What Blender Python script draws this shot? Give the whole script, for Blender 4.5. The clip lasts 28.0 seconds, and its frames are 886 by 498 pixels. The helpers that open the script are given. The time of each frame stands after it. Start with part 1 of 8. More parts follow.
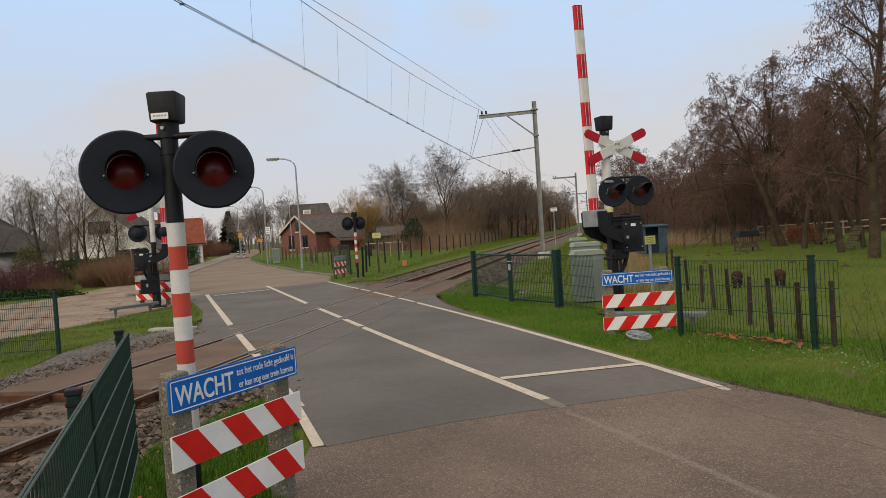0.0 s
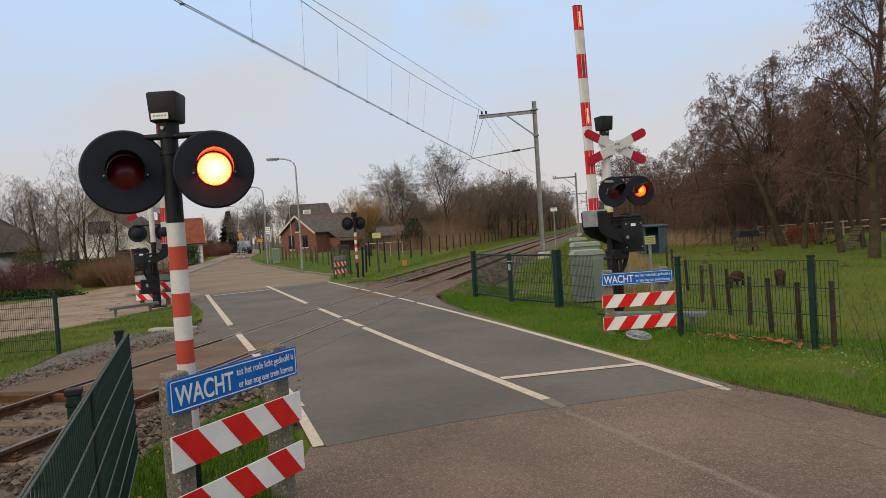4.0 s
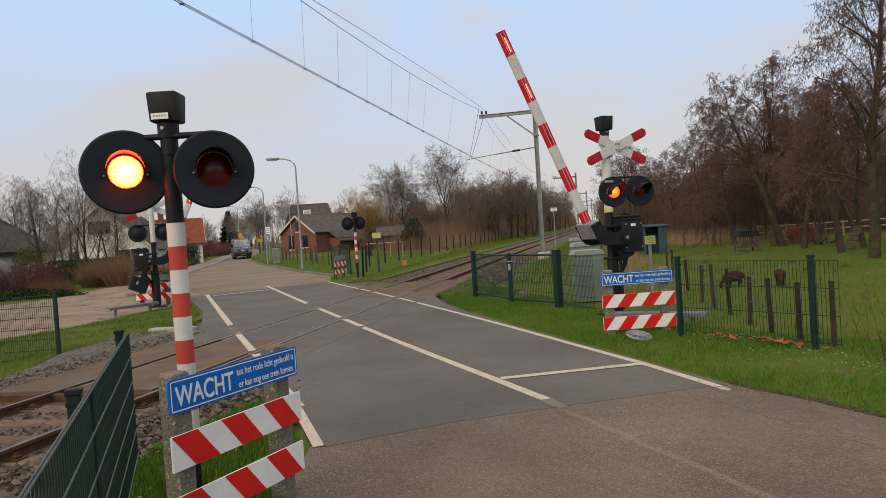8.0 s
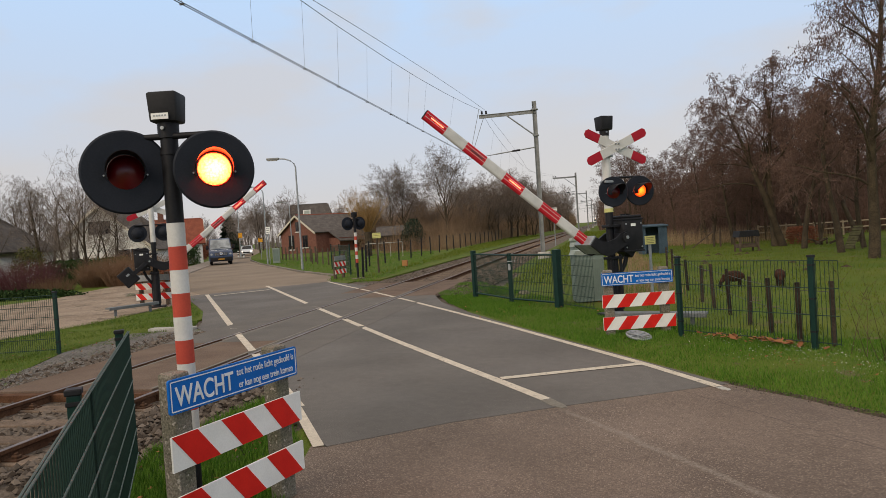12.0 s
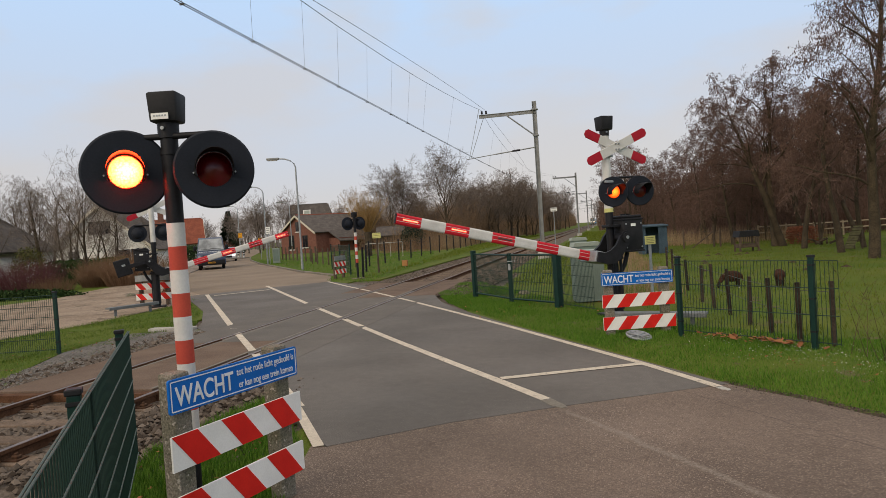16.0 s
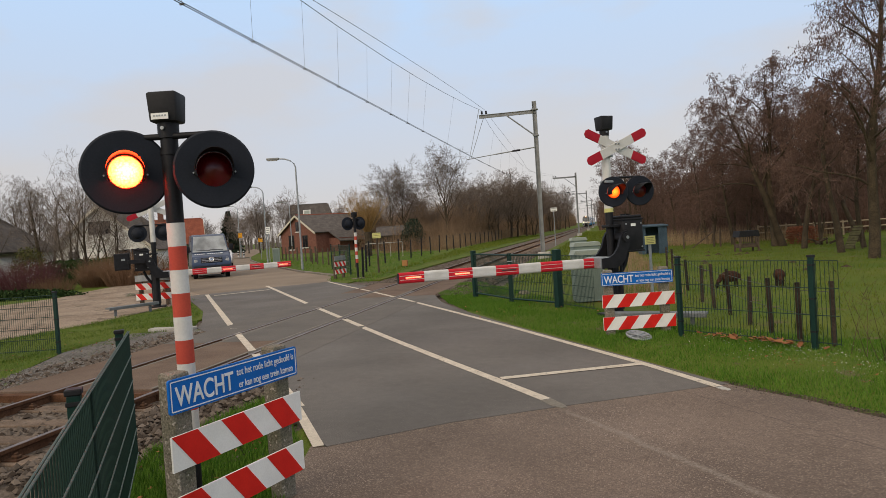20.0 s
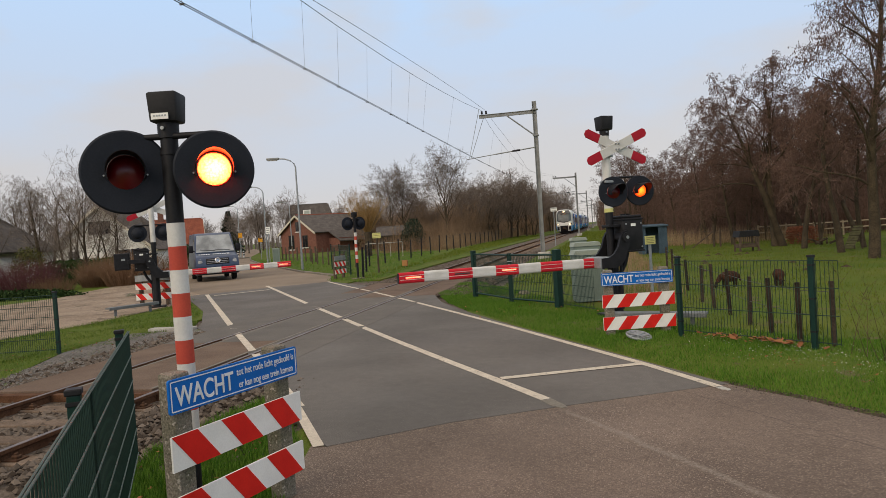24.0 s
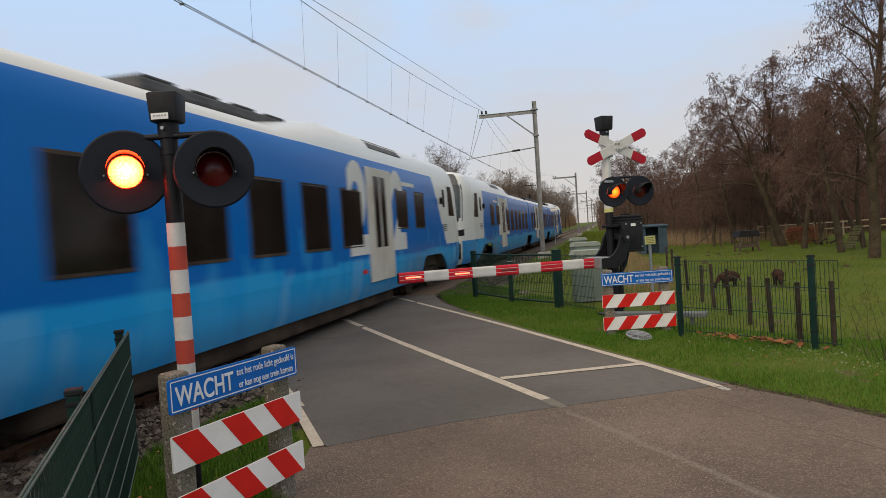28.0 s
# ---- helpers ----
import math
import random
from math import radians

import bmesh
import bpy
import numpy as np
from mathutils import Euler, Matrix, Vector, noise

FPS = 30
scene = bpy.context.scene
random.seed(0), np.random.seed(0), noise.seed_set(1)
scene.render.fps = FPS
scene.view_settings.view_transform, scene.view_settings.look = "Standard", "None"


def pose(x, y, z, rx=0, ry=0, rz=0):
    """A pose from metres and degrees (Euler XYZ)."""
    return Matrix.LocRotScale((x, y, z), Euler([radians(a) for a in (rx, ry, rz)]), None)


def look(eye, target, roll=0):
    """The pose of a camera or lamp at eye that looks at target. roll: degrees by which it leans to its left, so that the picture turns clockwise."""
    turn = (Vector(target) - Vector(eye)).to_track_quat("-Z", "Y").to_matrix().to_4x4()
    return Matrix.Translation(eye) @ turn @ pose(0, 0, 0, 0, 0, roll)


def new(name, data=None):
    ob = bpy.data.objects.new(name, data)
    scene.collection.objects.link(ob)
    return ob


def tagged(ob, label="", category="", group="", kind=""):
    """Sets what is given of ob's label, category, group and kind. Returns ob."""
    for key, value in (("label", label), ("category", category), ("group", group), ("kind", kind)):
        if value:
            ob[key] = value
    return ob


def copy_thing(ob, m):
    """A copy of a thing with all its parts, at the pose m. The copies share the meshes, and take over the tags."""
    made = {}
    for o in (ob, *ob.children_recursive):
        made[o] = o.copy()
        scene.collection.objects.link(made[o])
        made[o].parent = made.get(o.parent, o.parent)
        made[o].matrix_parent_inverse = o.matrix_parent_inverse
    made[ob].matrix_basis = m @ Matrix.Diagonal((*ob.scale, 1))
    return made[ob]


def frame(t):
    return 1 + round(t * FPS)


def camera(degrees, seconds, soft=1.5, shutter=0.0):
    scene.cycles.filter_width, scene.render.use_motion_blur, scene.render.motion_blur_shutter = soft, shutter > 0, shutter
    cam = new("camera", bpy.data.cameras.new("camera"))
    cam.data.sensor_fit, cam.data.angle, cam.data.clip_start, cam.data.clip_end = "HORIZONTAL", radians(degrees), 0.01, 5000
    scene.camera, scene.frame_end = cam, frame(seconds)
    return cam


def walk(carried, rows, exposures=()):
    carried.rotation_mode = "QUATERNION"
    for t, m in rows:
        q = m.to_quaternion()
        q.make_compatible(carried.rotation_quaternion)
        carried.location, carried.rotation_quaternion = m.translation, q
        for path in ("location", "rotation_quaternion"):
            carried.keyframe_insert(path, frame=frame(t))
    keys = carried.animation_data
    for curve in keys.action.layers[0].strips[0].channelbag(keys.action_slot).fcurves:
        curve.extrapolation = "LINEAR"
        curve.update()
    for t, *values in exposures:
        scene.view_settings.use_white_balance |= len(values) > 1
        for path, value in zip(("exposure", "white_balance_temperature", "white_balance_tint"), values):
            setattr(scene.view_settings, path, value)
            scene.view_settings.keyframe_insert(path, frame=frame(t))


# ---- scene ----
import itertools

cam = camera(65.04, 28.0, soft=0.7, shutter=0.18)
EYE = Vector((6.034, 0.0, 1.702))
AHEAD = Vector((-0.21478, 0.97634, -0.02527))
STILL = look(EYE, EYE + AHEAD * 10, -3.759)
walk(cam, [(0.0, STILL), (28.0, STILL)])

# ---------------------------------------------------------------- light
SUN_UP, SUN_ROUND = radians(32), radians(205)
world = bpy.data.worlds.new("overcast_sky")
scene.world = world
world.use_nodes = True
wt = world.node_tree
wt.nodes.clear()
w_out = wt.nodes.new("ShaderNodeOutputWorld")
w_bg = wt.nodes.new("ShaderNodeBackground")
w_sky = wt.nodes.new("ShaderNodeTexSky")
w_sky.sky_type = "NISHITA"
w_sky.sun_disc = False
w_sky.sun_elevation, w_sky.sun_rotation = SUN_UP, SUN_ROUND
w_co = wt.nodes.new("ShaderNodeTexCoord")
w_map = wt.nodes.new("ShaderNodeMapping")
w_map.inputs["Scale"].default_value = (1.0, 1.0, 2.6)
w_noise = wt.nodes.new("ShaderNodeTexNoise")
w_noise.inputs["Scale"].default_value = 2.6
w_noise.inputs["Detail"].default_value = 9
w_ramp = wt.nodes.new("ShaderNodeValToRGB")
w_ramp.color_ramp.elements[0].position, w_ramp.color_ramp.elements[0].color = 0.4, (5.75, 6.25, 7.1, 1)
w_ramp.color_ramp.elements[1].position, w_ramp.color_ramp.elements[1].color = 0.54, (4.95, 6.85, 9.5, 1)
w_sep = wt.nodes.new("ShaderNodeSeparateXYZ")
w_low = wt.nodes.new("ShaderNodeMapRange")
w_low.inputs["From Min"].default_value, w_low.inputs["From Max"].default_value = 0.0, 0.36
w_hor = wt.nodes.new("ShaderNodeMix")
w_hor.data_type = "RGBA"
w_hor.inputs["A"].default_value = (6.0, 5.5, 5.25, 1)
w_mix = wt.nodes.new("ShaderNodeMix")
w_mix.data_type = "RGBA"
w_mix.inputs["Factor"].default_value = 0.9
w_high = wt.nodes.new("ShaderNodeMapRange")
w_high.inputs["From Min"].default_value, w_high.inputs["From Max"].default_value = 0.38, 0.75
w_top = wt.nodes.new("ShaderNodeMix")
w_top.data_type = "RGBA"
w_top.inputs["B"].default_value = (8.9, 8.1, 7.2, 1)
wt.links.new(w_co.outputs["Generated"], w_map.inputs["Vector"])
wt.links.new(w_map.outputs["Vector"], w_noise.inputs["Vector"])
wt.links.new(w_noise.outputs["Fac"], w_ramp.inputs["Fac"])
wt.links.new(w_co.outputs["Generated"], w_sep.inputs["Vector"])
wt.links.new(w_sep.outputs["Z"], w_low.inputs["Value"])
wt.links.new(w_low.outputs["Result"], w_hor.inputs["Factor"])
wt.links.new(w_ramp.outputs["Color"], w_hor.inputs["B"])
wt.links.new(w_sky.outputs["Color"], w_mix.inputs["A"])
wt.links.new(w_sep.outputs["Z"], w_high.inputs["Value"])
wt.links.new(w_high.outputs["Result"], w_top.inputs["Factor"])
wt.links.new(w_hor.outputs["Result"], w_top.inputs["A"])
wt.links.new(w_top.outputs["Result"], w_mix.inputs["B"])
wt.links.new(w_mix.outputs["Result"], w_bg.inputs["Color"])
w_bg.inputs["Strength"].default_value = 0.112
wt.links.new(w_bg.outputs["Background"], w_out.inputs["Surface"])
sun_data = bpy.data.lights.new("sun", "SUN")
sun_data.energy, sun_data.angle, sun_data.color = 1.5, radians(45), (1.0, 0.8, 0.56)
sun = new("sun", sun_data)
sun.matrix_basis = look((0, 0, 60), Vector((0, 0, 60)) - Vector((math.sin(SUN_ROUND) * math.cos(SUN_UP), math.cos(SUN_ROUND) * math.cos(SUN_UP), math.sin(SUN_UP))))
scene.view_settings.exposure = 0.0


# ---------------------------------------------------------------- materials
def surf(name, c1, c2=None, scale=3.0, rough=0.7, metal=0.0, bump=0.15, grain=60.0, fine=0.25, each=0.0, coat=0.0, spots=None, contrast=(0.35, 0.65)):
    """A surface of two colours in soft patches, with a fine grain, relief and, where asked, spots of a third colour."""
    m = bpy.data.materials.new(name)
    m.use_nodes = True
    nt = m.node_tree
    n, l = nt.nodes, nt.links
    p = n["Principled BSDF"]
    c2 = c2 or tuple(v * 0.8 for v in c1)
    co = n.new("ShaderNodeTexCoord")
    big = n.new("ShaderNodeTexNoise")
    big.inputs["Scale"].default_value, big.inputs["Detail"].default_value = scale, 6
    ramp = n.new("ShaderNodeValToRGB")
    ramp.color_ramp.elements[0].position, ramp.color_ramp.elements[1].position = contrast
    ramp.color_ramp.elements[0].color, ramp.color_ramp.elements[1].color = (*c1, 1), (*c2, 1)
    small = n.new("ShaderNodeTexNoise")
    small.inputs["Scale"].default_value, small.inputs["Detail"].default_value = grain, 3
    rng = n.new("ShaderNodeMapRange")
    rng.inputs["To Min"].default_value, rng.inputs["To Max"].default_value = 1 - fine, 1 + fine
    rng.inputs["From Min"].default_value, rng.inputs["From Max"].default_value = 0.25, 0.75
    mul = n.new("ShaderNodeMix")
    mul.data_type, mul.blend_type = "RGBA", "MULTIPLY"
    mul.inputs["Factor"].default_value = 1.0
    l.new(co.outputs["Object"], big.inputs["Vector"])
    l.new(co.outputs["Object"], small.inputs["Vector"])
    l.new(big.outputs["Fac"], ramp.inputs["Fac"])
    l.new(small.outputs["Fac"], rng.inputs["Value"])
    l.new(ramp.outputs["Color"], mul.inputs["A"])
    l.new(rng.outputs["Result"], mul.inputs["B"])
    colour = mul.outputs["Result"]
    if spots:
        sc, thr, c3 = spots
        vo = n.new("ShaderNodeTexNoise")
        vo.inputs["Scale"].default_value, vo.inputs["Detail"].default_value = sc, 2
        lt = n.new("ShaderNodeMapRange")
        lt.inputs["From Min"].default_value, lt.inputs["From Max"].default_value = thr, thr + 0.06
        mx = n.new("ShaderNodeMix")
        mx.data_type = "RGBA"
        mx.inputs["B"].default_value = (*c3, 1)
        l.new(co.outputs["Object"], vo.inputs["Vector"])
        l.new(vo.outputs["Fac"], lt.inputs["Value"])
        l.new(lt.outputs["Result"], mx.inputs["Factor"])
        l.new(colour, mx.inputs["A"])
        colour = mx.outputs["Result"]
    if each:
        info = n.new("ShaderNodeObjectInfo")
        er = n.new("ShaderNodeMapRange")
        er.inputs["To Min"].default_value, er.inputs["To Max"].default_value = 1 - each, 1 + each
        em = n.new("ShaderNodeMix")
        em.data_type, em.blend_type = "RGBA", "MULTIPLY"
        em.inputs["Factor"].default_value = 1.0
        l.new(info.outputs["Random"], er.inputs["Value"])
        l.new(colour, em.inputs["A"])
        l.new(er.outputs["Result"], em.inputs["B"])
        colour = em.outputs["Result"]
    l.new(colour, p.inputs["Base Color"])
    rr = n.new("ShaderNodeMapRange")
    rr.inputs["To Min"].default_value, rr.inputs["To Max"].default_value = max(0.02, rough - 0.1), min(1, rough + 0.12)
    l.new(big.outputs["Fac"], rr.inputs["Value"])
    l.new(rr.outputs["Result"], p.inputs["Roughness"])
    p.inputs["Metallic"].default_value = metal
    p.inputs["Specular IOR Level"].default_value = 0.5 if rough < 0.45 else 0.22 if rough < 0.8 else 0.1
    p.inputs["Coat Weight"].default_value = coat
    if bump:
        b = n.new("ShaderNodeBump")
        b.inputs["Strength"].default_value, b.inputs["Distance"].default_value = bump, 0.01
        l.new(small.outputs["Fac"], b.inputs["Height"])
        l.new(b.outputs["Normal"], p.inputs["Normal"])
    return m


def paved(name, c1, c2, chips, chip_scale, share, size, bump=0.3, grain=0.2, seams=()):
    """Road surface: a mottled binder with stone chips of the given colour, and worn seams given as (x, y, turn, half width, colour, strength)."""
    m = bpy.data.materials.new(name)
    m.use_nodes = True
    n, l = m.node_tree.nodes, m.node_tree.links
    p = n["Principled BSDF"]
    co = n.new("ShaderNodeTexCoord")

    def noisy(scale, detail, lo, hi, a, b):
        t = n.new("ShaderNodeTexNoise")
        t.inputs["Scale"].default_value, t.inputs["Detail"].default_value = scale, detail
        r = n.new("ShaderNodeMapRange")
        r.inputs["From Min"].default_value, r.inputs["From Max"].default_value = lo, hi
        r.inputs["To Min"].default_value, r.inputs["To Max"].default_value = a, b
        l.new(co.outputs["Object"], t.inputs["Vector"])
        l.new(t.outputs["Fac"], r.inputs["Value"])
        return r.outputs["Result"]

    def blend(kind, factor, a, b):
        mx = n.new("ShaderNodeMix")
        mx.data_type, mx.blend_type = "RGBA", kind
        for key, v in (("Factor", factor), ("A", a), ("B", b)):
            if isinstance(v, (int, float, tuple)):
                mx.inputs[key].default_value = v
            else:
                l.new(v, mx.inputs[key])
        return mx.outputs["Result"]

    def times(a, b):
        mu = n.new("ShaderNodeMath")
        mu.operation = "MULTIPLY"
        l.new(a, mu.inputs[0])
        l.new(b, mu.inputs[1])
        return mu.outputs["Value"]

    colour = blend("MIX", noisy(0.55, 6, 0.36, 0.64, 0, 1), (*c1, 1), (*c2, 1))
    colour = blend("MULTIPLY", 1.0, colour, noisy(9, 6, 0.3, 0.7, 0.93, 1.07))
    colour = blend("MULTIPLY", 1.0, colour, noisy(105, 3, 0.3, 0.7, 1 - grain, 1 + grain))
    vo = n.new("ShaderNodeTexVoronoi")
    vo.inputs["Scale"].default_value = chip_scale
    l.new(co.outputs["Object"], vo.inputs["Vector"])
    sep = n.new("ShaderNodeSeparateColor")
    l.new(vo.outputs["Color"], sep.inputs["Color"])
    near = n.new("ShaderNodeMapRange")
    near.inputs["From Min"].default_value, near.inputs["From Max"].default_value = size, size - 0.1
    l.new(vo.outputs["Distance"], near.inputs["Value"])
    pick = n.new("ShaderNodeMapRange")
    pick.inputs["From Min"].default_value, pick.inputs["From Max"].default_value = 1 - share, 1.0
    pick.inputs["To Max"].default_value = 0.9
    l.new(sep.outputs["Red"], pick.inputs["Value"])
    chip = times(near.outputs["Result"], times(pick.outputs["Result"], pick.outputs["Result"]))
    colour = blend("MIX", times(chip, noisy(0.9, 3, 0.35, 0.65, 0.45, 1.0)), colour, (*chips, 1))
    for x, y, turn, half, tone, strength in seams:
        mp = n.new("ShaderNodeMapping")
        mp.vector_type = "TEXTURE"
        mp.inputs["Location"].default_value, mp.inputs["Rotation"].default_value = (x, y, 0), (0, 0, radians(turn))
        wob = n.new("ShaderNodeTexNoise")
        wob.inputs["Scale"].default_value, wob.inputs["Detail"].default_value = 2.5, 5
        sx = n.new("ShaderNodeSeparateXYZ")
        l.new(co.outputs["Object"], mp.inputs["Vector"])
        l.new(co.outputs["Object"], wob.inputs["Vector"])
        l.new(mp.outputs["Vector"], sx.inputs["Vector"])
        sway = n.new("ShaderNodeMath")
        sway.operation, sway.inputs[1].default_value = "MULTIPLY_ADD", 0.16
        l.new(wob.outputs["Fac"], sway.inputs[0])
        l.new(sx.outputs["Y"], sway.inputs[2])
        gap = n.new("ShaderNodeMath")
        gap.operation, gap.inputs[1].default_value = "SUBTRACT", 0.08
        l.new(sway.outputs["Value"], gap.inputs[0])
        ab = n.new("ShaderNodeMath")
        ab.operation = "ABSOLUTE"
        l.new(gap.outputs["Value"], ab.inputs[0])
        fall = n.new("ShaderNodeMapRange")
        fall.inputs["From Min"].default_value, fall.inputs["From Max"].default_value = half, half * 0.2
        fall.inputs["To Max"].default_value = strength
        l.new(ab.outputs["Value"], fall.inputs["Value"])
        end = n.new("ShaderNodeMapRange")
        end.inputs["From Min"].default_value, end.inputs["From Max"].default_value = -0.05, 0.25
        l.new(sx.outputs["X"], end.inputs["Value"])
        fac = times(times(fall.outputs["Result"], end.outputs["Result"]), noisy(38, 4, 0.35, 0.62, 0.15, 1.0))
        colour = blend("MIX", fac, colour, (*tone, 1))
    l.new(colour, p.inputs["Base Color"])
    l.new(noisy(0.8, 5, 0.3, 0.7, 0.74, 0.92), p.inputs["Roughness"])
    p.inputs["Specular IOR Level"].default_value = 0.12
    b = n.new("ShaderNodeBump")
    b.inputs["Strength"].default_value, b.inputs["Distance"].default_value = bump, 0.004
    l.new(chip, b.inputs["Height"])
    l.new(b.outputs["Normal"], p.inputs["Normal"])
    return m


def island(name, c1, c2, rough=0.8):
    """A surface whose colour varies from one joined piece to the next."""
    m = bpy.data.materials.new(name)
    m.use_nodes = True
    n, l = m.node_tree.nodes, m.node_tree.links
    p = n["Principled BSDF"]
    geo = n.new("ShaderNodeNewGeometry")
    ramp = n.new("ShaderNodeValToRGB")
    ramp.color_ramp.elements[0].color, ramp.color_ramp.elements[1].color = (*c1, 1), (*c2, 1)
    l.new(geo.outputs["Random Per Island"], ramp.inputs["Fac"])
    l.new(ramp.outputs["Color"], p.inputs["Base Color"])
    p.inputs["Roughness"].default_value = rough
    p.inputs["Specular IOR Level"].default_value = 0.06
    return m


def glow(name, colour, strength, edge=None):
    """Something that gives off light; edge: (radius, share) by which a round lamp falls off towards its rim."""
    m = bpy.data.materials.new(name)
    m.use_nodes = True
    n, l = m.node_tree.nodes, m.node_tree.links
    p = n["Principled BSDF"]
    p.inputs["Base Color"].default_value = (*[v * 0.3 for v in colour], 1)
    co = n.new("ShaderNodeTexCoord")
    vo = n.new("ShaderNodeTexVoronoi")
    vo.inputs["Scale"].default_value = 70
    mr = n.new("ShaderNodeMapRange")
    mr.inputs["To Min"].default_value, mr.inputs["To Max"].default_value = strength * 1.3, strength * 0.4
    l.new(co.outputs["Object"], vo.inputs["Vector"])
    l.new(vo.outputs["Distance"], mr.inputs["Value"])
    out = mr.outputs["Result"]
    if edge:
        mp = n.new("ShaderNodeMapping")
        mp.inputs["Scale"].default_value = (1, 0, 1)
        ln = n.new("ShaderNodeVectorMath")
        ln.operation = "LENGTH"
        fr = n.new("ShaderNodeMapRange")
        fr.inputs["From Max"].default_value, fr.inputs["To Min"].default_value, fr.inputs["To Max"].default_value = edge[0], 3.2, edge[1]
        mu = n.new("ShaderNodeMath")
        mu.operation = "MULTIPLY"
        l.new(co.outputs["Object"], mp.inputs["Vector"])
        l.new(mp.outputs["Vector"], ln.inputs[0])
        l.new(ln.outputs["Value"], fr.inputs["Value"])
        l.new(out, mu.inputs[0])
        l.new(fr.outputs["Result"], mu.inputs[1])
        out = mu.outputs["Value"]
    p.inputs["Emission Color"].default_value = (*colour, 1)
    l.new(out, p.inputs["Emission Strength"])
    return m


def glassy(name, colour, rough=0.06):
    """Dark window glass over an unlit room."""
    m = surf(name, colour, tuple(v * 0.5 for v in colour), 1.5, rough, 0.0, 0.0, 20, 0.1)
    m.node_tree.nodes["Principled BSDF"].inputs["Specular IOR Level"].default_value = 0.32
    return m


M_GRASS = surf("grass_ground", (0.07, 0.11, 0.012), (0.108, 0.128, 0.021), 0.5, 0.95, 0, 0.9, 45, 0.45, spots=(1.7, 0.63, (0.12, 0.1, 0.05)))
M_BLADE = island("grass_blades", (0.03, 0.1, 0.008), (0.145, 0.25, 0.034), 0.7)
M_LAWN = island("mottled_lawn_blades", (0.035, 0.09, 0.01), (0.17, 0.21, 0.045), 0.75)
M_FIELD = island("field_grass", (0.073, 0.116, 0.011), (0.152, 0.172, 0.03), 0.8)
M_DRY = island("dry_reed", (0.19, 0.125, 0.07), (0.36, 0.26, 0.155), 0.9)
M_ASPHALT = paved("smooth_asphalt", (0.116, 0.105, 0.095), (0.15, 0.135, 0.122), (0.25, 0.225, 0.2), 62, 0.25, 0.4, 0.2, 0.24)
M_CHIP = paved("chip_sealed_road", (0.125, 0.094, 0.075), (0.178, 0.134, 0.107), (0.44, 0.35, 0.275), 84, 0.75, 0.5, 0.4, 0.34,
               seams=((5.62, 6.46, -57.0, 0.055, (0.26, 0.22, 0.185), 0.75), (6.74, 7.1, -57.8, 0.012, (0.06, 0.047, 0.04), 0.75), (5.0, 5.7, -57.0, 0.3, (0.1, 0.078, 0.064), 0.3)))
M_FARROAD = surf("worn_brown_road", (0.2, 0.155, 0.115), (0.26, 0.205, 0.155), 0.35, 0.9, 0, 0.3, 50, 0.2)
M_PAVE = surf("pale_pavement", (0.3, 0.255, 0.22), (0.24, 0.2, 0.17), 0.8, 0.9, 0, 0.4, 30, 0.3)
M_DRIVE = surf("sandy_driveway", (0.22, 0.165, 0.12), (0.32, 0.25, 0.19), 0.8, 0.95, 0, 1.0, 28, 0.5, spots=(1.6, 0.58, (0.16, 0.125, 0.095)))
M_LINE = surf("road_paint", (0.62, 0.54, 0.43), (0.5, 0.43, 0.34), 6, 0.7, 0, 0.4, 120, 0.2, spots=(22, 0.63, (0.26, 0.22, 0.18)))
M_BALLAST = surf("gravel_bed", (0.1, 0.078, 0.06), (0.15, 0.122, 0.1), 2.5, 0.95, 0, 1.0, 22, 0.6)
M_GRIT = surf("fine_grey_gravel", (0.12, 0.11, 0.1), (0.18, 0.165, 0.15), 1.2, 0.95, 0, 1.0, 70, 0.6, spots=(2.2, 0.62, (0.09, 0.11, 0.03)))
M_STONE = island("ballast_stones", (0.042, 0.032, 0.025), (0.185, 0.15, 0.122), 0.9)
M_GRITSTONE = island("grey_gravel_stones", (0.085, 0.078, 0.072), (0.25, 0.23, 0.21), 0.9)
M_RAILTOP = surf("worn_rail_head", (0.17, 0.118, 0.092), (0.11, 0.074, 0.057), 4, 0.42, 0.35, 0.05, 40, 0.15)
M_RUST = surf("rusty_steel", (0.085, 0.041, 0.023), (0.135, 0.07, 0.04), 8, 0.85, 0.2, 0.4, 60, 0.35)
M_DARKRUST = surf("dark_rusty_iron", (0.07, 0.038, 0.024), (0.11, 0.062, 0.038), 9, 0.85, 0.1, 0.3, 60, 0.35)
M_SLEEPER = surf("weathered_sleeper", (0.12, 0.086, 0.062), (0.19, 0.142, 0.108), 5, 0.9, 0, 0.5, 60, 0.35, each=0.25)
M_PANEL = surf("rubber_crossing_panel", (0.125, 0.085, 0.062), (0.165, 0.118, 0.088), 1.5, 0.85, 0, 0.5, 90, 0.3, each=0.08)
M_DECK = surf("tarred_crossing_panel", (0.125, 0.112, 0.1), (0.15, 0.135, 0.12), 1.5, 0.85, 0, 0.3, 90, 0.22, each=0.05)
M_PALEWOOD = surf("pale_weathered_wood", (0.36, 0.29, 0.2), (0.28, 0.22, 0.15), 4, 0.9, 0, 0.3, 40, 0.2)
M_BLACK = surf("black_painted_steel", (0.009, 0.009, 0.011), (0.015, 0.015, 0.018), 9, 0.5, 0, 0.08, 80, 0.2)
M_PLATE = surf("matt_black_backplate", (0.011, 0.014, 0.021), (0.015, 0.018, 0.026), 7, 0.62, 0, 0.05, 90, 0.15)
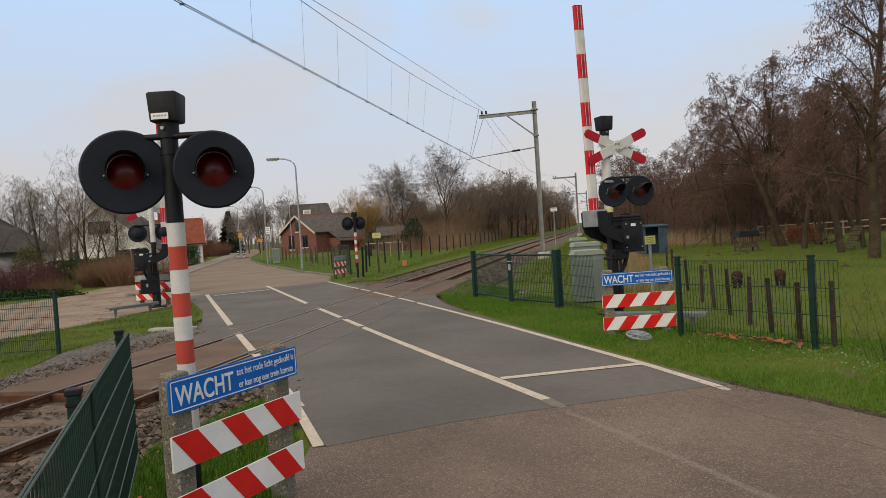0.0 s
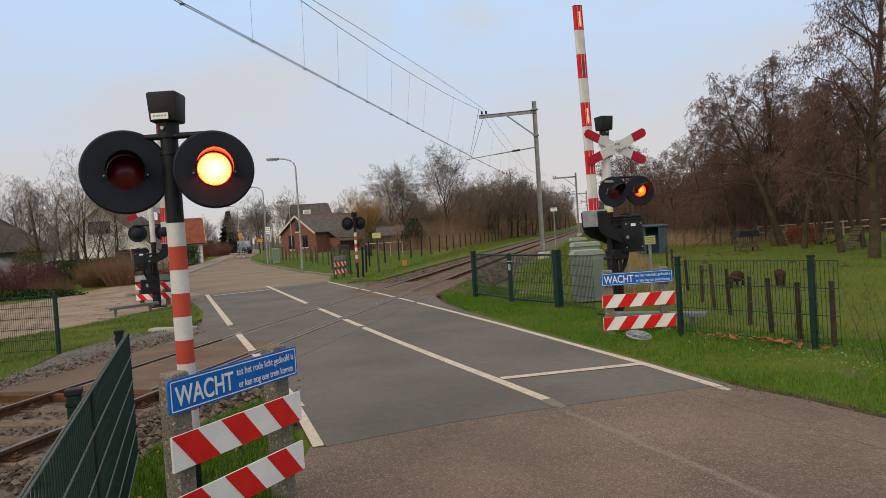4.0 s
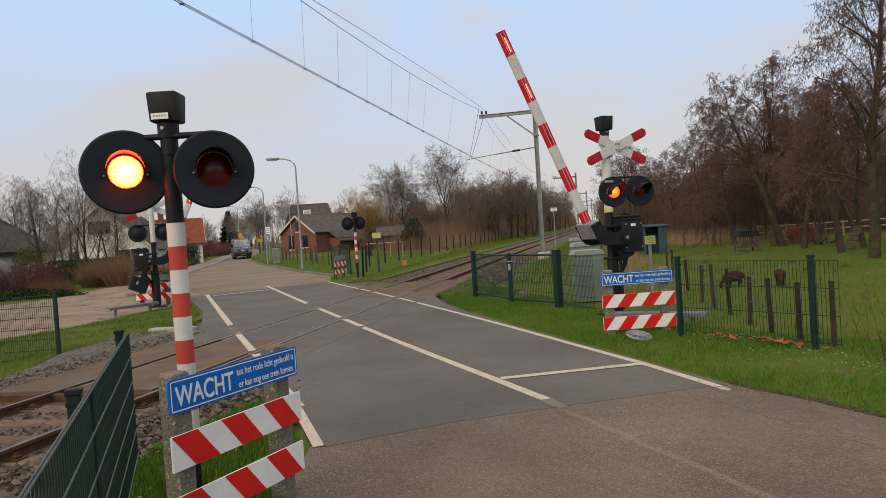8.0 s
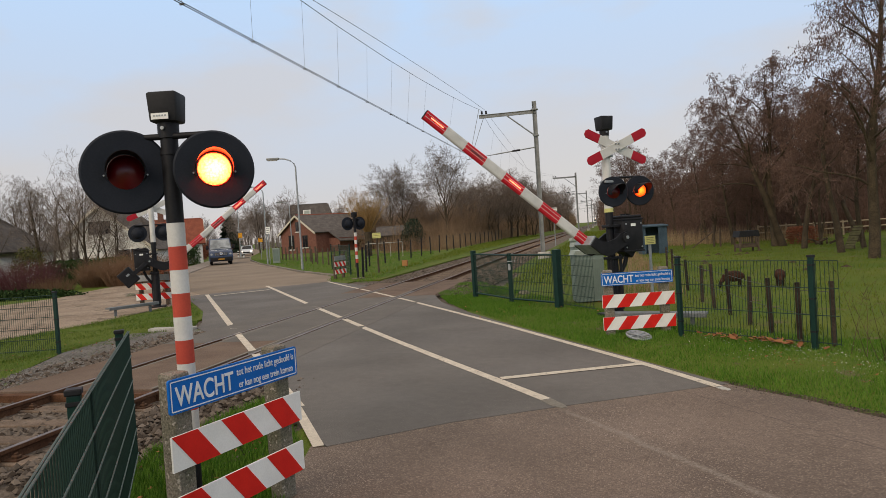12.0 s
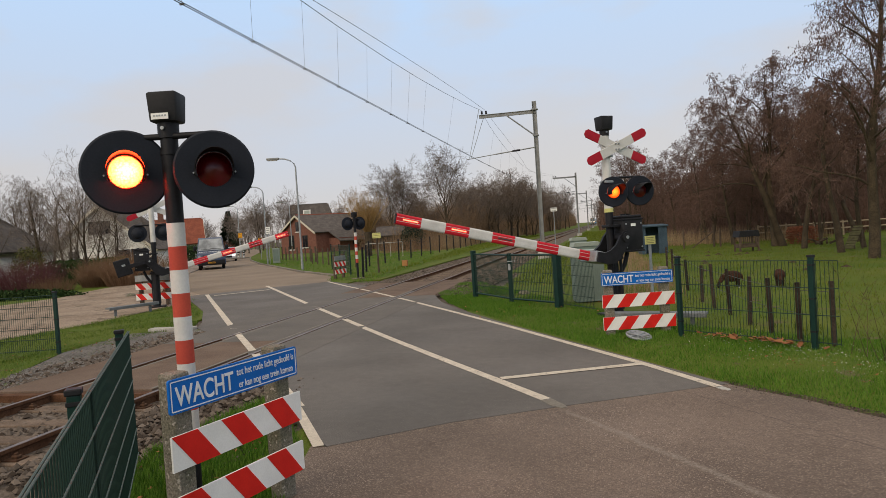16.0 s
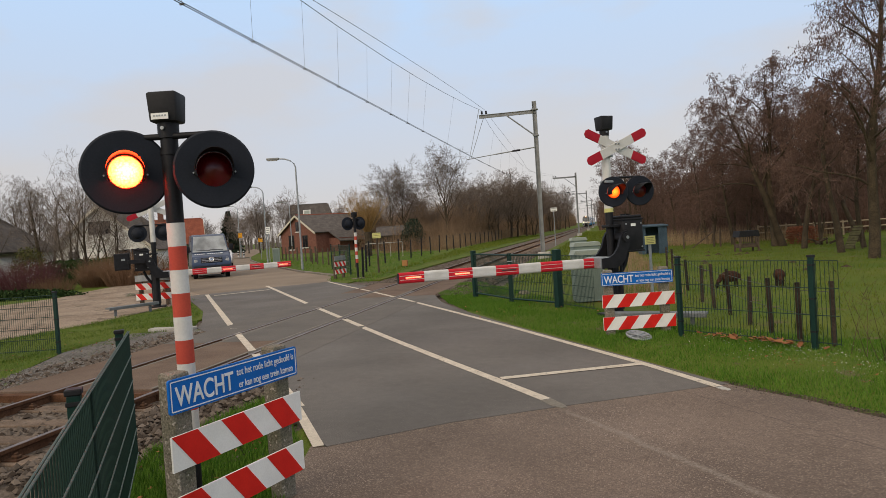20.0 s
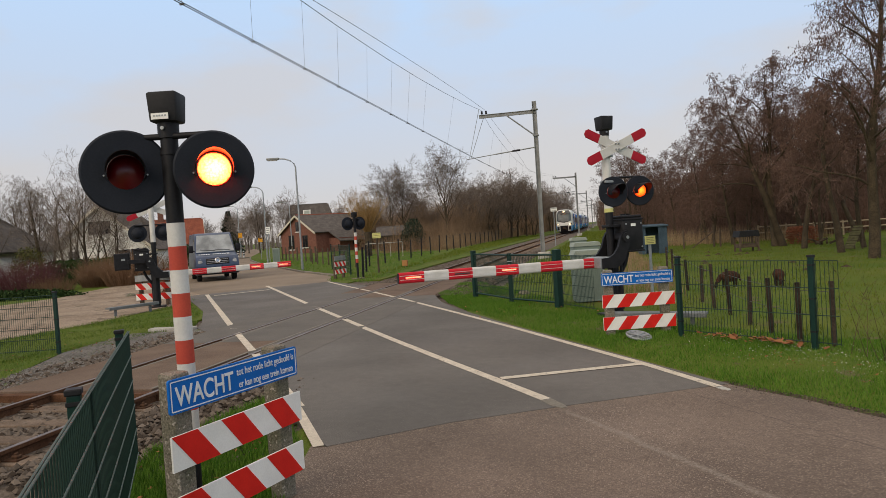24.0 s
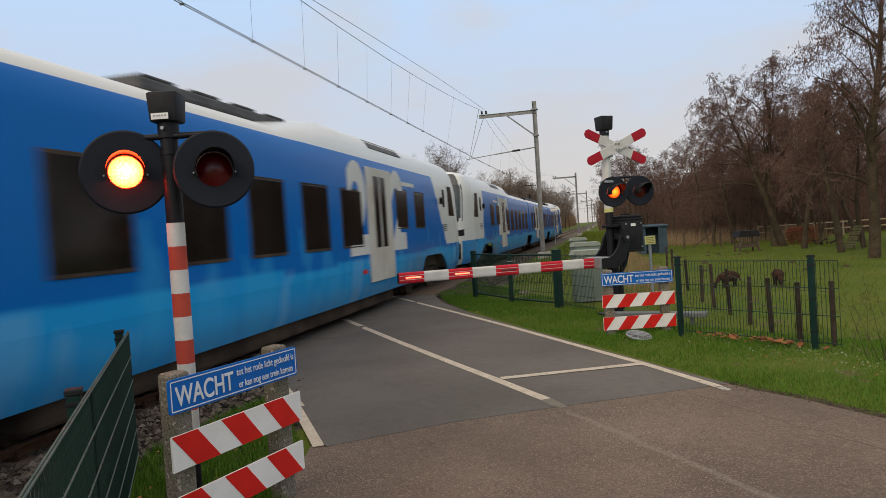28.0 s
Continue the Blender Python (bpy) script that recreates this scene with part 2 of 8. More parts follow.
M_WHITE = surf("white_paint", (0.66, 0.65, 0.62), (0.55, 0.54, 0.51), 5, 0.5, 0, 0.08, 70, 0.06, spots=(30, 0.74, (0.3, 0.28, 0.25)))
M_RED = surf("red_paint", (0.5, 0.075, 0.045), (0.42, 0.06, 0.04), 5, 0.5, 0, 0.08, 70, 0.08, spots=(34, 0.75, (0.24, 0.1, 0.08)))
M_BOOMRED = surf("red_reflective_film", (0.62, 0.02, 0.035), (0.5, 0.014, 0.025), 6, 0.52, 0, 0.05, 90, 0.06)
M_CROSSRED = surf("dark_red_cross_film", (0.42, 0.012, 0.028), (0.34, 0.01, 0.022), 6, 0.52, 0, 0.03, 90, 0.06)
M_BOARDRED = surf("red_board_film", (0.68, 0.02, 0.012), (0.58, 0.015, 0.01), 5, 0.52, 0, 0.03, 90, 0.05)
M_BOARDWHITE = surf("white_board_film", (0.84, 0.83, 0.79), (0.76, 0.75, 0.71), 4, 0.52, 0, 0.03, 90, 0.05)
M_BLUESIGN = surf("blue_sign_film", (0.004, 0.135, 0.5), (0.004, 0.12, 0.44), 3, 0.52, 0, 0.02, 60, 0.06)
M_SIGNWHITE = surf("white_lettering", (0.78, 0.79, 0.8), (0.7, 0.71, 0.73), 9, 0.45, 0, 0.0, 60, 0.04)
M_CONCRETE = surf("mossy_concrete_post", (0.22, 0.195, 0.16), (0.13, 0.125, 0.085), 5, 0.95, 0, 1.0, 75, 0.5, spots=(40, 0.62, (0.4, 0.36, 0.31)))
M_PALECON = surf("pale_concrete", (0.48, 0.46, 0.42), (0.36, 0.34, 0.3), 4, 0.9, 0, 0.3, 60, 0.2)
M_GREEN = surf("dark_green_coated_steel", (0.006, 0.026, 0.021), (0.009, 0.034, 0.027), 6, 0.45, 0.0, 0.05, 60, 0.15)
M_MESH = surf("green_mesh_wire", (0.012, 0.034, 0.027), (0.022, 0.046, 0.038), 6, 0.45, 0.2, 0.0, 60, 0.15)
# Paler than the wires: the sky's sheen on the rods is put into the colour.
M_MESHROD = surf("sky_sheen_mesh_rod", (0.07, 0.1, 0.09), (0.1, 0.13, 0.12), 6, 0.75, 0.0, 0.0, 60, 0.15)
M_DULLGALV = surf("weathered_zinc", (0.15, 0.16, 0.165), (0.2, 0.21, 0.215), 5, 0.6, 0.3, 0.1, 40, 0.2)
M_GALV = surf("galvanised_steel", (0.38, 0.4, 0.41), (0.28, 0.3, 0.31), 5, 0.5, 0.55, 0.08, 40, 0.15)
M_MAST = surf("grey_catenary_steel", (0.28, 0.29, 0.29), (0.2, 0.205, 0.2), 2, 0.6, 0.35, 0.1, 30, 0.2)
M_WIRE = surf("tarnished_copper_wire", (0.085, 0.083, 0.084), (0.12, 0.115, 0.112), 5, 0.6, 0.3, 0, 40, 0.1)
M_CAB = surf("grey_green_cabinet", (0.2, 0.25, 0.215), (0.17, 0.21, 0.185), 2, 0.6, 0, 0.08, 40, 0.1)
M_CABTOP = surf("pale_cabinet_roof", (0.31, 0.35, 0.3), (0.26, 0.29, 0.25), 2, 0.6, 0, 0.08, 40, 0.1)
M_WOOD = surf("weathered_wood", (0.12, 0.09, 0.066), (0.075, 0.056, 0.042), 6, 0.9, 0, 0.6, 50, 0.35, each=0.3)
M_FIELDPOST = surf("dark_wet_post_wood", (0.06, 0.043, 0.033), (0.034, 0.025, 0.02), 6, 0.9, 0, 0.6, 50, 0.35, each=0.35)
M_MOSSWOOD = surf("mossy_green_planks", (0.1, 0.1, 0.045), (0.07, 0.06, 0.035), 5, 0.9, 0, 0.5, 40, 0.3)
M_BARK = surf("grey_brown_bark", (0.085, 0.064, 0.042), (0.048, 0.038, 0.026), 3, 0.95, 0, 1.0, 30, 0.4, each=0.15)
M_TWIG = island("bare_twigs", (0.11, 0.086, 0.07), (0.23, 0.18, 0.145), 0.95)
M_TWIGR = island("reddish_alder_twigs", (0.076, 0.048, 0.039), (0.172, 0.107, 0.084), 0.95)
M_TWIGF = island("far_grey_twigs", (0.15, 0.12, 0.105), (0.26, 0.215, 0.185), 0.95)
M_WILLOW = island("ochre_willow_twigs", (0.22, 0.135, 0.055), (0.42, 0.27, 0.12), 0.95)
M_SCRUB = island("brown_scrub_twigs", (0.125, 0.085, 0.052), (0.3, 0.2, 0.125), 0.95)
M_SCRUBDARK = island("dark_sapling_twigs", (0.05, 0.036, 0.026), (0.12, 0.086, 0.06), 0.95)
M_TAN = island("tan_shrub_twigs", (0.16, 0.09, 0.05), (0.32, 0.2, 0.12), 0.95)
M_CRIMSON = island("dark_red_shrub_twigs", (0.1, 0.035, 0.04), (0.2, 0.09, 0.09), 0.95)
M_ROSE = island("rosy_brown_twigs", (0.16, 0.075, 0.055), (0.3, 0.165, 0.125), 0.95)
M_RUSSET = island("russet_beech_leaves", (0.13, 0.045, 0.026), (0.25, 0.095, 0.052), 0.9)
M_HEDGE = island("evergreen_leaves", (0.02, 0.04, 0.014), (0.06, 0.095, 0.03), 0.8)
M_LEAFY = island("yellow_green_leaves", (0.035, 0.045, 0.016), (0.17, 0.155, 0.05), 0.8)
M_FIR = island("dark_fir_needles", (0.012, 0.025, 0.015), (0.045, 0.062, 0.04), 0.9)
M_LENS = surf("unlit_red_lens", (0.13, 0.002, 0.006), (0.09, 0.002, 0.004), 6, 0.3, 0, 0, 40, 0.1)
M_LIT = glow("lit_red_lamp", (1.0, 0.032, 0.007), 70.0, (0.115, 0.07))
# Weaker copy of the lamp glow: the off-beam view is put into its strength.
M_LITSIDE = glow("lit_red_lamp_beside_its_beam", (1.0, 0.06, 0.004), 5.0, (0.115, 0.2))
M_LITBAR = glow("lit_boom_lamp", (1.0, 0.06, 0.03), 13.0)
M_DARKBAR = surf("unlit_boom_lamp", (0.07, 0.05, 0.05), (0.05, 0.035, 0.035), 8, 0.3, 0, 0, 40, 0.1)
M_TYRE = surf("tyre_rubber", (0.015, 0.015, 0.016), (0.022, 0.022, 0.022), 6, 0.8, 0, 0.2, 60, 0.2)
M_CHROME = surf("bright_metal", (0.7, 0.7, 0.72), (0.6, 0.6, 0.62), 5, 0.25, 0.9, 0, 40, 0.05)
M_HEAD = glow("lit_headlamp", (1.0, 0.86, 0.62), 4.0)
M_HEADAMBER = glow("warm_train_headlamp", (1.0, 0.68, 0.34), 9.0)
M_GLASS = glassy("dark_window_glass", (0.02, 0.02, 0.024))
M_PLASTIC = surf("dark_plastic", (0.012, 0.012, 0.014), (0.02, 0.02, 0.022), 7, 0.6, 0, 0.1, 60, 0.15)
M_YELLOW = surf("yellow_sign", (0.62, 0.6, 0.22), (0.55, 0.53, 0.2), 4, 0.6, 0, 0.02, 50, 0.08)
M_ORANGE = surf("amber_sign", (0.7, 0.33, 0.02), (0.6, 0.28, 0.02), 4, 0.6, 0, 0.02, 50, 0.08)
M_OCHRE = surf("ochre_box_paint", (0.42, 0.2, 0.07), (0.34, 0.16, 0.06), 5, 0.7, 0, 0.1, 40, 0.15)
M_BLUESHED = surf("blue_grey_boards", (0.06, 0.095, 0.125), (0.045, 0.07, 0.095), 3, 0.8, 0, 0.2, 30, 0.2)
M_BRICK = surf("red_brick", (0.21, 0.098, 0.07), (0.155, 0.07, 0.054), 4, 0.9, 0, 0.6, 40, 0.3)
M_ROOFTILE = surf("grey_roof_tiles", (0.12, 0.105, 0.095), (0.085, 0.075, 0.07), 2, 0.85, 0, 0.5, 14, 0.3, each=0.1)
M_REDTILE = surf("orange_roof_tiles", (0.26, 0.082, 0.05), (0.19, 0.06, 0.038), 2, 0.85, 0, 0.5, 14, 0.25)
M_WHITEWALL = surf("white_render", (0.76, 0.74, 0.7), (0.66, 0.64, 0.6), 1.5, 0.9, 0, 0.2, 25, 0.1)
M_CREAM = surf("cream_trim", (0.6, 0.55, 0.45), (0.52, 0.47, 0.38), 4, 0.7, 0, 0.1, 40, 0.08)
M_KERB = surf("grey_kerb_stone", (0.22, 0.195, 0.165), (0.16, 0.145, 0.12), 3, 0.9, 0, 0.3, 50, 0.25, each=0.15)
M_WOOL = surf("brown_wool", (0.07, 0.032, 0.02), (0.035, 0.018, 0.013), 9, 0.98, 0, 1.0, 45, 0.5)
M_WOOLDARK = surf("dark_face_wool", (0.025, 0.017, 0.014), (0.04, 0.027, 0.02), 9, 0.95, 0, 0.6, 45, 0.3)
M_LEAFBROWN = island("fallen_leaves", (0.14, 0.055, 0.025), (0.38, 0.17, 0.075), 0.9)
M_DAISY = island("daisies", (0.7, 0.7, 0.66), (0.85, 0.85, 0.8), 0.8)


# ---------------------------------------------------------------- mesh helpers
def part(name, bm, material, parent=None, label="", smooth=False, m=None):
    """Links a bmesh as one mesh object, under a thing or a part."""
    me = bpy.data.meshes.new(name)
    bm.to_mesh(me)
    bm.free()
    me.materials.append(material)
    if smooth:
        me.shade_smooth()
        me.set_sharp_from_angle(angle=radians(40))
    ob = new(name, me)
    if parent:
        ob.parent = parent
    if m:
        ob.matrix_basis = m
    if label:
        ob["label"] = label
    return ob


def thing(name, label, category, m=None, group="", kind=""):
    ob = new(name)
    ob.empty_display_size = 0.2
    ob.matrix_basis = m or Matrix()
    return tagged(ob, label, category, group, kind)


def box(bm, size, at=(0, 0, 0), turn=None, bevel=0.0):
    geo = bmesh.ops.create_cube(bm, size=1.0, matrix=Matrix.Translation(at) @ (turn.to_4x4() if turn else Matrix()) @ Matrix.Diagonal((*size, 1)))
    if bevel:
        edges = list({e for v in geo["verts"] for e in v.link_edges})
        bmesh.ops.bevel(bm, geom=edges, offset=bevel, segments=2, affect="EDGES", profile=0.5)
    return bm


def rod(bm, a, b, r0, r1=None, n=12):
    a, b = Vector(a), Vector(b)
    d = b - a
    m = Matrix.Translation((a + b) / 2) @ d.to_track_quat("Z", "Y").to_matrix().to_4x4()
    bmesh.ops.create_cone(bm, cap_ends=True, segments=n, radius1=r0, radius2=r0 if r1 is None else r1, depth=d.length, matrix=m)
    return bm


def boxes(*items):
    bm = bmesh.new()
    for it in items:
        box(bm, *it)
    return bm


def rods(*items):
    bm = bmesh.new()
    for it in items:
        rod(bm, *it)
    return bm


def lathe(profile, n=32, axis="Z"):
    """A turned shape from (radius, height) pairs."""
    bm = bmesh.new()
    rings = []
    for r, z in profile:
        ring = []
        for i in range(n):
            a = 2 * math.pi * i / n
            p = (r * math.cos(a), r * math.sin(a), z)
            if axis == "Y":
                p = (p[0], -z, p[1])
            ring.append(bm.verts.new(p))
        rings.append(ring)
    for a, b in zip(rings, rings[1:]):
        for i in range(n):
            bm.faces.new((a[i], a[(i + 1) % n], b[(i + 1) % n], b[i]))
    for ring in (rings[0], rings[-1]):
        try:
            bm.faces.new(ring)
        except ValueError:
            pass
    bmesh.ops.recalc_face_normals(bm, faces=bm.faces)
    return bm


def prism(outline, depth, plane="XZ"):
    """A flat outline pushed out by depth; plane XZ: outline in x, z, thickness along y from 0 to depth."""
    bm = bmesh.new()
    def p3(u, v, w):
        return (u, w, v) if plane == "XZ" else (w, u, v) if plane == "YZ" else (u, v, w)
    lo = [bm.verts.new(p3(u, v, 0)) for u, v in outline]
    hi = [bm.verts.new(p3(u, v, depth)) for u, v in outline]
    bm.faces.new(lo)
    bm.faces.new(hi)
    for i in range(len(lo)):
        j = (i + 1) % len(lo)
        bm.faces.new((lo[i], lo[j], hi[j], hi[i]))
    bmesh.ops.recalc_face_normals(bm, faces=bm.faces)
    return bm


def raw(name, verts, faces, material, parent=None, label="", smooth=False):
    me = bpy.data.meshes.new(name)
    me.from_pydata(verts, [], faces)
    me.materials.append(material)
    if smooth:
        me.shade_smooth()
    ob = new(name, me)
    if parent:
        ob.parent = parent
    if label:
        ob["label"] = label
    return ob


def aim(x, y, dx, dy, z=0.0):
    """A pose at x, y whose own x axis points along dx, dy."""
    return pose(x, y, z, 0, 0, math.degrees(math.atan2(dy, dx)))


def words(text, size, material, parent, at, name="lettering", width=0.0, depth=0.002, bold=0.0):
    """Raised lettering in the plane x, z of its thing."""
    cu = bpy.data.curves.new(name, "FONT")
    cu.body, cu.size, cu.extrude, cu.offset = text, size, depth, bold
    ob = new("tmp", cu)
    dg = bpy.context.evaluated_depsgraph_get()
    me = bpy.data.meshes.new_from_object(ob.evaluated_get(dg))
    bpy.data.objects.remove(ob)
    me.materials.clear()
    me.materials.append(material)
    lo = min(v.co.x for v in me.vertices)
    hi = max(v.co.x for v in me.vertices)
    k = width / (hi - lo) if width else 1.0
    me.transform(Matrix(((k, 0, 0, -lo * k), (0, 0, -1, 0), (0, 1, 0, 0), (0, 0, 0, 1))))
    out = new(name, me)
    out.parent = parent
    out.matrix_basis = pose(*at)
    return out


def tube(verts, faces, path, radii, sides):
    base = len(verts)
    for k, (p, r) in enumerate(zip(path, radii)):
        d = (path[min(k + 1, len(path) - 1)] - path[max(k - 1, 0)])
        d = d.normalized() if d.length > 1e-9 else Vector((0, 0, 1))
        u = d.orthogonal().normalized()
        w = d.cross(u)
        if k == len(path) - 1:
            verts.append(tuple(p))
        else:
            for i in range(sides):
                a = 2 * math.pi * i / sides
                verts.append(tuple(p + (u * math.cos(a) + w * math.sin(a)) * r))
    for k in range(len(path) - 2):
        for i in range(sides):
            j = (i + 1) % sides
            faces.append((base + k * sides + i, base + k * sides + j, base + (k + 1) * sides + j, base + (k + 1) * sides + i))
    tip = base + (len(path) - 1) * sides
    k = len(path) - 2
    for i in range(sides):
        faces.append((base + k * sides + i, base + k * sides + (i + 1) % sides, tip))


# ---------------------------------------------------------------- ground, road, track
def sheet(name, outline, z0, z1, material, label, category, kind="structure"):
    bm = prism(outline, z1 - z0, "XY")
    bmesh.ops.translate(bm, verts=bm.verts, vec=(0, 0, z0))
    ob = part(name, bm, material)
    return tagged(ob, label, category, "", kind)


BEND, TURN = 0.0135, -math.degrees(math.atan(0.0135))


def off(y):
    """How far the track has swung to the right where it turns slightly past the crossing."""
    return max(0.0, y - 40.0) * BEND


def spread_lines(near, far):
    out = [v for v in near]
    step = 6.0
    v = near[-1]
    while v < far:
        v += step
        step *= 1.5
        out.append(v)
    return out


GX = sorted({-v for v in spread_lines([3.3, 3.6, 6, 9, 13, 18], 2000)} | {-3.2, 0.0, 3.2} | set(spread_lines([3.3, 3.6, 6, 9, 13, 18], 2000)))
GY = sorted({-v for v in spread_lines([10.0, 20.0], 2000)} | set(spread_lines([0.0, 10.0, 20.0, 30.0, 40.0], 2000)))
verts = [(x + off(y), y, -0.42 if abs(x) <= 3.21 else -0.02) for y in GY for x in GX]
faces = [(j * len(GX) + i, j * len(GX) + i + 1, (j + 1) * len(GX) + i + 1, (j + 1) * len(GX) + i) for j in range(len(GY) - 1) for i in range(len(GX) - 1)]
tagged(raw("ground", verts, faces, M_GRASS), "short green winter grass with muddy patches", "ground", "", "structure")

L_EDGE = [(10.6, -5.4), (3.7, 5.35), (3.03, 6.3), (0.43, 10.2), (-2.3, 13.2), (-2.75, 14.1), (-4.3, 16.7), (-8.3, 22.1)]
R_EDGE = [(-4.4, 26.1), (-2.2, 23.4), (-0.6, 21.4), (1.6, 18.6), (2.3, 16.4), (3.12, 14.6), (4.56, 11.95), (5.6, 10.15), (6.62, 8.38), (7.25, 7.32)]
sheet("road", [(3.775, 5.32), (4.69, 6.014), (5.665, 6.541), (7.2, 7.31)] + R_EDGE[::-1] + [(-6.0, 24.6)] + L_EDGE[:1:-1], -0.12, 0.0, M_ASPHALT, "smooth dark grey asphalt laid over the railway crossing", "road")
sheet("road_near", [(3.62, 5.38), (3.8, 4.6), (4.3, 3.4), (9.8, -5.4), (17.0, -9.0), (9.75, 4.0), (8.19, 6.06), (8.0, 6.32), (7.82, 6.61), (7.61, 6.87), (7.41, 7.08), (7.25, 7.32), (7.2, 7.306), (5.665, 6.537), (4.69, 6.01), (3.775, 5.316)], -0.12, -0.004, M_CHIP, "coarse reddish-brown chip-sealed road with pale stones", "road")
FAR_R = [(-4.4, 26.1), (-5.9, 30.0), (-9.78, 35.2), (-14.5, 42.5), (-20.9, 52.3), (-29.0, 66.0), (-37.0, 81.0), (-47.0, 102.0), (-66.0, 142.0), (-105.0, 214.0)]
FAR_L = [(-113.0, 213.0), (-70.5, 139.0), (-49.5, 100.0), (-39.8, 80.5), (-32.6, 66.5), (-26.4, 53.5), (-21.0, 42.5), (-17.8, 36.0), (-13.5, 29.5), (-10.0, 25.0), (-7.9, 22.5)]
sheet("road_far", FAR_R + FAR_L + [(-6.0, 24.6)], -0.12, -0.004, M_FARROAD, "worn light brown road leading into the village", "road")
sheet("driveway", [(-7.9, 22.5), (-10.0, 25.0), (-13.5, 29.5), (-18.0, 36.0), (-18.9, 35.0), (-18.2, 31.3), (-16.9, 27.1), (-15.8, 24.7), (-16.5, 20.0), (-19.0, 14.0), (-25.0, 8.0), (-32.0, 4.0), (-31.0, -3.0), (-8.5, 6.0), (-6.6, 12.6), (-6.3, 15.0), (-6.6, 18.6), (-6.6, 20.4)], -0.1, -0.01, M_DRIVE, "sandy brown driveway with tyre tracks", "driveway")


sheet("pavement", [(-70.5, 139.0), (-49.5, 100.0), (-39.8, 80.5), (-32.6, 66.5), (-26.4, 53.5), (-21.0, 42.5), (-18.6, 37.6), (-20.0, 37.4), (-23.0, 42.4), (-28.4, 53.2), (-34.6, 66.2), (-41.8, 80.2), (-51.6, 99.8), (-72.6, 138.6)], -0.1, 0.05, M_PAVE, "pale grey-pink pavement beside the village road", "pavement")


def stripe(pts, width, label="worn cream-white painted road line", z=0.004):
    bm = bmesh.new()
    pts = [Vector((*p, 0)) for p in pts]
    left, right = [], []
    for i, p in enumerate(pts):
        d = (pts[min(i + 1, len(pts) - 1)] - pts[max(i - 1, 0)]).normalized()
        n = Vector((-d.y, d.x, 0)) * width / 2
        left.append(bm.verts.new(p + n + Vector((0, 0, z))))
        right.append(bm.verts.new(p - n + Vector((0, 0, z))))
    for i in range(len(pts) - 1):
        bm.faces.new((right[i], right[i + 1], left[i + 1], left[i]))
    bmesh.ops.recalc_face_normals(bm, faces=bm.faces)
    ob = part("road_marking", bm, M_LINE)
    return tagged(ob, label, "road marking", "", "structure")


def worn_end(a, b, width, material, label):
    d = Vector((b[0] - a[0], b[1] - a[1], 0))
    n = Vector((-d.y, d.x, 0)).normalized() * width / 2
    ring = [Vector((*a, 0)) - n, Vector((*a, 0)) + d * 0.6 - n, Vector((*b, 0)) - n * 0.3, Vector((*b, 0)) + n * 0.7, Vector((*a, 0)) + d * 0.8 + n, Vector((*a, 0)) + n]
    return sheet("road_marking", [(v.x, v.y) for v in ring], -0.02, 0.003, material, label, "road marking")


def over_track(p, q, width):
    """A line across the track, broken at the rail grooves."""
    for x0, x1 in ((1.62, 0.82), (0.61, -0.61), (-0.82, -1.62)):
        x0, x1 = min(x0, p[0]), max(x1, q[0])
        if x1 < x0:
            k0, k1 = (p[0] - x0) / (p[0] - q[0]), (p[0] - x1) / (p[0] - q[0])
            stripe([(x0, p[1] + (q[1] - p[1]) * k0), (x1, p[1] + (q[1] - p[1]) * k1)], width, z=0.009)


stripe([(5.47, 6.78), (4.86, 7.68), (4.14, 8.72), (2.82, 10.66), (1.6, 12.5)], 0.115)
worn_end((5.475, 6.772), (5.65, 6.46), 0.12, M_KERB, "grey scraped-off end of the centre line")
worn_end((7.135, 7.19), (7.2, 7.06), 0.07, M_PALECON, "chipped pale tail of the edge line")
stripe([(-0.6, 15.85), (-2.2, 18.3), (-6.75, 25.3)], 0.13)
over_track((1.6, 12.5), (-0.6, 15.85), 0.12)
stripe([(7.13, 7.2), (6.5, 8.4), (5.48, 10.14), (4.44, 11.93), (2.93, 14.42), (1.55, 16.65)], 0.1)
stripe([(-1.5, 21.45), (-2.6, 23.1), (-4.45, 26.0)], 0.1)
over_track((1.55, 16.65), (-1.5, 21.45), 0.1)
stripe([(4.9, 7.74), (6.45, 8.38)], 0.13, z=0.007)
stripe([(-6.95, 21.75), (-5.65, 23.3)], 0.16)
stripe([(3.71, 5.31), (2.96, 6.55)], 0.095, "chipped cream-white painted edge line")
stripe([(2.96, 6.6), (1.65, 8.55)], 0.12)
stripe([(-0.62, 11.9), (-2.0, 13.95), (-7.6, 22.35)], 0.13)
over_track((1.62, 8.6), (-0.62, 11.9), 0.12)


def rail(x):
    section = [(-0.035, 0.0), (0.035, 0.0), (0.035, -0.03), (0.009, -0.045), (0.009, -0.125), (0.07, -0.145), (0.07, -0.155), (-0.07, -0.155), (-0.07, -0.145), (-0.009, -0.125), (-0.009, -0.045), (-0.035, -0.03)]
    t = thing("rail", "rusty steel running rail with a worn shiny head", "rail", pose(x, -40, 0.006))
    for m, ln in ((pose(0, 0, 0), 80.0), (pose(0, 80.0, 0, 0, 0, TURN), 560.0)):
        part("rail_web", prism(section, ln, "XZ"), M_RUST, t, m=m)
        part("rail_head", boxes(((0.056, ln - 0.01, 0.004), (0, ln / 2, 0.0015))), M_RAILTOP, t, "polished running surface", m=m)
    return t


rail(-0.7525)
rail(0.7525)

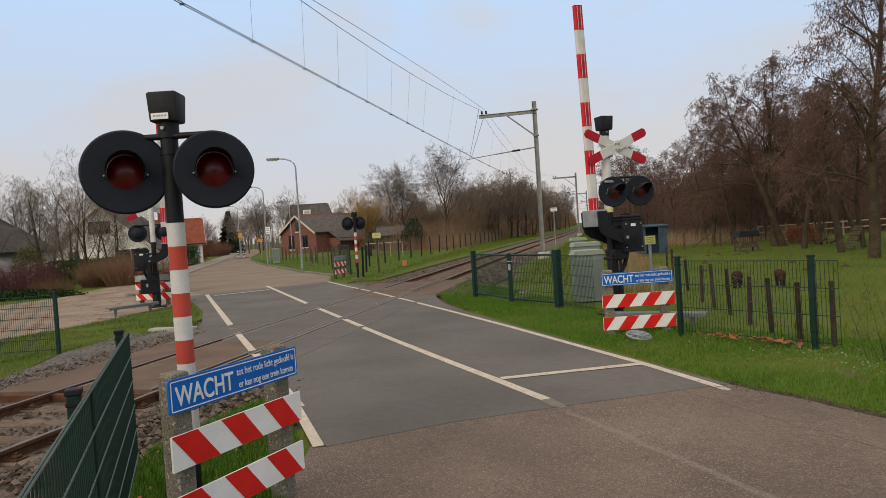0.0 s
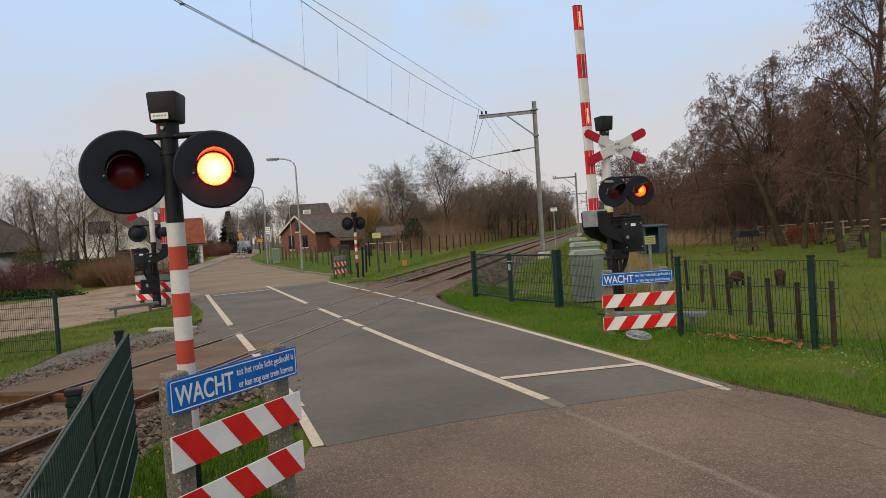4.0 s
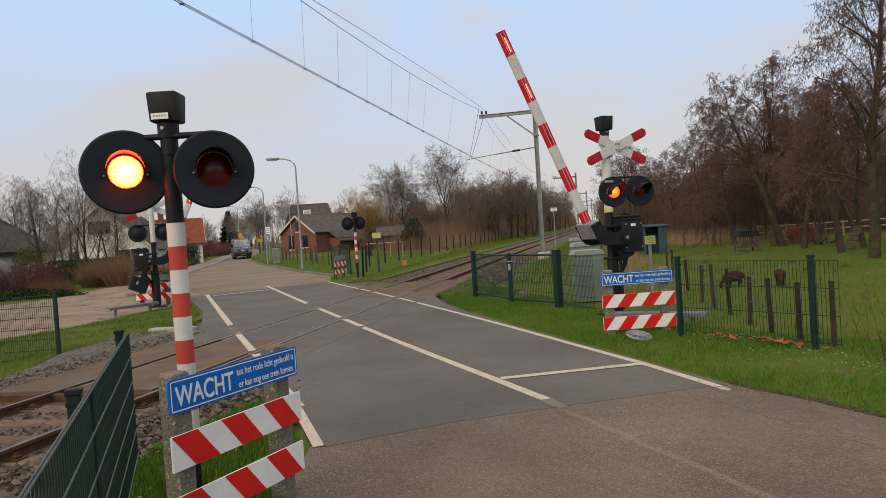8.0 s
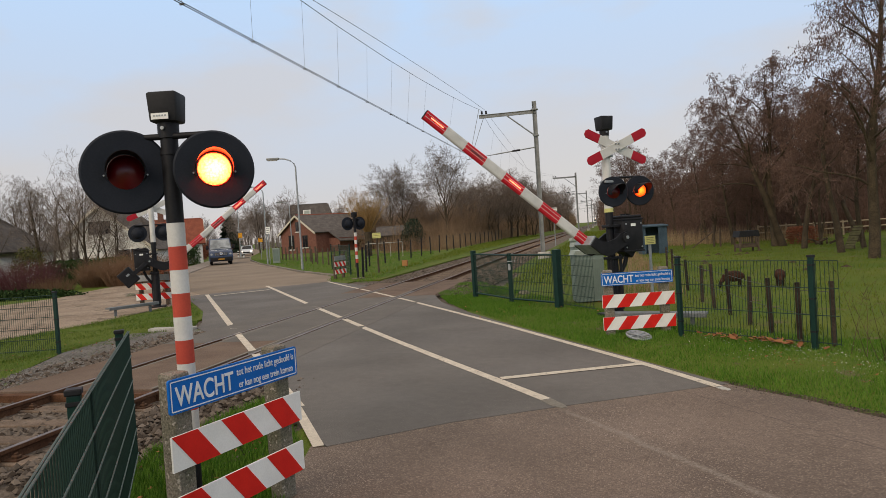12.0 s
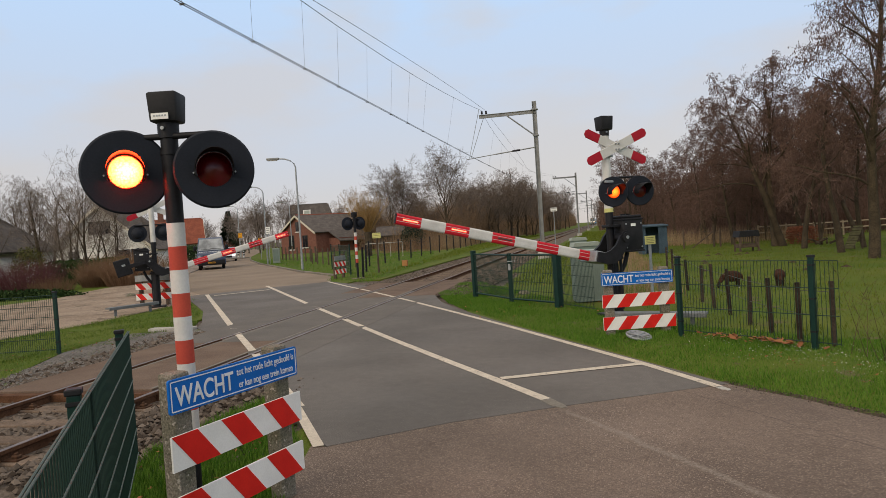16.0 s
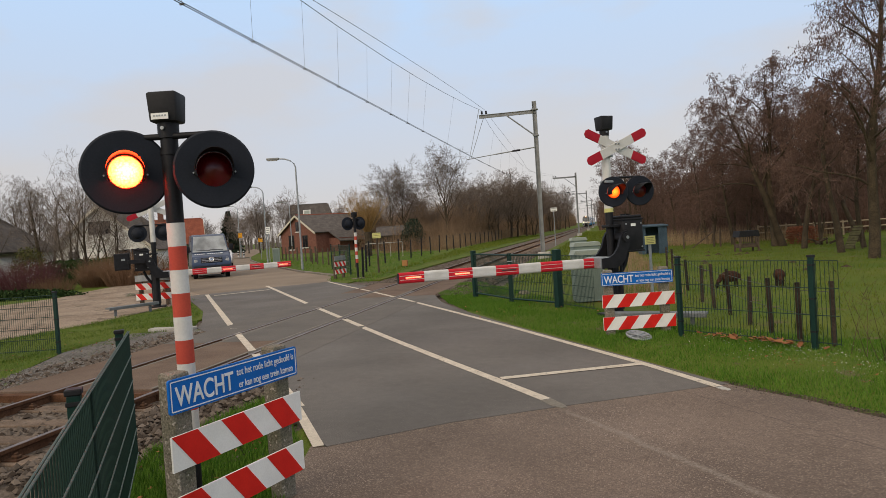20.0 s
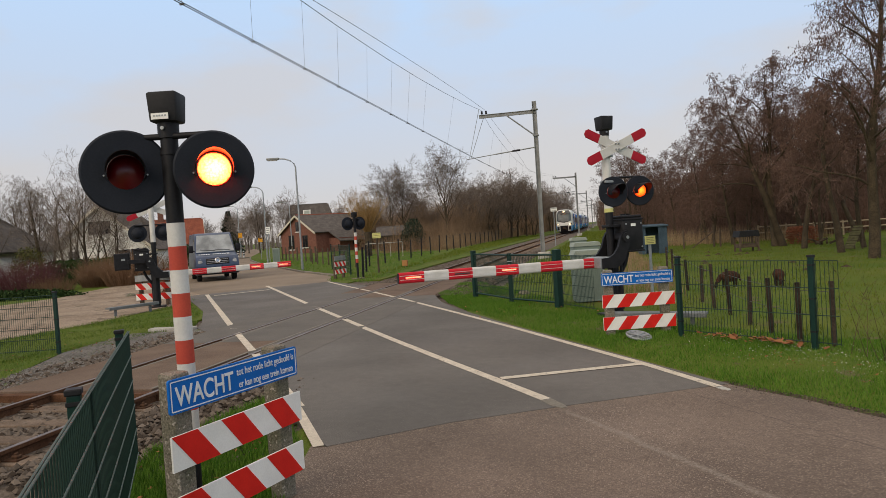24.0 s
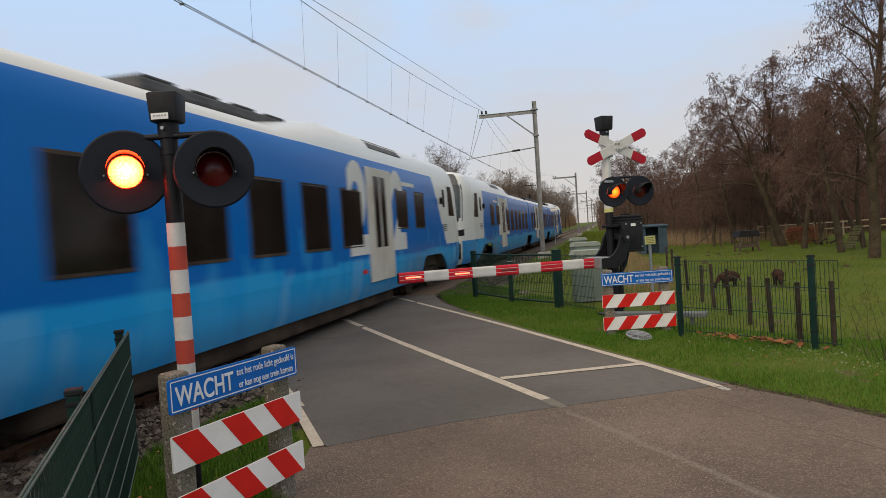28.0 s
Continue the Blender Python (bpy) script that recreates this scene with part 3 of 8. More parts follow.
# ballast bed with loose stones
for m, ln in ((pose(0, -40, 0.06), 80.0), (pose(0, 40, 0.06, 0, 0, TURN), 560.0)):
    bm = prism([(-3.4, -0.12), (-1.9, -0.17), (1.9, -0.17), (3.4, -0.12), (3.4, -0.45), (-3.4, -0.45)], ln, "XZ")
    bed = part("ballast_bed", bm, M_BALLAST)
    bed.matrix_basis = m
    tagged(bed, "grey crushed-stone bed under the railway track", "ballast", "", "structure")


for x0, x1 in ((-3.6, -2.35), (2.75, 3.6)):
    for y0, y1 in ((-38.0, 4.6), (26.2, 40.0), (40.0, 560.0)):
        sheet("track_verge", [(x0, y0), (x1, y0), (x1 + off(y1), y1), (x0 + off(y1), y1)], -0.1, -0.035, M_GRASS, "rough grass creeping over the gravel", "grass")


def stones(name, spots, label, size=(0.022, 0.05), material=None):
    verts, faces = [], []
    for x, y, z in spots:
        s = random.uniform(*size)
        k = len(verts)
        for a, b, c in ((1, 0, 0), (-1, 0, 0), (0, 1, 0), (0, -1, 0), (0, 0, 1), (0, 0, -1)):
            verts.append((x + (a + random.uniform(-0.35, 0.35)) * s, y + (b + random.uniform(-0.35, 0.35)) * s, z + (c + random.uniform(-0.3, 0.3)) * s * 0.75))
        for f in ((0, 2, 4), (2, 1, 4), (1, 3, 4), (3, 0, 4), (2, 0, 5), (1, 2, 5), (3, 1, 5), (0, 3, 5)):
            faces.append(tuple(k + i for i in f))
    return tagged(raw(name, verts, faces, material or M_STONE), label, "stones", "", "stuff")


spots = []
for _ in range(26000):
    y = random.uniform(-1.0, 7.3) if random.random() < 0.45 else 23.8 + 26 * random.random() ** 1.7
    x = random.uniform(-2.3, 3.1)
    near_sleeper = abs(((y - 24.2 if y > 20 else 7.0 - y) + 0.3) % 0.6 - 0.3) < 0.15
    if abs(abs(x) - 0.7525) < 0.09 or (near_sleeper and abs(x) < 1.25 and random.random() < 0.8):
        continue
    z = -0.12 if abs(x) < 1.9 else -0.12 + (abs(x) - 1.9) * 0.05
    spots.append((x, y, z + random.uniform(-0.02, 0.02)))
for _ in range(1300):
    spots.append((random.uniform(1.2, 2.6), random.uniform(4.5, 8.0), -0.03 + random.uniform(-0.02, 0.01)))
    spots.append((-1.72 - 0.75 * random.random() ** 1.4, random.uniform(5.0, 12.6), -0.012 + random.uniform(-0.02, 0.01)))
for _ in range(1800):
    spots.append((1.7 + 1.3 * random.random() ** 1.5, random.uniform(18.2, 25.0), -0.02 + random.uniform(-0.02, 0.01)))
stones("ballast_stones", spots, "loose grey and brown railway ballast stones")

track = thing("track_sleepers", "weathered brown sleepers under the rails", "sleepers", None, "", "structure")
bm = boxes(((2.5, 0.25, 0.16), (0, 0, -0.235), None, 0.012))
sleeper = part("sleeper", bm, M_SLEEPER, track, "", m=pose(0, 7.0, 0.065))
for sx in (-1, 1):
    part("baseplate", boxes(((0.34, 0.15, 0.016), (sx * 0.7525, 0, -0.149), None, 0.003)), M_DARKRUST, sleeper, "rusty baseplate")
    for o in (-0.105, 0.105):
        part("rail_clip", boxes(((0.07, 0.06, 0.03), (sx * 0.7525 + o, 0, -0.128), None, 0.008), ((0.028, 0.028, 0.05), (sx * 0.7525 + o, 0, -0.118), None, 0.006)), M_DARKRUST, sleeper)
for i in range(1, 150):
    y = 7.0 - 0.6 * i if i < 20 else 24.2 + 0.6 * (i - 20)
    copy_thing(sleeper, pose(off(y), y, 0.065, 0, 0, TURN if y > 40 else 0))

# crossing panels between and beside the rails
sheet("gravel_path", [(-1.69, 3.0), (-1.69, 14.0), (-2.1, 13.9), (-2.6, 12.9), (-3.65, 12.8), (-3.35, 10.6), (-2.3, 8.2), (-1.95, 6.6), (-1.9, 3.0)], -0.1, -0.012, M_GRIT, "fine grey gravel strip beside the track", "path")
spots = []
for _ in range(5200):
    y = random.uniform(4.0, 12.7)
    far = -2.0 - 0.29 * max(0.0, y - 6.6)
    spots.append((random.uniform(max(far, -3.6), -1.72), y, -0.01))
stones("gravel_stones", spots, "fine loose grey gravel beside the track", (0.006, 0.019), M_GRITSTONE)
LEFT_GRASS = [(-3.9, 3.0), (-2.0, 3.0), (-2.0, 6.6), (-2.35, 8.2), (-3.4, 10.6), (-3.7, 12.8), (-3.9, 13.3)]
sheet("track_verge", LEFT_GRASS, -0.1, -0.016, M_GRASS, "rough grass beside the gravel strip", "grass")
slab = thing("drain_slab", "pale concrete drain slab at the road edge", "slab", pose(-2.85, 13.15, 0))
part("slab", boxes(((1.05, 0.2, 0.12), (0, 0, -0.02), None, 0.012)), M_PALECON, slab)
part("grate", boxes(*[((0.045, 0.19, 0.012), (-0.48 + 0.06 * k, 0, 0.036)) for k in range(17)]), M_PALECON, slab)
crossing = thing("crossing_deck", "brown rubber panels filling the track across the road", "crossing deck", None, "", "structure")
for x0, x1, first, last in ((-1.69, -0.815, 2, 7), (-0.62, 0.62, 2, 6), (0.815, 1.69, 1, 6)):
    for i in range(9):
        y0 = 7.5 + i * 1.8
        bm = boxes(((x1 - x0 - 0.004, 1.79, 0.1), ((x0 + x1) / 2, y0 + 0.9, -0.0455), None, 0.006))
        part("deck_panel", bm, M_DECK if first <= i < last else M_PANEL, crossing)
for sx in (-1, 1):
    # Black strip added in the groove to paint its shade.
    part("groove_shade_strip", boxes(((0.1, 16.1, 0.05), (sx * 0.668, 15.6, -0.085))), M_TYRE, crossing, "black strip giving the rail groove its shade")
    part("rail_sealing", boxes(((0.026, 16.1, 0.05), (sx * 0.8015, 15.6, -0.035))), M_RUST, crossing, "brown seal beside the rail")
    part("edge_strip", boxes(((0.05, 16.1, 0.06), (sx * 0.59, 15.6, -0.0225), None, 0.004)), M_KERB, crossing, "worn pale panel edge")
bm = prism([(-1.6, -0.02), (1.6, -0.02), (1.6, -0.16), (-1.6, -0.16)], 0.12, "XZ")
bmesh.ops.translate(bm, verts=bm.verts, vec=(0, 7.37, 0))
part("deck_end", bm, M_RUST, crossing, "rusty steel end plate")

# kerb of the far verge
kerb = thing("kerb", "low grey kerb stones along the road verge", "kerb", None, "", "structure")
line = [Vector((*p, 0)) for p in FAR_R[1:7]]
for a, b in zip(line, line[1:]):
    n = max(1, int((b - a).length))
    for i in range(n):
        p, q = a.lerp(b, i / n), a.lerp(b, (i + 1) / n)
        d = q - p
        bm = boxes(((d.length - 0.015, 0.14, 0.2), (0, 0, -0.02), None, 0.015))
        part("kerb_stone", bm, M_KERB, kerb, "", m=Matrix.Translation((p + q) / 2 + Vector((d.y, -d.x, 0)).normalized() * 0.09) @ pose(0, 0, 0, 0, 0, math.degrees(math.atan2(d.y, d.x))))


# ---------------------------------------------------------------- crossing signals
PERIOD = []
t0 = 0.62
for i in range(45):
    PERIOD.append(t0)
    t0 += 0.626 if i < 10 else 0.631
FLASHERS = []          # parts that come forward while lit: part, place, lit in the second half, shift


def hood(n=20):
    bm = bmesh.new()
    rows = []
    for i in range(n + 1):
        a = radians(-25 + 230 * i / n)
        reach = 0.09 + 0.13 * max(0.0, math.sin(a)) ** 0.8
        c, s = math.cos(a), math.sin(a)
        rows.append([bm.verts.new((c * r, y, s * r)) for r, y in ((0.134, -0.01), (0.129, -0.01 - reach), (0.124, -0.01 - reach), (0.128, -0.01))])
    for a, b in zip(rows, rows[1:]):
        for k in range(4):
            bm.faces.new((a[k], b[k], b[(k + 1) % 4], a[(k + 1) % 4]))
    bm.faces.new(rows[0])
    bm.faces.new(rows[-1])
    bmesh.ops.recalc_face_normals(bm, faces=bm.faces)
    return bm


def shaped(bm, m):
    bmesh.ops.transform(bm, matrix=m, verts=bm.verts)
    return bm


def lamp(parent, x, z, second, lit=True, r=0.272, yaw=0, k=1.0, light=None, turn=0, reach=1.0):
    """A round backplate with its hooded lamp, that looks along -y."""
    m = pose(x, -0.09, z, 0, 0, yaw)
    plate = part("backplate", lathe([(0.0, 0.0), (0.11, 0.004), (r - 0.012, 0.012), (r, 0.0), (r, -0.016), (0.16, -0.03), (0.15, -0.1), (0.09, -0.15), (0.0, -0.155)], 48, "Y"), M_PLATE, parent, "matt black round backplate", True, m)
    fit = Matrix.Diagonal((k, 1, k, 1))
    part("hood", shaped(hood(), pose(0, 0, 0, 0, 0, turn) @ Matrix.Diagonal((k, reach, k, 1))), M_BLACK, plate, "black lamp hood", True)
    part("lens", shaped(lathe([(0.0, 0.052), (0.05, 0.046), (0.09, 0.03), (0.122, 0.006), (0.124, -0.004), (0.0, -0.004)], 32, "Y"), fit), M_LENS, plate, "dark red glass lens", True)
    for a in (-0.14 * k, 0.14 * k):
        part("screw", rods(((a, 0.0, -0.02), (a, -0.02, -0.02), 0.006, 0.006, 8)), M_GALV, plate)
    if lit:
        e = part("lamp_disc", shaped(lathe([(0.0, 0.058), (0.05, 0.052), (0.09, 0.036), (0.114, 0.014), (0.114, 0.0), (0.0, 0.0)], 32, "Y"), fit), light or M_LIT, plate, "glowing red lamp", True, pose(0, 0.07, 0))
        FLASHERS.append((e, (0, 0.07, 0), second, (0, -0.075, 0)))


def bell_box(parent, z, s=1.0):
    bm = bmesh.new()
    box(bm, (0.2 * s, 0.2 * s, 0.2 * s), (0, 0, z + 0.1 * s), None, 0.018)
    for v in bm.verts:
        if v.co.z < z + 0.06 * s:
            v.co.x *= 0.93
            v.co.y *= 0.85
    part("bell_box", bm, M_PLASTIC, parent, "dark grey bell housing", True)
    part("collar", rods(((0, 0, z - 0.1), (0, 0, z + 0.01), 0.062 * s + 0.008)), M_BLACK, parent, "", True)
    part("bolt", rods(((-0.01, -0.06 * s, z - 0.04), (-0.01, -0.085 * s, z - 0.04), 0.012)), M_GALV, parent)


def banded_post(parent, r, top, step, count, low=0.0):
    z = top
    for i in range(count):
        part("band", rods(((0, 0, z - step), (0, 0, z), r, r, 24)), M_WHITE if i % 2 == 0 else M_RED, parent, "white painted band" if i % 2 == 0 else "faded red painted band", True)
        z -= step
    part("foot", rods(((0, 0, low), (0, 0, z), r * 0.8, r * 0.8, 20)), M_BLACK, parent, "", True)


sig = thing("crossing_signal", "red and white banded post with two round red flashing lamps", "signal", aim(3.333, 4.115, 0.9767, 0.2148))
banded_post(sig, 0.058, 1.873, 0.155, 9, -0.1)
part("post", rods(((0, 0, 1.873), (0, 0, 2.45), 0.056, 0.056, 24)), M_BLACK, sig, "", True)
part("crossbar", rods(((-0.3, -0.03, 2.44), (0.3, -0.03, 2.44), 0.021)), M_BLACK, sig, "", True)
part("clamp", rods(((0, 0, 2.32), (0, 0, 2.35), 0.062, 0.062, 24)), M_BLACK, sig, "", True)
bell_box(sig, 2.53, 0.98)
part("nameplate", boxes(((0.11, 0.004, 0.04), (-0.01, -0.106, 2.562))), M_BOARDWHITE, sig, "small white metal plate")
part("marks", boxes(*[((0.012, 0.003, 0.01), (-0.045 + 0.018 * i, -0.109, 2.565)) for i in range(5)]), M_GALV, sig)
lamp(sig, -0.262, 2.218, False, yaw=24, k=0.92)
lamp(sig, 0.312, 2.2, True, r=0.252, yaw=20, k=0.92)


def cross(parent, z, y=-0.1, x=0.0, k=1.0):
    for s in (-1, 1):
        a = radians(23.5) * s
        turn = Matrix.Rotation(-a, 3, "Y")
        ctr = Vector((x, y - 0.02 * s, z))
        part("cross_arm", boxes(((0.74 * k, 0.02, 0.16), ctr, turn, 0.004)), M_WHITE, parent, "white cross board")
        for e in (-1, 1):
            o = [(-0.155, -0.08), (0.105, -0.08), (0.15, -0.035), (0.15, 0.035), (0.105, 0.08), (-0.155, 0.08)]
            bm = prism(o if e > 0 else [(-u, v) for u, v in o], 0.02)
            part("red_tip", bm, M_CROSSRED, parent, "red end of the cross", m=Matrix.Translation(ctr + turn @ Vector((e * (0.527 + 0.37 * (k - 1)), -0.01, 0))) @ turn.to_4x4())
    part("cross_bolt", boxes(*[((0.025, 0.02, 0.025), (x + dx, y - 0.04, z + dz)) for dx in (-0.03, 0.03) for dz in (-0.05, 0.05)]), M_GALV, parent)


# ---------------------------------------------------------------- barriers
BOOMS = []
BAND = 0.4265


def machine_arm(sy):
    """A curved black side arm from the hub down to the boom's clamp."""
    o = [(-0.13, 0.0), (-0.1, 0.08), (-0.02, 0.12), (0.06, 0.1), (0.12, 0.0), (0.17, -0.16), (0.26, -0.28), (0.36, -0.34), (0.5, -0.35), (0.5, -0.53), (0.24, -0.53), (0.12, -0.49), (0.03, -0.38), (-0.03, -0.22), (-0.09, -0.1)]
    bm = prism(o, 0.05)
    bmesh.ops.translate(bm, verts=bm.verts, vec=(0, sy, 0))
    return bm


def barrier(x, y, dx, dy, label, beats=(None, False, True), weight=False):
    t = thing("crossing_barrier", label, "barrier", aim(x, y, dx, dy), "boom barriers of the crossing")
    part("pedestal", rods(((0.12, 0, -0.05), (0.12, 0, 1.0), 0.1, 0.1, 20)), M_BLACK, t, "", True)
    part("base_plate", boxes(((0.5, 0.45, 0.06), (0.12, 0, 0.0), None, 0.01)), M_BLACK, t)
    part("machine_case", boxes(((0.42, 0.36, 0.62), (-0.22, 0.02, 1.42), None, 0.03)), M_PLASTIC, t, "black barrier drive case", True)
    for z in (1.13, 1.7):
        part("case_rim", boxes(((0.445, 0.385, 0.03), (-0.22, 0.02, z), None, 0.008)), M_BLACK, t)
    for dx, dz, sy in itertools.product((-0.16, 0.16), (-0.22, 0.2), (-1, 1)):
        part("case_bolt", rods(((-0.22 + dx, sy * 0.185 + 0.02, 1.42 + dz), (-0.22 + dx, sy * 0.2 + 0.02, 1.42 + dz), 0.014, 0.014, 6)), M_GALV, t)
    for z in (1.02, 1.6):
        part("pole_clamp", boxes(((0.26, 0.26, 0.05), (0.1, 0, z), None, 0.01)), M_BLACK, t)
    part("conduit", rods(((-0.2, 0.0, 1.1), (-0.12, 0.02, 0.9), 0.04), ((-0.12, 0.02, 0.9), (0.02, 0.04, 0.7), 0.04), ((0.02, 0.04, 0.7), (0.03, 0.06, 0.0), 0.035)), M_BLACK, t, "black cable conduit", True)
    part("case_lid", boxes(((0.4, 0.34, 0.05), (-0.22, 0.02, 1.75), None, 0.02)), M_BLACK, t)
    for kx, ky, kr in ((-0.3, -0.05, 0.04), (-0.12, 0.05, 0.05)):
        part("lid_knob", rods(((kx, ky, 1.76), (kx, ky, 1.805), kr)), M_BLACK, t, "", True)
    for y in (0.203, -0.163):
        part("case_plate", boxes(((0.1, 0.004, 0.05), (-0.22, y, 1.6))), M_BOARDWHITE, t, "small white plate")
    part("hub", rods(((0, -0.26, 1.387), (0, 0.26, 1.387), 0.075, 0.075, 20)), M_BLACK, t, "", True)
    for kx in (0.02, 0.2):
        part("cable", rods(((kx, 0.1, 0.1), (kx, 0.1, 1.08), 0.027)), M_BLACK, t, "", True)
    boom = part("boom", boxes(((0.3, 0.5, 0.2), (0.38, 0, -0.432), None, 0.012)), M_GALV, t, "galvanised boom clamp", m=pose(0, 0, 1.387, 0, -88.5, 0))
    for sy in (-0.29, 0.24):
        part("side_arm", machine_arm(sy), M_BLACK, boom, "curved black side arm")
    if weight:
        part("counterweight", boxes(((0.43, 0.3, 0.5), (-0.76, 0.0, 0.04), None, 0.03)), M_BLACK, boom, "black counterweight box")
        for sy in (-0.29, 0.27):
            part("weight_arm", boxes(((0.5, 0.05, 0.12), (-0.35, sy, 0.02), None, 0.01)), M_BLACK, boom)
        part("weight_plate", boxes(((0.1, 0.006, 0.06), (-0.72, -0.153, 0.1))), M_GALV, boom, "small grey plate")
    else:
        part("counterweight", boxes(((0.2, 0.3, 0.3), (-0.3, 0.0, -0.03), None, 0.02)), M_BLACK, boom, "black counterweight")
    for sy in (-0.3, 0.3):
        part("hub_cover", rods(((0, sy - 0.02, 0), (0, sy + 0.02, 0), 0.085, 0.085, 20)), M_PLASTIC, boom, "round hub cover", True)
        part("hub_bolt", rods(((0, sy * 1.07 - 0.02, 0), (0, sy * 1.07 + 0.02, 0), 0.03, 0.03, 6)), M_GALV, boom)
    for k, sy, dz in itertools.product((0, 1), (-1, 1), (-0.06, 0.06)):
        part("clamp_bolt", rods(((0.3 + 0.16 * k, sy * 0.25, -0.432 + dz), (0.3 + 0.16 * k, sy * 0.265, -0.432 + dz), 0.014, 0.014, 6)), M_RUST, boom)
    end = 4.154
    for i in range(9):
        a, b = end - BAND * (i + 1), end - BAND * i
        if i == 8:
            a = 0.5
        bm = bmesh.new()
        box(bm, (b - a, 0.085, 0.178), ((a + b) / 2, 0, -0.433))
        long_edges = [e for e in bm.edges if abs(e.verts[0].co.x - e.verts[1].co.x) > 0.01]
        bmesh.ops.bevel(bm, geom=long_edges, offset=0.035, segments=4, affect="EDGES", profile=0.5)
        part("band", bm, M_BOOMRED if i % 2 == 0 else M_WHITE, boom, "red reflective band" if i % 2 == 0 else "white band", True)
    for sy, dz in itertools.product((-1, 1), (-0.03, 0.035)):
        part("edge_strip", boxes(((end - 0.52, 0.004, 0.007), ((end + 0.5) / 2, sy * 0.0435, -0.433 + dz))), M_WHITE, boom, "pale edge strip")
    part("tip_cap", boxes(((0.012, 0.08, 0.16), (end + 0.005, 0, -0.433), None, 0.004)), M_PLASTIC, boom)
    for k, i in enumerate((0, 2, 4)):
        xc = end - BAND * i - 0.24
        part("lamp_strip", boxes(((0.27, 0.1, 0.024), (xc, 0, -0.43), None, 0.004)), M_DARKBAR, boom, "dark unlit boom lamp")
        for sy in (-1, 1):
            bar = part("lamp_bar", boxes(((0.262, 0.012, 0.022), (xc, sy * 0.046, -0.43), None, 0.002)), M_LITBAR, boom, "lit boom lamp")
            FLASHERS.append((bar, (0, -sy * 0.012, 0), beats[k], (0, sy * 0.012, 0)))
    BOOMS.append(boom)
    return t


barrier(6.416, 12.991, -0.8463, -0.5327, "red and white striped boom barrier with a black drive")
barrier(-7.07, 18.52, 0.8463, 0.5327, "red and white striped boom barrier across the far lane", (None, True, False), True)

mast_r = thing("cross_signal", "white post with a red and white cross and lamps", "signal", aim(6.3, 12.965, 0.8463, 0.5327))
part("post", rods(((0, 0.0, 1.9), (0, 0.0, 3.3), 0.078, 0.078, 20)), M_WHITE, mast_r, "white painted post", True)
part("post_foot", rods(((0, 0, 0.0), (0, 0, 1.85), 0.07, 0.07, 20)), M_BLACK, mast_r, "", True)
part("yellow_ring", rods(((0, 0, 1.85), (0, 0, 1.92), 0.082, 0.082, 20)), M_YELLOW, mast_r, "", True)
bell_box(mast_r, 3.33, 1.25)
cross(mast_r, 3.02, x=0.17)
part("crossbar", rods(((0.0, -0.04, 2.47), (0.66, -0.04, 2.47), 0.022)), M_BLACK, mast_r, "", True)
for z in (2.4, 2.86):
    part("clamp", boxes(((0.2, 0.2, 0.045), (0, 0, z), None, 0.01)), M_GALV, mast_r)
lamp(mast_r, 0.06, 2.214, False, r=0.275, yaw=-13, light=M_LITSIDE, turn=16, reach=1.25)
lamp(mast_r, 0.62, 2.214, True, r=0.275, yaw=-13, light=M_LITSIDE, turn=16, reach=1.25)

mast_l = thing("cross_signal", "white post with a red and white cross beside the driveway", "signal", aim(-6.94, 18.56, -0.8463, -0.5327))
part("post", rods(((0, 0.0, 1.95), (0, 0.0, 3.3), 0.075, 0.075, 20)), M_WHITE, mast_l, "white painted post", True)
part("post_foot", rods(((0, 0, 0.0), (0, 0, 1.95), 0.07, 0.07, 20)), M_BLACK, mast_l, "", True)
bell_box(mast_l, 3.33, 1.25)
cross(mast_l, 2.98, x=-0.04, k=1.3)
part("crossbar", rods(((-0.33, -0.04, 2.47), (0.5, -0.04, 2.47), 0.022)), M_BLACK, mast_l, "", True)
lamp(mast_l, -0.32, 2.24, False, False, 0.265)
lamp(mast_l, 0.42, 2.24, True, False, 0.265)

sig_c = thing("crossing_signal", "slim red and white banded signal post with two black lamp discs", "signal", aim(-3.6, 27.2, -0.629, -0.774))
banded_post(sig_c, 0.058, 1.89, 0.155, 8, -0.05)
part("post", rods(((0, 0, 1.89), (0, 0, 2.45), 0.056, 0.056, 20)), M_BLACK, sig_c, "", True)
part("crossbar", rods(((-0.3, -0.03, 2.44), (0.3, -0.03, 2.44), 0.021)), M_BLACK, sig_c, "", True)
bell_box(sig_c, 2.53, 1.0)
lamp(sig_c, -0.29, 2.27, False, False)
lamp(sig_c, 0.29, 2.27, True, False)
part("base_plate", boxes(((0.4, 0.4, 0.08), (0, 0, -0.02), None, 0.01)), M_CONCRETE, sig_c)


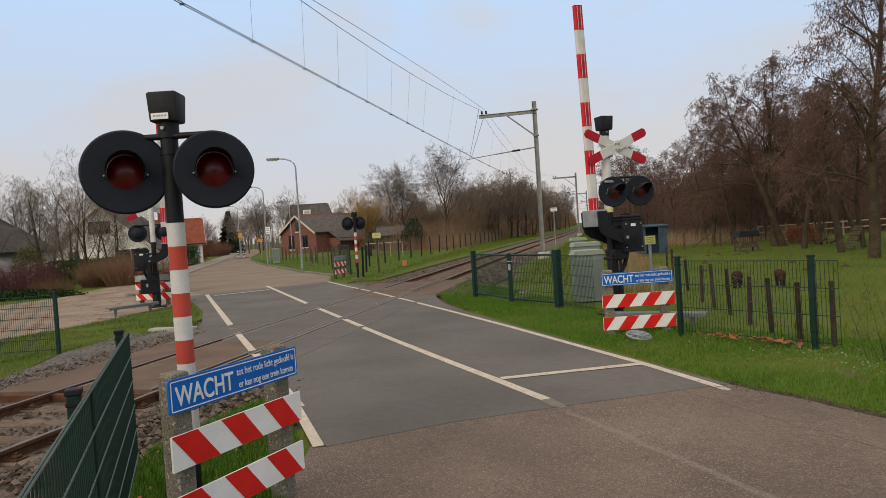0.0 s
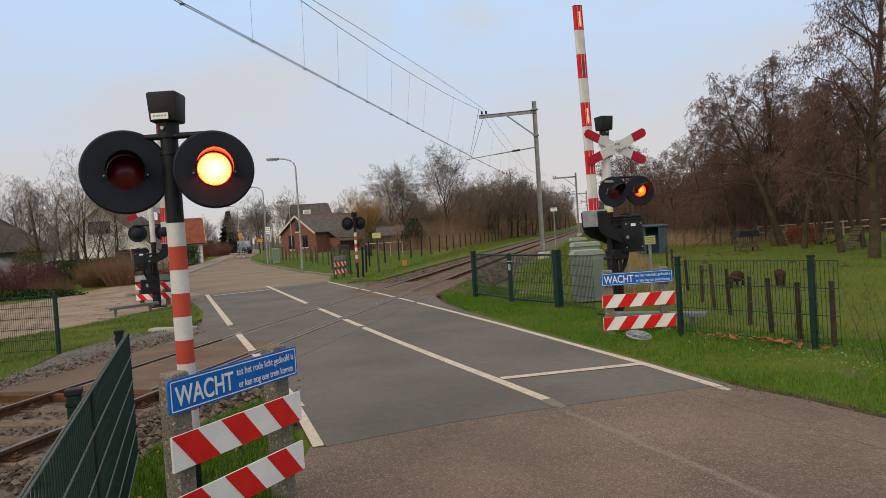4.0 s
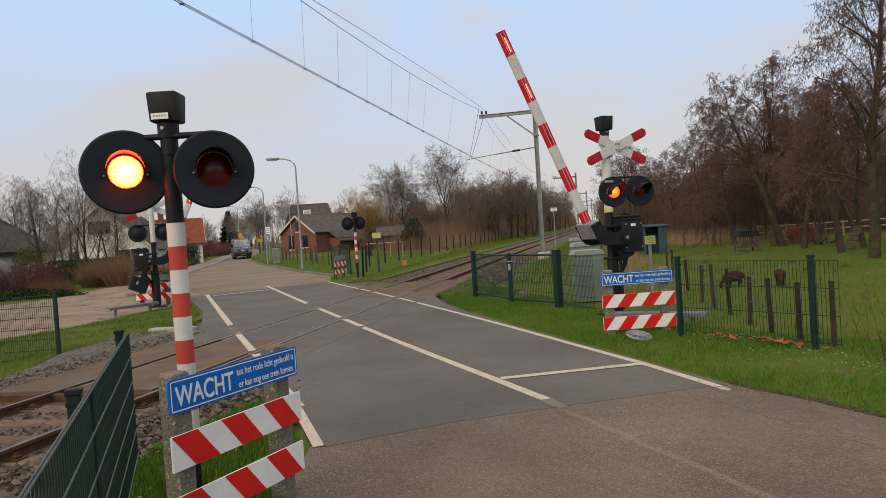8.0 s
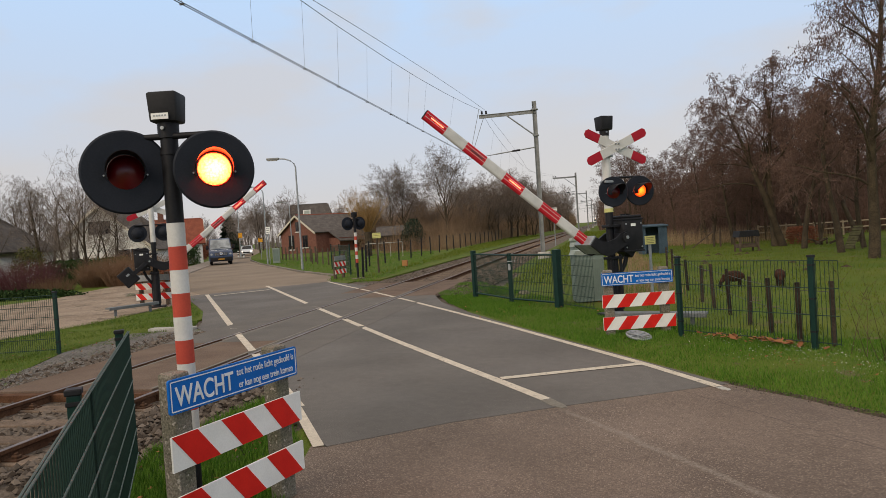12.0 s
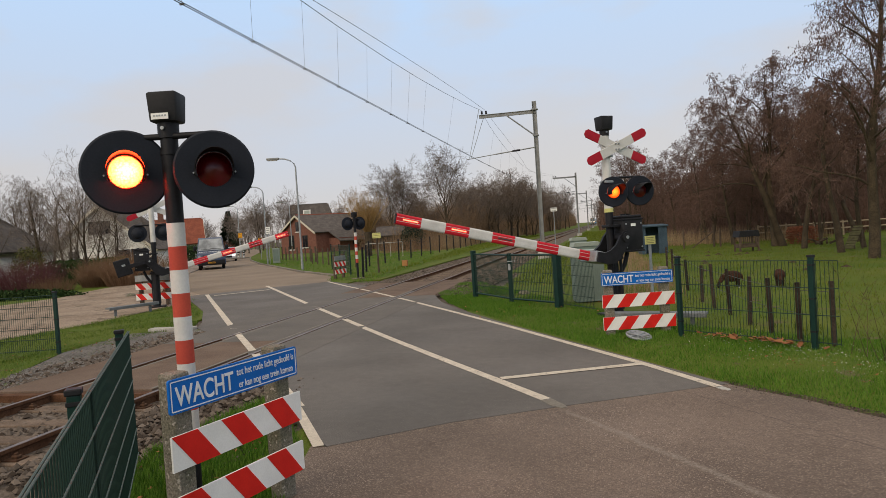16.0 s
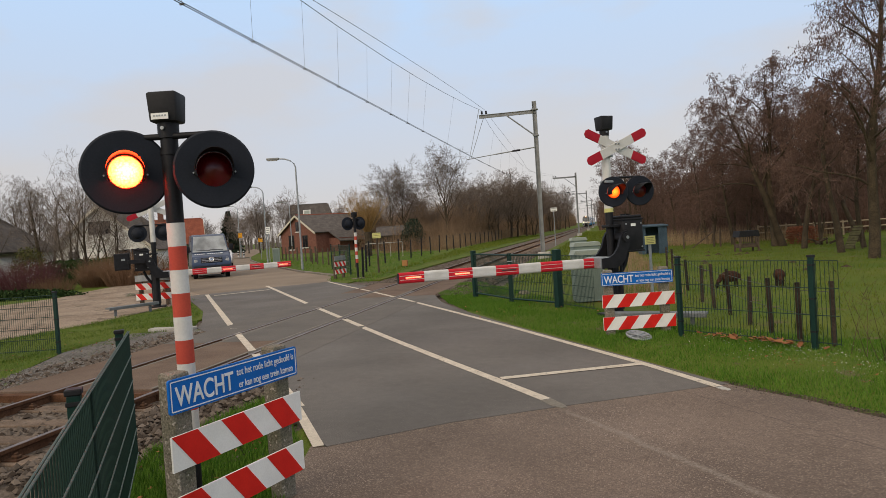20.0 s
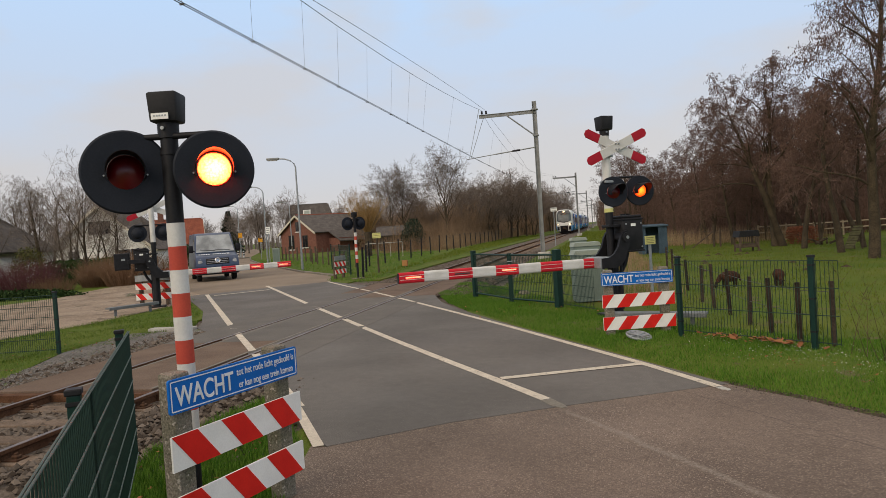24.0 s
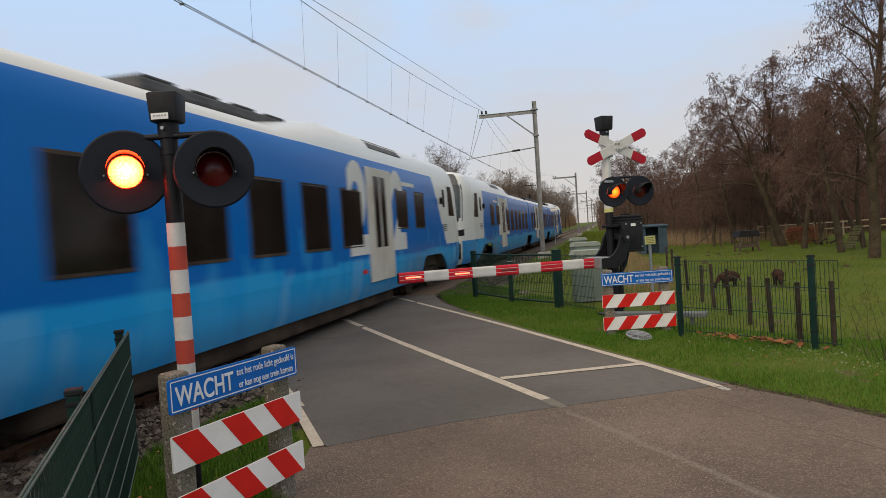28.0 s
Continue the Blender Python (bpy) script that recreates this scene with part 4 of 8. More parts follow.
# ---------------------------------------------------------------- warning signs
def warning_board(parent, z, w, h, y=0.0, mirror=False):
    board = part("striped_board", boxes(((w, 0.012, h), (w / 2, y, z - h / 2))), M_BOARDWHITE, parent, "board with red and white diagonal stripes")
    k = w / 3.0
    for i in range(-1, 4):
        a, b = i * k + (0.0 if not mirror else -0.15), i * k + k * 0.5 + (0.0 if not mirror else -0.15)
        sh = h * (0.76 if mirror else 0.82)
        quad = [(a, 0), (b, 0), (b + sh, -h), (a + sh, -h)] if not mirror else [(a + sh, 0), (b + sh, 0), (b, -h), (a, -h)]
        out = clip_poly(quad, 0.004, w - 0.004)
        if len(out) > 2:
            bm = prism(out, 0.003)
            bmesh.ops.translate(bm, verts=bm.verts, vec=(0, y - 0.0092, z))
            part("red_stripe", bm, M_BOARDRED, board)
    return board


def clip_poly(poly, lo, hi):
    for lim, sign in ((lo, 1), (hi, -1)):
        out = []
        for i, p in enumerate(poly):
            q = poly[(i + 1) % len(poly)]
            pin, qin = (p[0] - lim) * sign >= 0, (q[0] - lim) * sign >= 0
            if pin:
                out.append(p)
            if pin != qin:
                f = (lim - p[0]) / (q[0] - p[0])
                out.append((lim, p[1] + (q[1] - p[1]) * f))
        poly = out
        if not poly:
            break
    return poly


def waiting_sign(m, label, z1, z2, z3, post_top, post_depth, mirror):
    t = thing("warning_sign", label, "sign", m, "waiting signs of the crossing")
    w, h = 1.074, 0.19
    bm = boxes(((w, 0.014, h), (w / 2, 0, z1 - h / 2)))
    bmesh.ops.bevel(bm, geom=[e for e in bm.edges if abs(e.verts[0].co.y - e.verts[1].co.y) > 0.01], offset=0.014, segments=4, affect="EDGES", profile=0.5)
    panel = part("sign_panel", bm, M_BLUESIGN, t, "blue sign panel with white lettering")
    b = 0.006
    part("border", boxes(((w - 0.03, 0.002, b), (w / 2, -0.0085, z1 - 0.014)), ((w - 0.03, 0.002, b), (w / 2, -0.0085, z1 - h + 0.014)), ((b, 0.002, h - 0.03), (0.014, -0.0085, z1 - h / 2)), ((b, 0.002, h - 0.03), (w - 0.014, -0.0085, z1 - h / 2))), M_SIGNWHITE, panel, "white border line")
    words("WACHT", 0.155, M_SIGNWHITE, panel, (0.04, -0.0085, z1 - 0.152), "lettering", 0.44, 0.002, 0.002)
    words("tot het rode licht gedoofd is", 0.062, M_SIGNWHITE, panel, (0.51, -0.0085, z1 - 0.08), "lettering", 0.53)
    words("er kan nog een trein komen", 0.062, M_SIGNWHITE, panel, (0.525, -0.0085, z1 - 0.155), "lettering", 0.5)
    warning_board(t, z2, 1.094, 0.195, 0.004, mirror)
    warning_board(t, z3, 1.094, 0.195, 0.008, mirror)
    for x in (0.12, 0.96):
        bm = boxes(((0.13, 0.12, post_top + 0.35), (x, post_depth, (post_top - 0.35) / 2), None, 0.018))
        for v in bm.verts:
            if v.co.z < post_top - 0.04:
                v.co.x += random.uniform(-0.004, 0.004)
        part("concrete_post", bm, M_CONCRETE, t, "mossy old concrete post")
    return t


waiting_sign(aim(3.7335, 3.317, 0.25197, 0.96774), "blue waiting sign over red and white striped boards on concrete posts", 0.992, 0.682, 0.345, 1.015, 0.085, False)
waiting_sign(aim(6.08, 10.608, 0.97234, 0.23355), "blue waiting sign over striped boards beside the wire fence", 0.917, 0.592, 0.257, 0.96, 0.085, True)


# ---------------------------------------------------------------- mesh fences and gate
def mesh_fence(points, label, height=1.05, posts=True, step=0.05, lean=0.0, last=True, wire=0.0028, category="fence", rods_n=6, rod_m=None, cap=0.07):
    t = thing("mesh_fence", label, category, pose(*points[0], 0))
    o = Vector((*points[0], 0))
    pts = [Vector((*p, 0)) - o for p in points]
    for i, (a, b) in enumerate(zip(pts, pts[1:])):
        d = (b - a)
        n = max(2, int(d.length / step))
        w0 = part("mesh_wire", boxes(((wire * 2, wire * 2, height - 0.02), (0, 0, 0.04 + height / 2))), M_MESH, t, "", m=pose(a.x, a.y, 0))
        for k in range(1, n + 1):
            p = a + d * (k / n)
            copy_thing(w0, pose(p.x, p.y, 0))
        side = Vector((d.y, -d.x, 0)).normalized()
        for k in range(rods_n):
            z = 0.07 + k * (height - 0.04) / (rods_n - 1)
            for s in (-1, 1):
                q = side * 0.006 * s
                part("mesh_rod", rods(((a + q) + Vector((0, 0, z)), (b + q) + Vector((0, 0, z)), 0.0046, 0.0046, 6)), rod_m or M_MESH, t)
    if posts:
        for i, p in enumerate(pts if last else pts[:-1]):
            d = (pts[min(i + 1, len(pts) - 1)] - pts[max(i - 1, 0)]).normalized()
            side = Vector((d.y, -d.x, 0)) * lean
            turn = Matrix.Rotation(math.atan2(d.y, d.x), 3, "Z")
            q = p + side
            post = part("fence_post", boxes(((0.06, 0.06, height + 0.115 + cap), (q.x, q.y, (height + cap - 0.115) / 2), turn, 0.006)), M_GREEN, t, "dark green steel post")
            part("post_cap", boxes(((0.075, 0.075, 0.03), (q.x, q.y, height + 0.015 + cap), turn, 0.006)), M_PLASTIC, post, "black plastic cap")
            for z in (0.2, 0.6, height - 0.02):
                part("clamp", boxes(((0.069, 0.069, 0.022), (q.x, q.y, z), turn, 0.003)), M_PLASTIC, post)
    return t


mesh_fence([(2.30, 4.93), (3.66, 2.83), (4.72, 1.2)], "dark green welded mesh fence along the railway", 1.03, lean=0.07, last=False, rod_m=M_MESHROD, cap=0.02)
mesh_fence([(-3.33, 10.48), (-5.8, 9.88), (-8.3, 9.28), (-10.8, 8.68)], "dark green welded mesh fence beside the driveway", 1.0, step=0.037, wire=0.0024)
mesh_fence([(7.154, 10.393), (8.552, 9.125), (8.78, 8.92)], "dark green wire mesh fence in front of the sheep field", 1.03, step=0.045, last=False, wire=0.0028, rods_n=4)
mesh_fence([(5.31, 14.35), (5.95, 13.3)], "dark green wire mesh fence beside the cabinet", 1.03, posts=False)

gate = thing("garden_gate", "dark green double mesh gate closed beside the track", "gate", pose(2.962, 17.498, 0))
gv = [Vector((0, 0, 0)), Vector((1.141, -1.829, 0)), Vector((2.267, -3.069, 0))]
for a, b in zip(gv, gv[1:]):
    d = b - a
    n = int(d.length / 0.055)
    w0 = part("mesh_wire", boxes(((0.009, 0.009, 0.98), (0, 0, 0.58))), M_MESH, gate, "", m=pose(a.x, a.y, 0))
    for k in range(1, n + 1):
        p = a + d * (k / n)
        copy_thing(w0, pose(p.x, p.y, 0))
    for z in (0.08, 1.07):
        part("gate_rail", rods((a + Vector((0, 0, z)), b + Vector((0, 0, z)), 0.02)), M_GREEN, gate, "", True)
    for z in (0.28, 0.48, 0.68, 0.88):
        part("mesh_rod", rods((a + Vector((0, 0, z)), b + Vector((0, 0, z)), 0.005, 0.005, 6)), M_MESH, gate)
for p, r, h in ((gv[0], 0.052, 1.16), (gv[2], 0.068, 1.18)):
    part("gate_post", boxes(((2 * r, 2 * r, h + 0.1), (p.x, p.y, h / 2 - 0.05), Matrix.Rotation(radians(-45), 3, "Z"), 0.008)), M_GREEN, gate, "thick green gate post")
part("gate_stile", boxes(((0.05, 0.05, 1.1), (gv[1].x - 0.03, gv[1].y + 0.03, 0.56)), ((0.05, 0.05, 1.1), (gv[1].x + 0.03, gv[1].y - 0.03, 0.56))), M_GREEN, gate)
part("latch", boxes(((0.18, 0.05, 0.02), (gv[1].x + 0.04, gv[1].y - 0.05, 0.93)), ((0.05, 0.05, 0.14), (gv[1].x, gv[1].y - 0.05, 0.8))), M_GALV, gate, "metal latch and handle")


# ---------------------------------------------------------------- overhead line
def catenary_mast(y, x=3.37, far=False):
    t = thing("catenary_mast", "grey steel catenary mast with a cantilever arm", "mast", pose(x, y, 0), "catenary masts along the track")
    part("mast_foot", boxes(((0.62, 0.62, 0.75), (0.05, 0, -0.07), None, 0.03)), M_PALECON, t, "pale concrete foundation")
    bm = boxes(((0.024, 0.2, 7.75), (-0.095, 0, 4.17)), ((0.024, 0.2, 7.75), (0.095, 0, 4.17)), ((0.18, 0.024, 7.75), (0, 0, 4.17)))
    part("column", bm, M_MAST, t, "grey steel column")
    part("arm", boxes(((2.95, 0.1, 0.022), (-1.4, 0, 7.6)), ((2.95, 0.1, 0.022), (-1.4, 0, 7.44)), ((2.95, 0.02, 0.15), (-1.4, 0, 7.52))), M_MAST, t, "horizontal steel arm")
    part("strut", rods(((-0.05, 0, 6.3), (-1.45, 0, 7.46), 0.035)), M_MAST, t, "", True)
    part("registration_tube", rods(((-0.05, 0, 5.7), (-2.1, 0, 5.52), 0.03), ((-2.1, 0, 5.52), (-3.65, 0, 5.37), 0.02)), M_MAST, t, "", True)
    for a, b in (((-0.85, 0, 5.63), (-1.25, 0, 5.6)), ((-2.5, 0, 7.64), (-2.5, 0, 7.8)), ((-2.72, 0, 7.64), (-2.72, 0, 7.8))):
        part("insulator", rods((a, b, 0.05)), M_BLACK, t, "dark insulator", True)
    for a, b in (((-2.65, 0, 7.45), (-3.42, 0, 5.45)), ((-2.85, 0, 7.95), (-3.52, 0, 5.42))):
        part("hanger", rods((a, b, 0.012)), M_MAST, t, "", True)
    part("bracket", boxes(((0.34, 0.3, 0.05), (0, 0, 7.62))), M_MAST, t)
    part("bracket", boxes(((0.3, 0.26, 0.05), (0, 0, 6.3))), M_MAST, t)
    return t


first = catenary_mast(36.0)
for k in range(1, 6):
    copy_thing(first, pose(3.37 + off(36.0 + 54.0 * k), 36.0 + 54.0 * k, 0))
copy_thing(first, pose(3.37, -18.0, 0))
Y0 = [-18.0 + 54.0 * k for k in range(7)]


def wire(name, f, r, label, y0, y1, n=14):
    t = thing(name, label, "overhead wire", pose(0, y0, 0), "overhead wires")
    vs, fs = [], []
    pts = [Vector(f(y0 + (y1 - 0.001 - y0) * i / n)) - Vector((0, y0, 0)) for i in range(n + 1)]
    tube(vs, fs, pts + [pts[-1] + Vector((0, 0.01, 0))], [r] * (n + 1) + [0], 6)
    raw("strand", vs, fs, M_WIRE, t)
    return t


def contact_at(y, dx=0.0):
    u = ((y + 18.0) / 54.0) % 1.0
    k = int((y + 18.0) // 54.0)
    z = 0.05 - 0.1 * u
    return (z * (1 if k % 2 == 0 else -1) + dx + off(y), y, 5.5 - 0.02 * math.sin(math.pi * u))


def messenger_at(y):
    u = ((y + 18.0) / 54.0) % 1.0
    return (0.62 * (2 * u - 1) ** 2 + off(y), y, 7.85 - 0.92 * (1 - (2 * u - 1) ** 2))


def feeder_at(y):
    d = 27.0 - abs(((y + 18.0) % 54.0) - 27.0)
    return (0.8 - 0.0008 * d * d + off(y), y, 7.87 - 0.047 * d)


for a, b in zip(Y0, Y0[1:]):
    wire("contact_wire", contact_at, 0.0075, "dark copper contact wire above the track", a, b)
    wire("contact_wire", lambda y: contact_at(y, 0.05), 0.0075, "dark copper contact wire above the track", a, b)
    wire("messenger_wire", messenger_at, 0.0075, "sagging messenger wire carrying the contact wire", a, b)
    wire("feeder_wire", feeder_at, 0.006, "thin feeder wire along the masts", a, b)
drops = thing("dropper_wires", "thin dropper wires between messenger and contact wire", "overhead wire", pose(0, 0, 0))
for y in (5.0, 7.5, 9.8, 12.1, 14.5, 16.6, 18.85, 21.2, 23.2, 25.4, 29.9, 42.0, 46.5, 51.0, 55.5, 60.0, 66.0, 72.0, 78.0):
    part("dropper", rods((messenger_at(y), contact_at(y), 0.0028, 0.0028, 5)), M_WIRE, drops)
    part("dropper_clip", boxes(((0.07, 0.03, 0.025), contact_at(y))), M_WIRE, drops)


# ---------------------------------------------------------------- train
def livery():
    """White cab and roof, deep blue sides fading in ragged steps to light blue at the skirt."""
    m = bpy.data.materials.new("blue_train_livery")
    m.use_nodes = True
    n, l = m.node_tree.nodes, m.node_tree.links
    p = n["Principled BSDF"]
    p.inputs["Roughness"].default_value = 0.24
    p.inputs["Specular IOR Level"].default_value = 0.11
    co = n.new("ShaderNodeTexCoord")
    sep = n.new("ShaderNodeSeparateXYZ")
    l.new(co.outputs["Object"], sep.inputs["Vector"])
    fl = n.new("ShaderNodeMath")
    fl.operation = "SNAP"
    fl.inputs[1].default_value = 2.3
    l.new(sep.outputs["Y"], fl.inputs[0])
    no = n.new("ShaderNodeTexWhiteNoise")
    no.noise_dimensions = "1D"
    l.new(fl.outputs["Value"], no.inputs["W"])
    a = n.new("ShaderNodeMath")
    a.operation = "MULTIPLY_ADD"
    a.inputs[1].default_value, a.inputs[2].default_value = 0.12, -0.06
    l.new(no.outputs["Value"], a.inputs[0])
    s = n.new("ShaderNodeMath")
    s.operation = "ADD"
    l.new(sep.outputs["Z"], s.inputs[0])
    l.new(a.outputs["Value"], s.inputs[1])
    r = n.new("ShaderNodeMapRange")
    r.inputs["From Min"].default_value, r.inputs["From Max"].default_value = 1.2, 1.27
    l.new(s.outputs["Value"], r.inputs["Value"])
    mix = n.new("ShaderNodeMix")
    mix.data_type = "RGBA"
    mix.inputs["A"].default_value, mix.inputs["B"].default_value = (0.012, 0.33, 0.74, 1), (0.0008, 0.15, 0.52, 1)
    l.new(r.outputs["Result"], mix.inputs["Factor"])
    def step(src, lo, hi):
        k = n.new("ShaderNodeMapRange")
        k.inputs["From Min"].default_value, k.inputs["From Max"].default_value = lo, hi
        l.new(src, k.inputs["Value"])
        return k.outputs["Result"]
    def mixed(f, x, col):
        k = n.new("ShaderNodeMix")
        k.data_type = "RGBA"
        l.new(f, k.inputs["Factor"])
        l.new(x, k.inputs["A"])
        k.inputs["B"].default_value = col
        return k.outputs["Result"]
    def maths(op, x, y):
        k = n.new("ShaderNodeMath")
        k.operation = op
        l.new(x, k.inputs[0])
        if isinstance(y, float):
            k.inputs[1].default_value = y
        else:
            l.new(y, k.inputs[1])
        return k.outputs["Value"]
    dirt = n.new("ShaderNodeTexNoise")
    dirt.inputs["Scale"].default_value = 2.2
    l.new(co.outputs["Object"], dirt.inputs["Vector"])
    far_end = maths("ABSOLUTE", maths("SUBTRACT", sep.outputs["Y"], 31.7), 0.0)
    ragged = maths("ADD", maths("ADD", far_end, maths("MULTIPLY", dirt.outputs["Fac"], 0.35)), maths("ADD", maths("MULTIPLY", sep.outputs["Z"], 0.12), maths("MULTIPLY", step(sep.outputs["Y"], 31.6, 31.8), maths("SUBTRACT", maths("MULTIPLY", sep.outputs["Z"], 0.63), 1.45))))
    cab = maths("MULTIPLY", step(ragged, 28.1, 28.2), step(sep.outputs["Z"], 1.3, 1.31))
    # pale painted shapes standing on the light band
    shape_map = n.new("ShaderNodeMapping")
    shape_map.inputs["Scale"].default_value = (0.0, 1.5, 0.45)
    l.new(co.outputs["Object"], shape_map.inputs["Vector"])
    shape_noise = n.new("ShaderNodeTexNoise")
    shape_noise.inputs["Scale"].default_value, shape_noise.inputs["Detail"].default_value = 1.0, 3
    l.new(shape_map.outputs["Vector"], shape_noise.inputs["Vector"])
    tall = maths("SUBTRACT", shape_noise.outputs["Fac"], maths("MULTIPLY", maths("MAXIMUM", maths("SUBTRACT", sep.outputs["Z"], 1.1), 0.0), 0.14))
    shapes = maths("MULTIPLY", step(tall, 0.54, 0.565), 0.34)
    base = mixed(shapes, mix.outputs["Result"], (0.05, 0.42, 0.76, 1))
    pale = maths("MULTIPLY", maths("MULTIPLY", step(shape_noise.outputs["Fac"], 0.42, 0.4), step(sep.outputs["Z"], 1.3, 1.2)), 0.25)
    base = mixed(pale, base, (0.3, 0.55, 0.75, 1))
    c = mixed(cab, base, (0.76, 0.76, 0.72, 1))
    c = mixed(step(sep.outputs["Z"], 3.34, 3.35), c, (0.76, 0.76, 0.72, 1))
    c = mixed(maths("MULTIPLY", step(far_end, 31.1, 31.12), step(sep.outputs["Z"], 1.31, 1.3)), c, (0.7, 0.69, 0.64, 1))
    low = maths("MULTIPLY", maths("SUBTRACT", maths("MULTIPLY", step(sep.outputs["Z"], 1.0, 0.5), 1.0), 0.0), dirt.outputs["Fac"])
    c = mixed(maths("MULTIPLY", low, 0.35), c, (0.16, 0.12, 0.09, 1))
    near_bogie = step(maths("ABSOLUTE", maths("SUBTRACT", far_end, 25.5), 0.0), 2.6, 0.7)
    dust = maths("MULTIPLY", maths("MULTIPLY", near_bogie, step(sep.outputs["Z"], 1.5, 0.7)), dirt.outputs["Fac"])
    c = mixed(dust, c, (0.2, 0.15, 0.1, 1))
    l.new(c, p.inputs["Base Color"])
    return m


M_LIVERY = livery()
M_TRAINWHITE = surf("white_train_paint", (0.76, 0.76, 0.72), (0.66, 0.65, 0.61), 0.8, 0.4, 0, 0.02, 20, 0.06)
M_UNDER = surf("dusty_underframe", (0.04, 0.03, 0.024), (0.1, 0.072, 0.05), 2, 0.85, 0.2, 0.3, 20, 0.3)
M_ROOFGEAR = surf("dark_roof_equipment", (0.08, 0.08, 0.085), (0.13, 0.13, 0.13), 2, 0.7, 0.2, 0.1, 20, 0.2)
M_DOORWHITE = surf("dusty_white_door", (0.68, 0.66, 0.6), (0.55, 0.5, 0.41), 1.2, 0.45, 0, 0.02, 20, 0.08)
M_NOSEBLUE = surf("light_blue_train_paint", (0.025, 0.27, 0.62), (0.03, 0.22, 0.5), 1.0, 0.35, 0, 0.02, 20, 0.06)
M_SHIELD = glassy("train_windscreen", (0.09, 0.11, 0.12), 0.08)
M_TWIN = glassy("train_window_glass", (0.022, 0.017, 0.014), 0.05)
M_TWIN.node_tree.nodes["Principled BSDF"].inputs["Specular IOR Level"].default_value = 0.14
M_DEST = glow("amber_destination_display", (1.0, 0.4, 0.08), 0.9)

HALF = [(0.42, 1.26), (0.6, 1.36), (1.05, 1.41), (1.9, 1.415), (3.0, 1.41), (3.25, 1.37), (3.42, 1.27), (3.54, 1.1), (3.64, 0.85), (3.7, 0.5), (3.72, 0.0)]
TALL = [(0.42, 1.26), (0.6, 1.36), (1.05, 1.41), (1.9, 1.415), (3.0, 1.41), (3.3, 1.37), (3.6, 1.28), (3.82, 1.13), (3.95, 0.92), (4.02, 0.55), (4.05, 0.0)]
NOSE = [(0.42, 0.2), (0.9, 0.05), (1.3, 0.0), (1.7, 0.05), (2.0, 0.13), (2.6, 0.32), (3.2, 0.55), (3.5, 0.69), (3.75, 0.83), (3.88, 0.95), (3.96, 1.1), (4.02, 1.3), (4.05, 1.5)]
DEEP = 1.7


def between(table, z):
    for (a, u), (b, v) in zip(table, table[1:]):
        if z <= b:
            return u + (v - u) * max(0.0, (z - a)) / (b - a)
    return table[-1][1]


def nose_point(u, z, off=0.0):
    d = between(NOSE, z)
    w = between(TALL, z)
    y = d + (DEEP - d) * abs(u) ** 12
    return Vector((w * u * (1 + off * 0.4), y - off, z))


def nose_patch(us, zf, off=0.0, thick=0.0):
    bm = bmesh.new()
    grid = []
    for u in us:
        grid.append([bm.verts.new(nose_point(u, z, off)) for z in zf(u)])
    for a, b in zip(grid, grid[1:]):
        for i in range(len(a) - 1):
            if len({tuple(v.co) for v in (a[i], b[i], b[i + 1], a[i + 1])}) > 2:
                bm.faces.new((a[i], b[i], b[i + 1], a[i + 1]))
    if thick:
        r = bmesh.ops.extrude_face_region(bm, geom=bm.faces[:])
        bmesh.ops.translate(bm, verts=[v for v in r["geom"] if isinstance(v, bmesh.types.BMVert)], vec=(0, thick, 0))
    bmesh.ops.recalc_face_normals(bm, faces=bm.faces)
    return bm


def ramp_list(a, b, n):
    return [a + (b - a) * i / n for i in range(n + 1)]


def hull(stations, low=2):
    """The sides and roof of a car above the skirt: (place, section) pairs."""
    bm = bmesh.new()
    rows = []
    for y, sec in stations:
        sec = sec[low:]
        ring = [(w, z) for z, w in sec] + [(-w, z) for z, w in sec[-2::-1]]
        rows.append([bm.verts.new((x, y, z)) for x, z in ring])
    n = len(rows[0])
    for a, b in zip(rows, rows[1:]):
        for i in range(n):
            j = (i + 1) % n
            bm.faces.new((a[i], a[j], b[j], b[i]))
    bm.faces.new(rows[0])
    bm.faces.new(rows[-1])
    bmesh.ops.recalc_face_normals(bm, faces=bm.faces)
    return bm


def skirt(y0, y1, s, lead=0.0, trail=0.0):
    """A side skirt below the floor line; its ends rise in an arch over lead and trail metres where a bogie follows."""
    bm = bmesh.new()
    places = [(y0, 0.0)] if not lead else [(y0 + lead * k / 8, 1 - k / 8) for k in range(9)]
    places += [(y1, 0.0)] if not trail else [(y1 - trail * k / 8, 1 - k / 8) for k in range(8, -1, -1)]
    rows = []
    for y, rise in places:
        low = 0.42 + 0.625 * math.sin(rise * math.pi / 2) ** 1.3
        zs = [low + (1.05 - low) * k / 3 for k in range(4)]
        wide = [1.26 + (z - 0.42) / 0.18 * 0.1 if z < 0.6 else 1.36 + (z - 0.6) / 0.45 * 0.05 for z in zs]
        sec = list(zip(wide, zs)) + [(wide[3] - 0.05, 1.05), (wide[0] - 0.05, low)]
        rows.append([bm.verts.new((s * x, y, z)) for x, z in sec])
    for a, b in zip(rows, rows[1:]):
        for i in range(6):
            bm.faces.new((a[i], a[(i + 1) % 6], b[(i + 1) % 6], b[i]))
    bm.faces.new(rows[0])
    bm.faces.new(rows[-1])
    bmesh.ops.recalc_face_normals(bm, faces=bm.faces)
    return bm


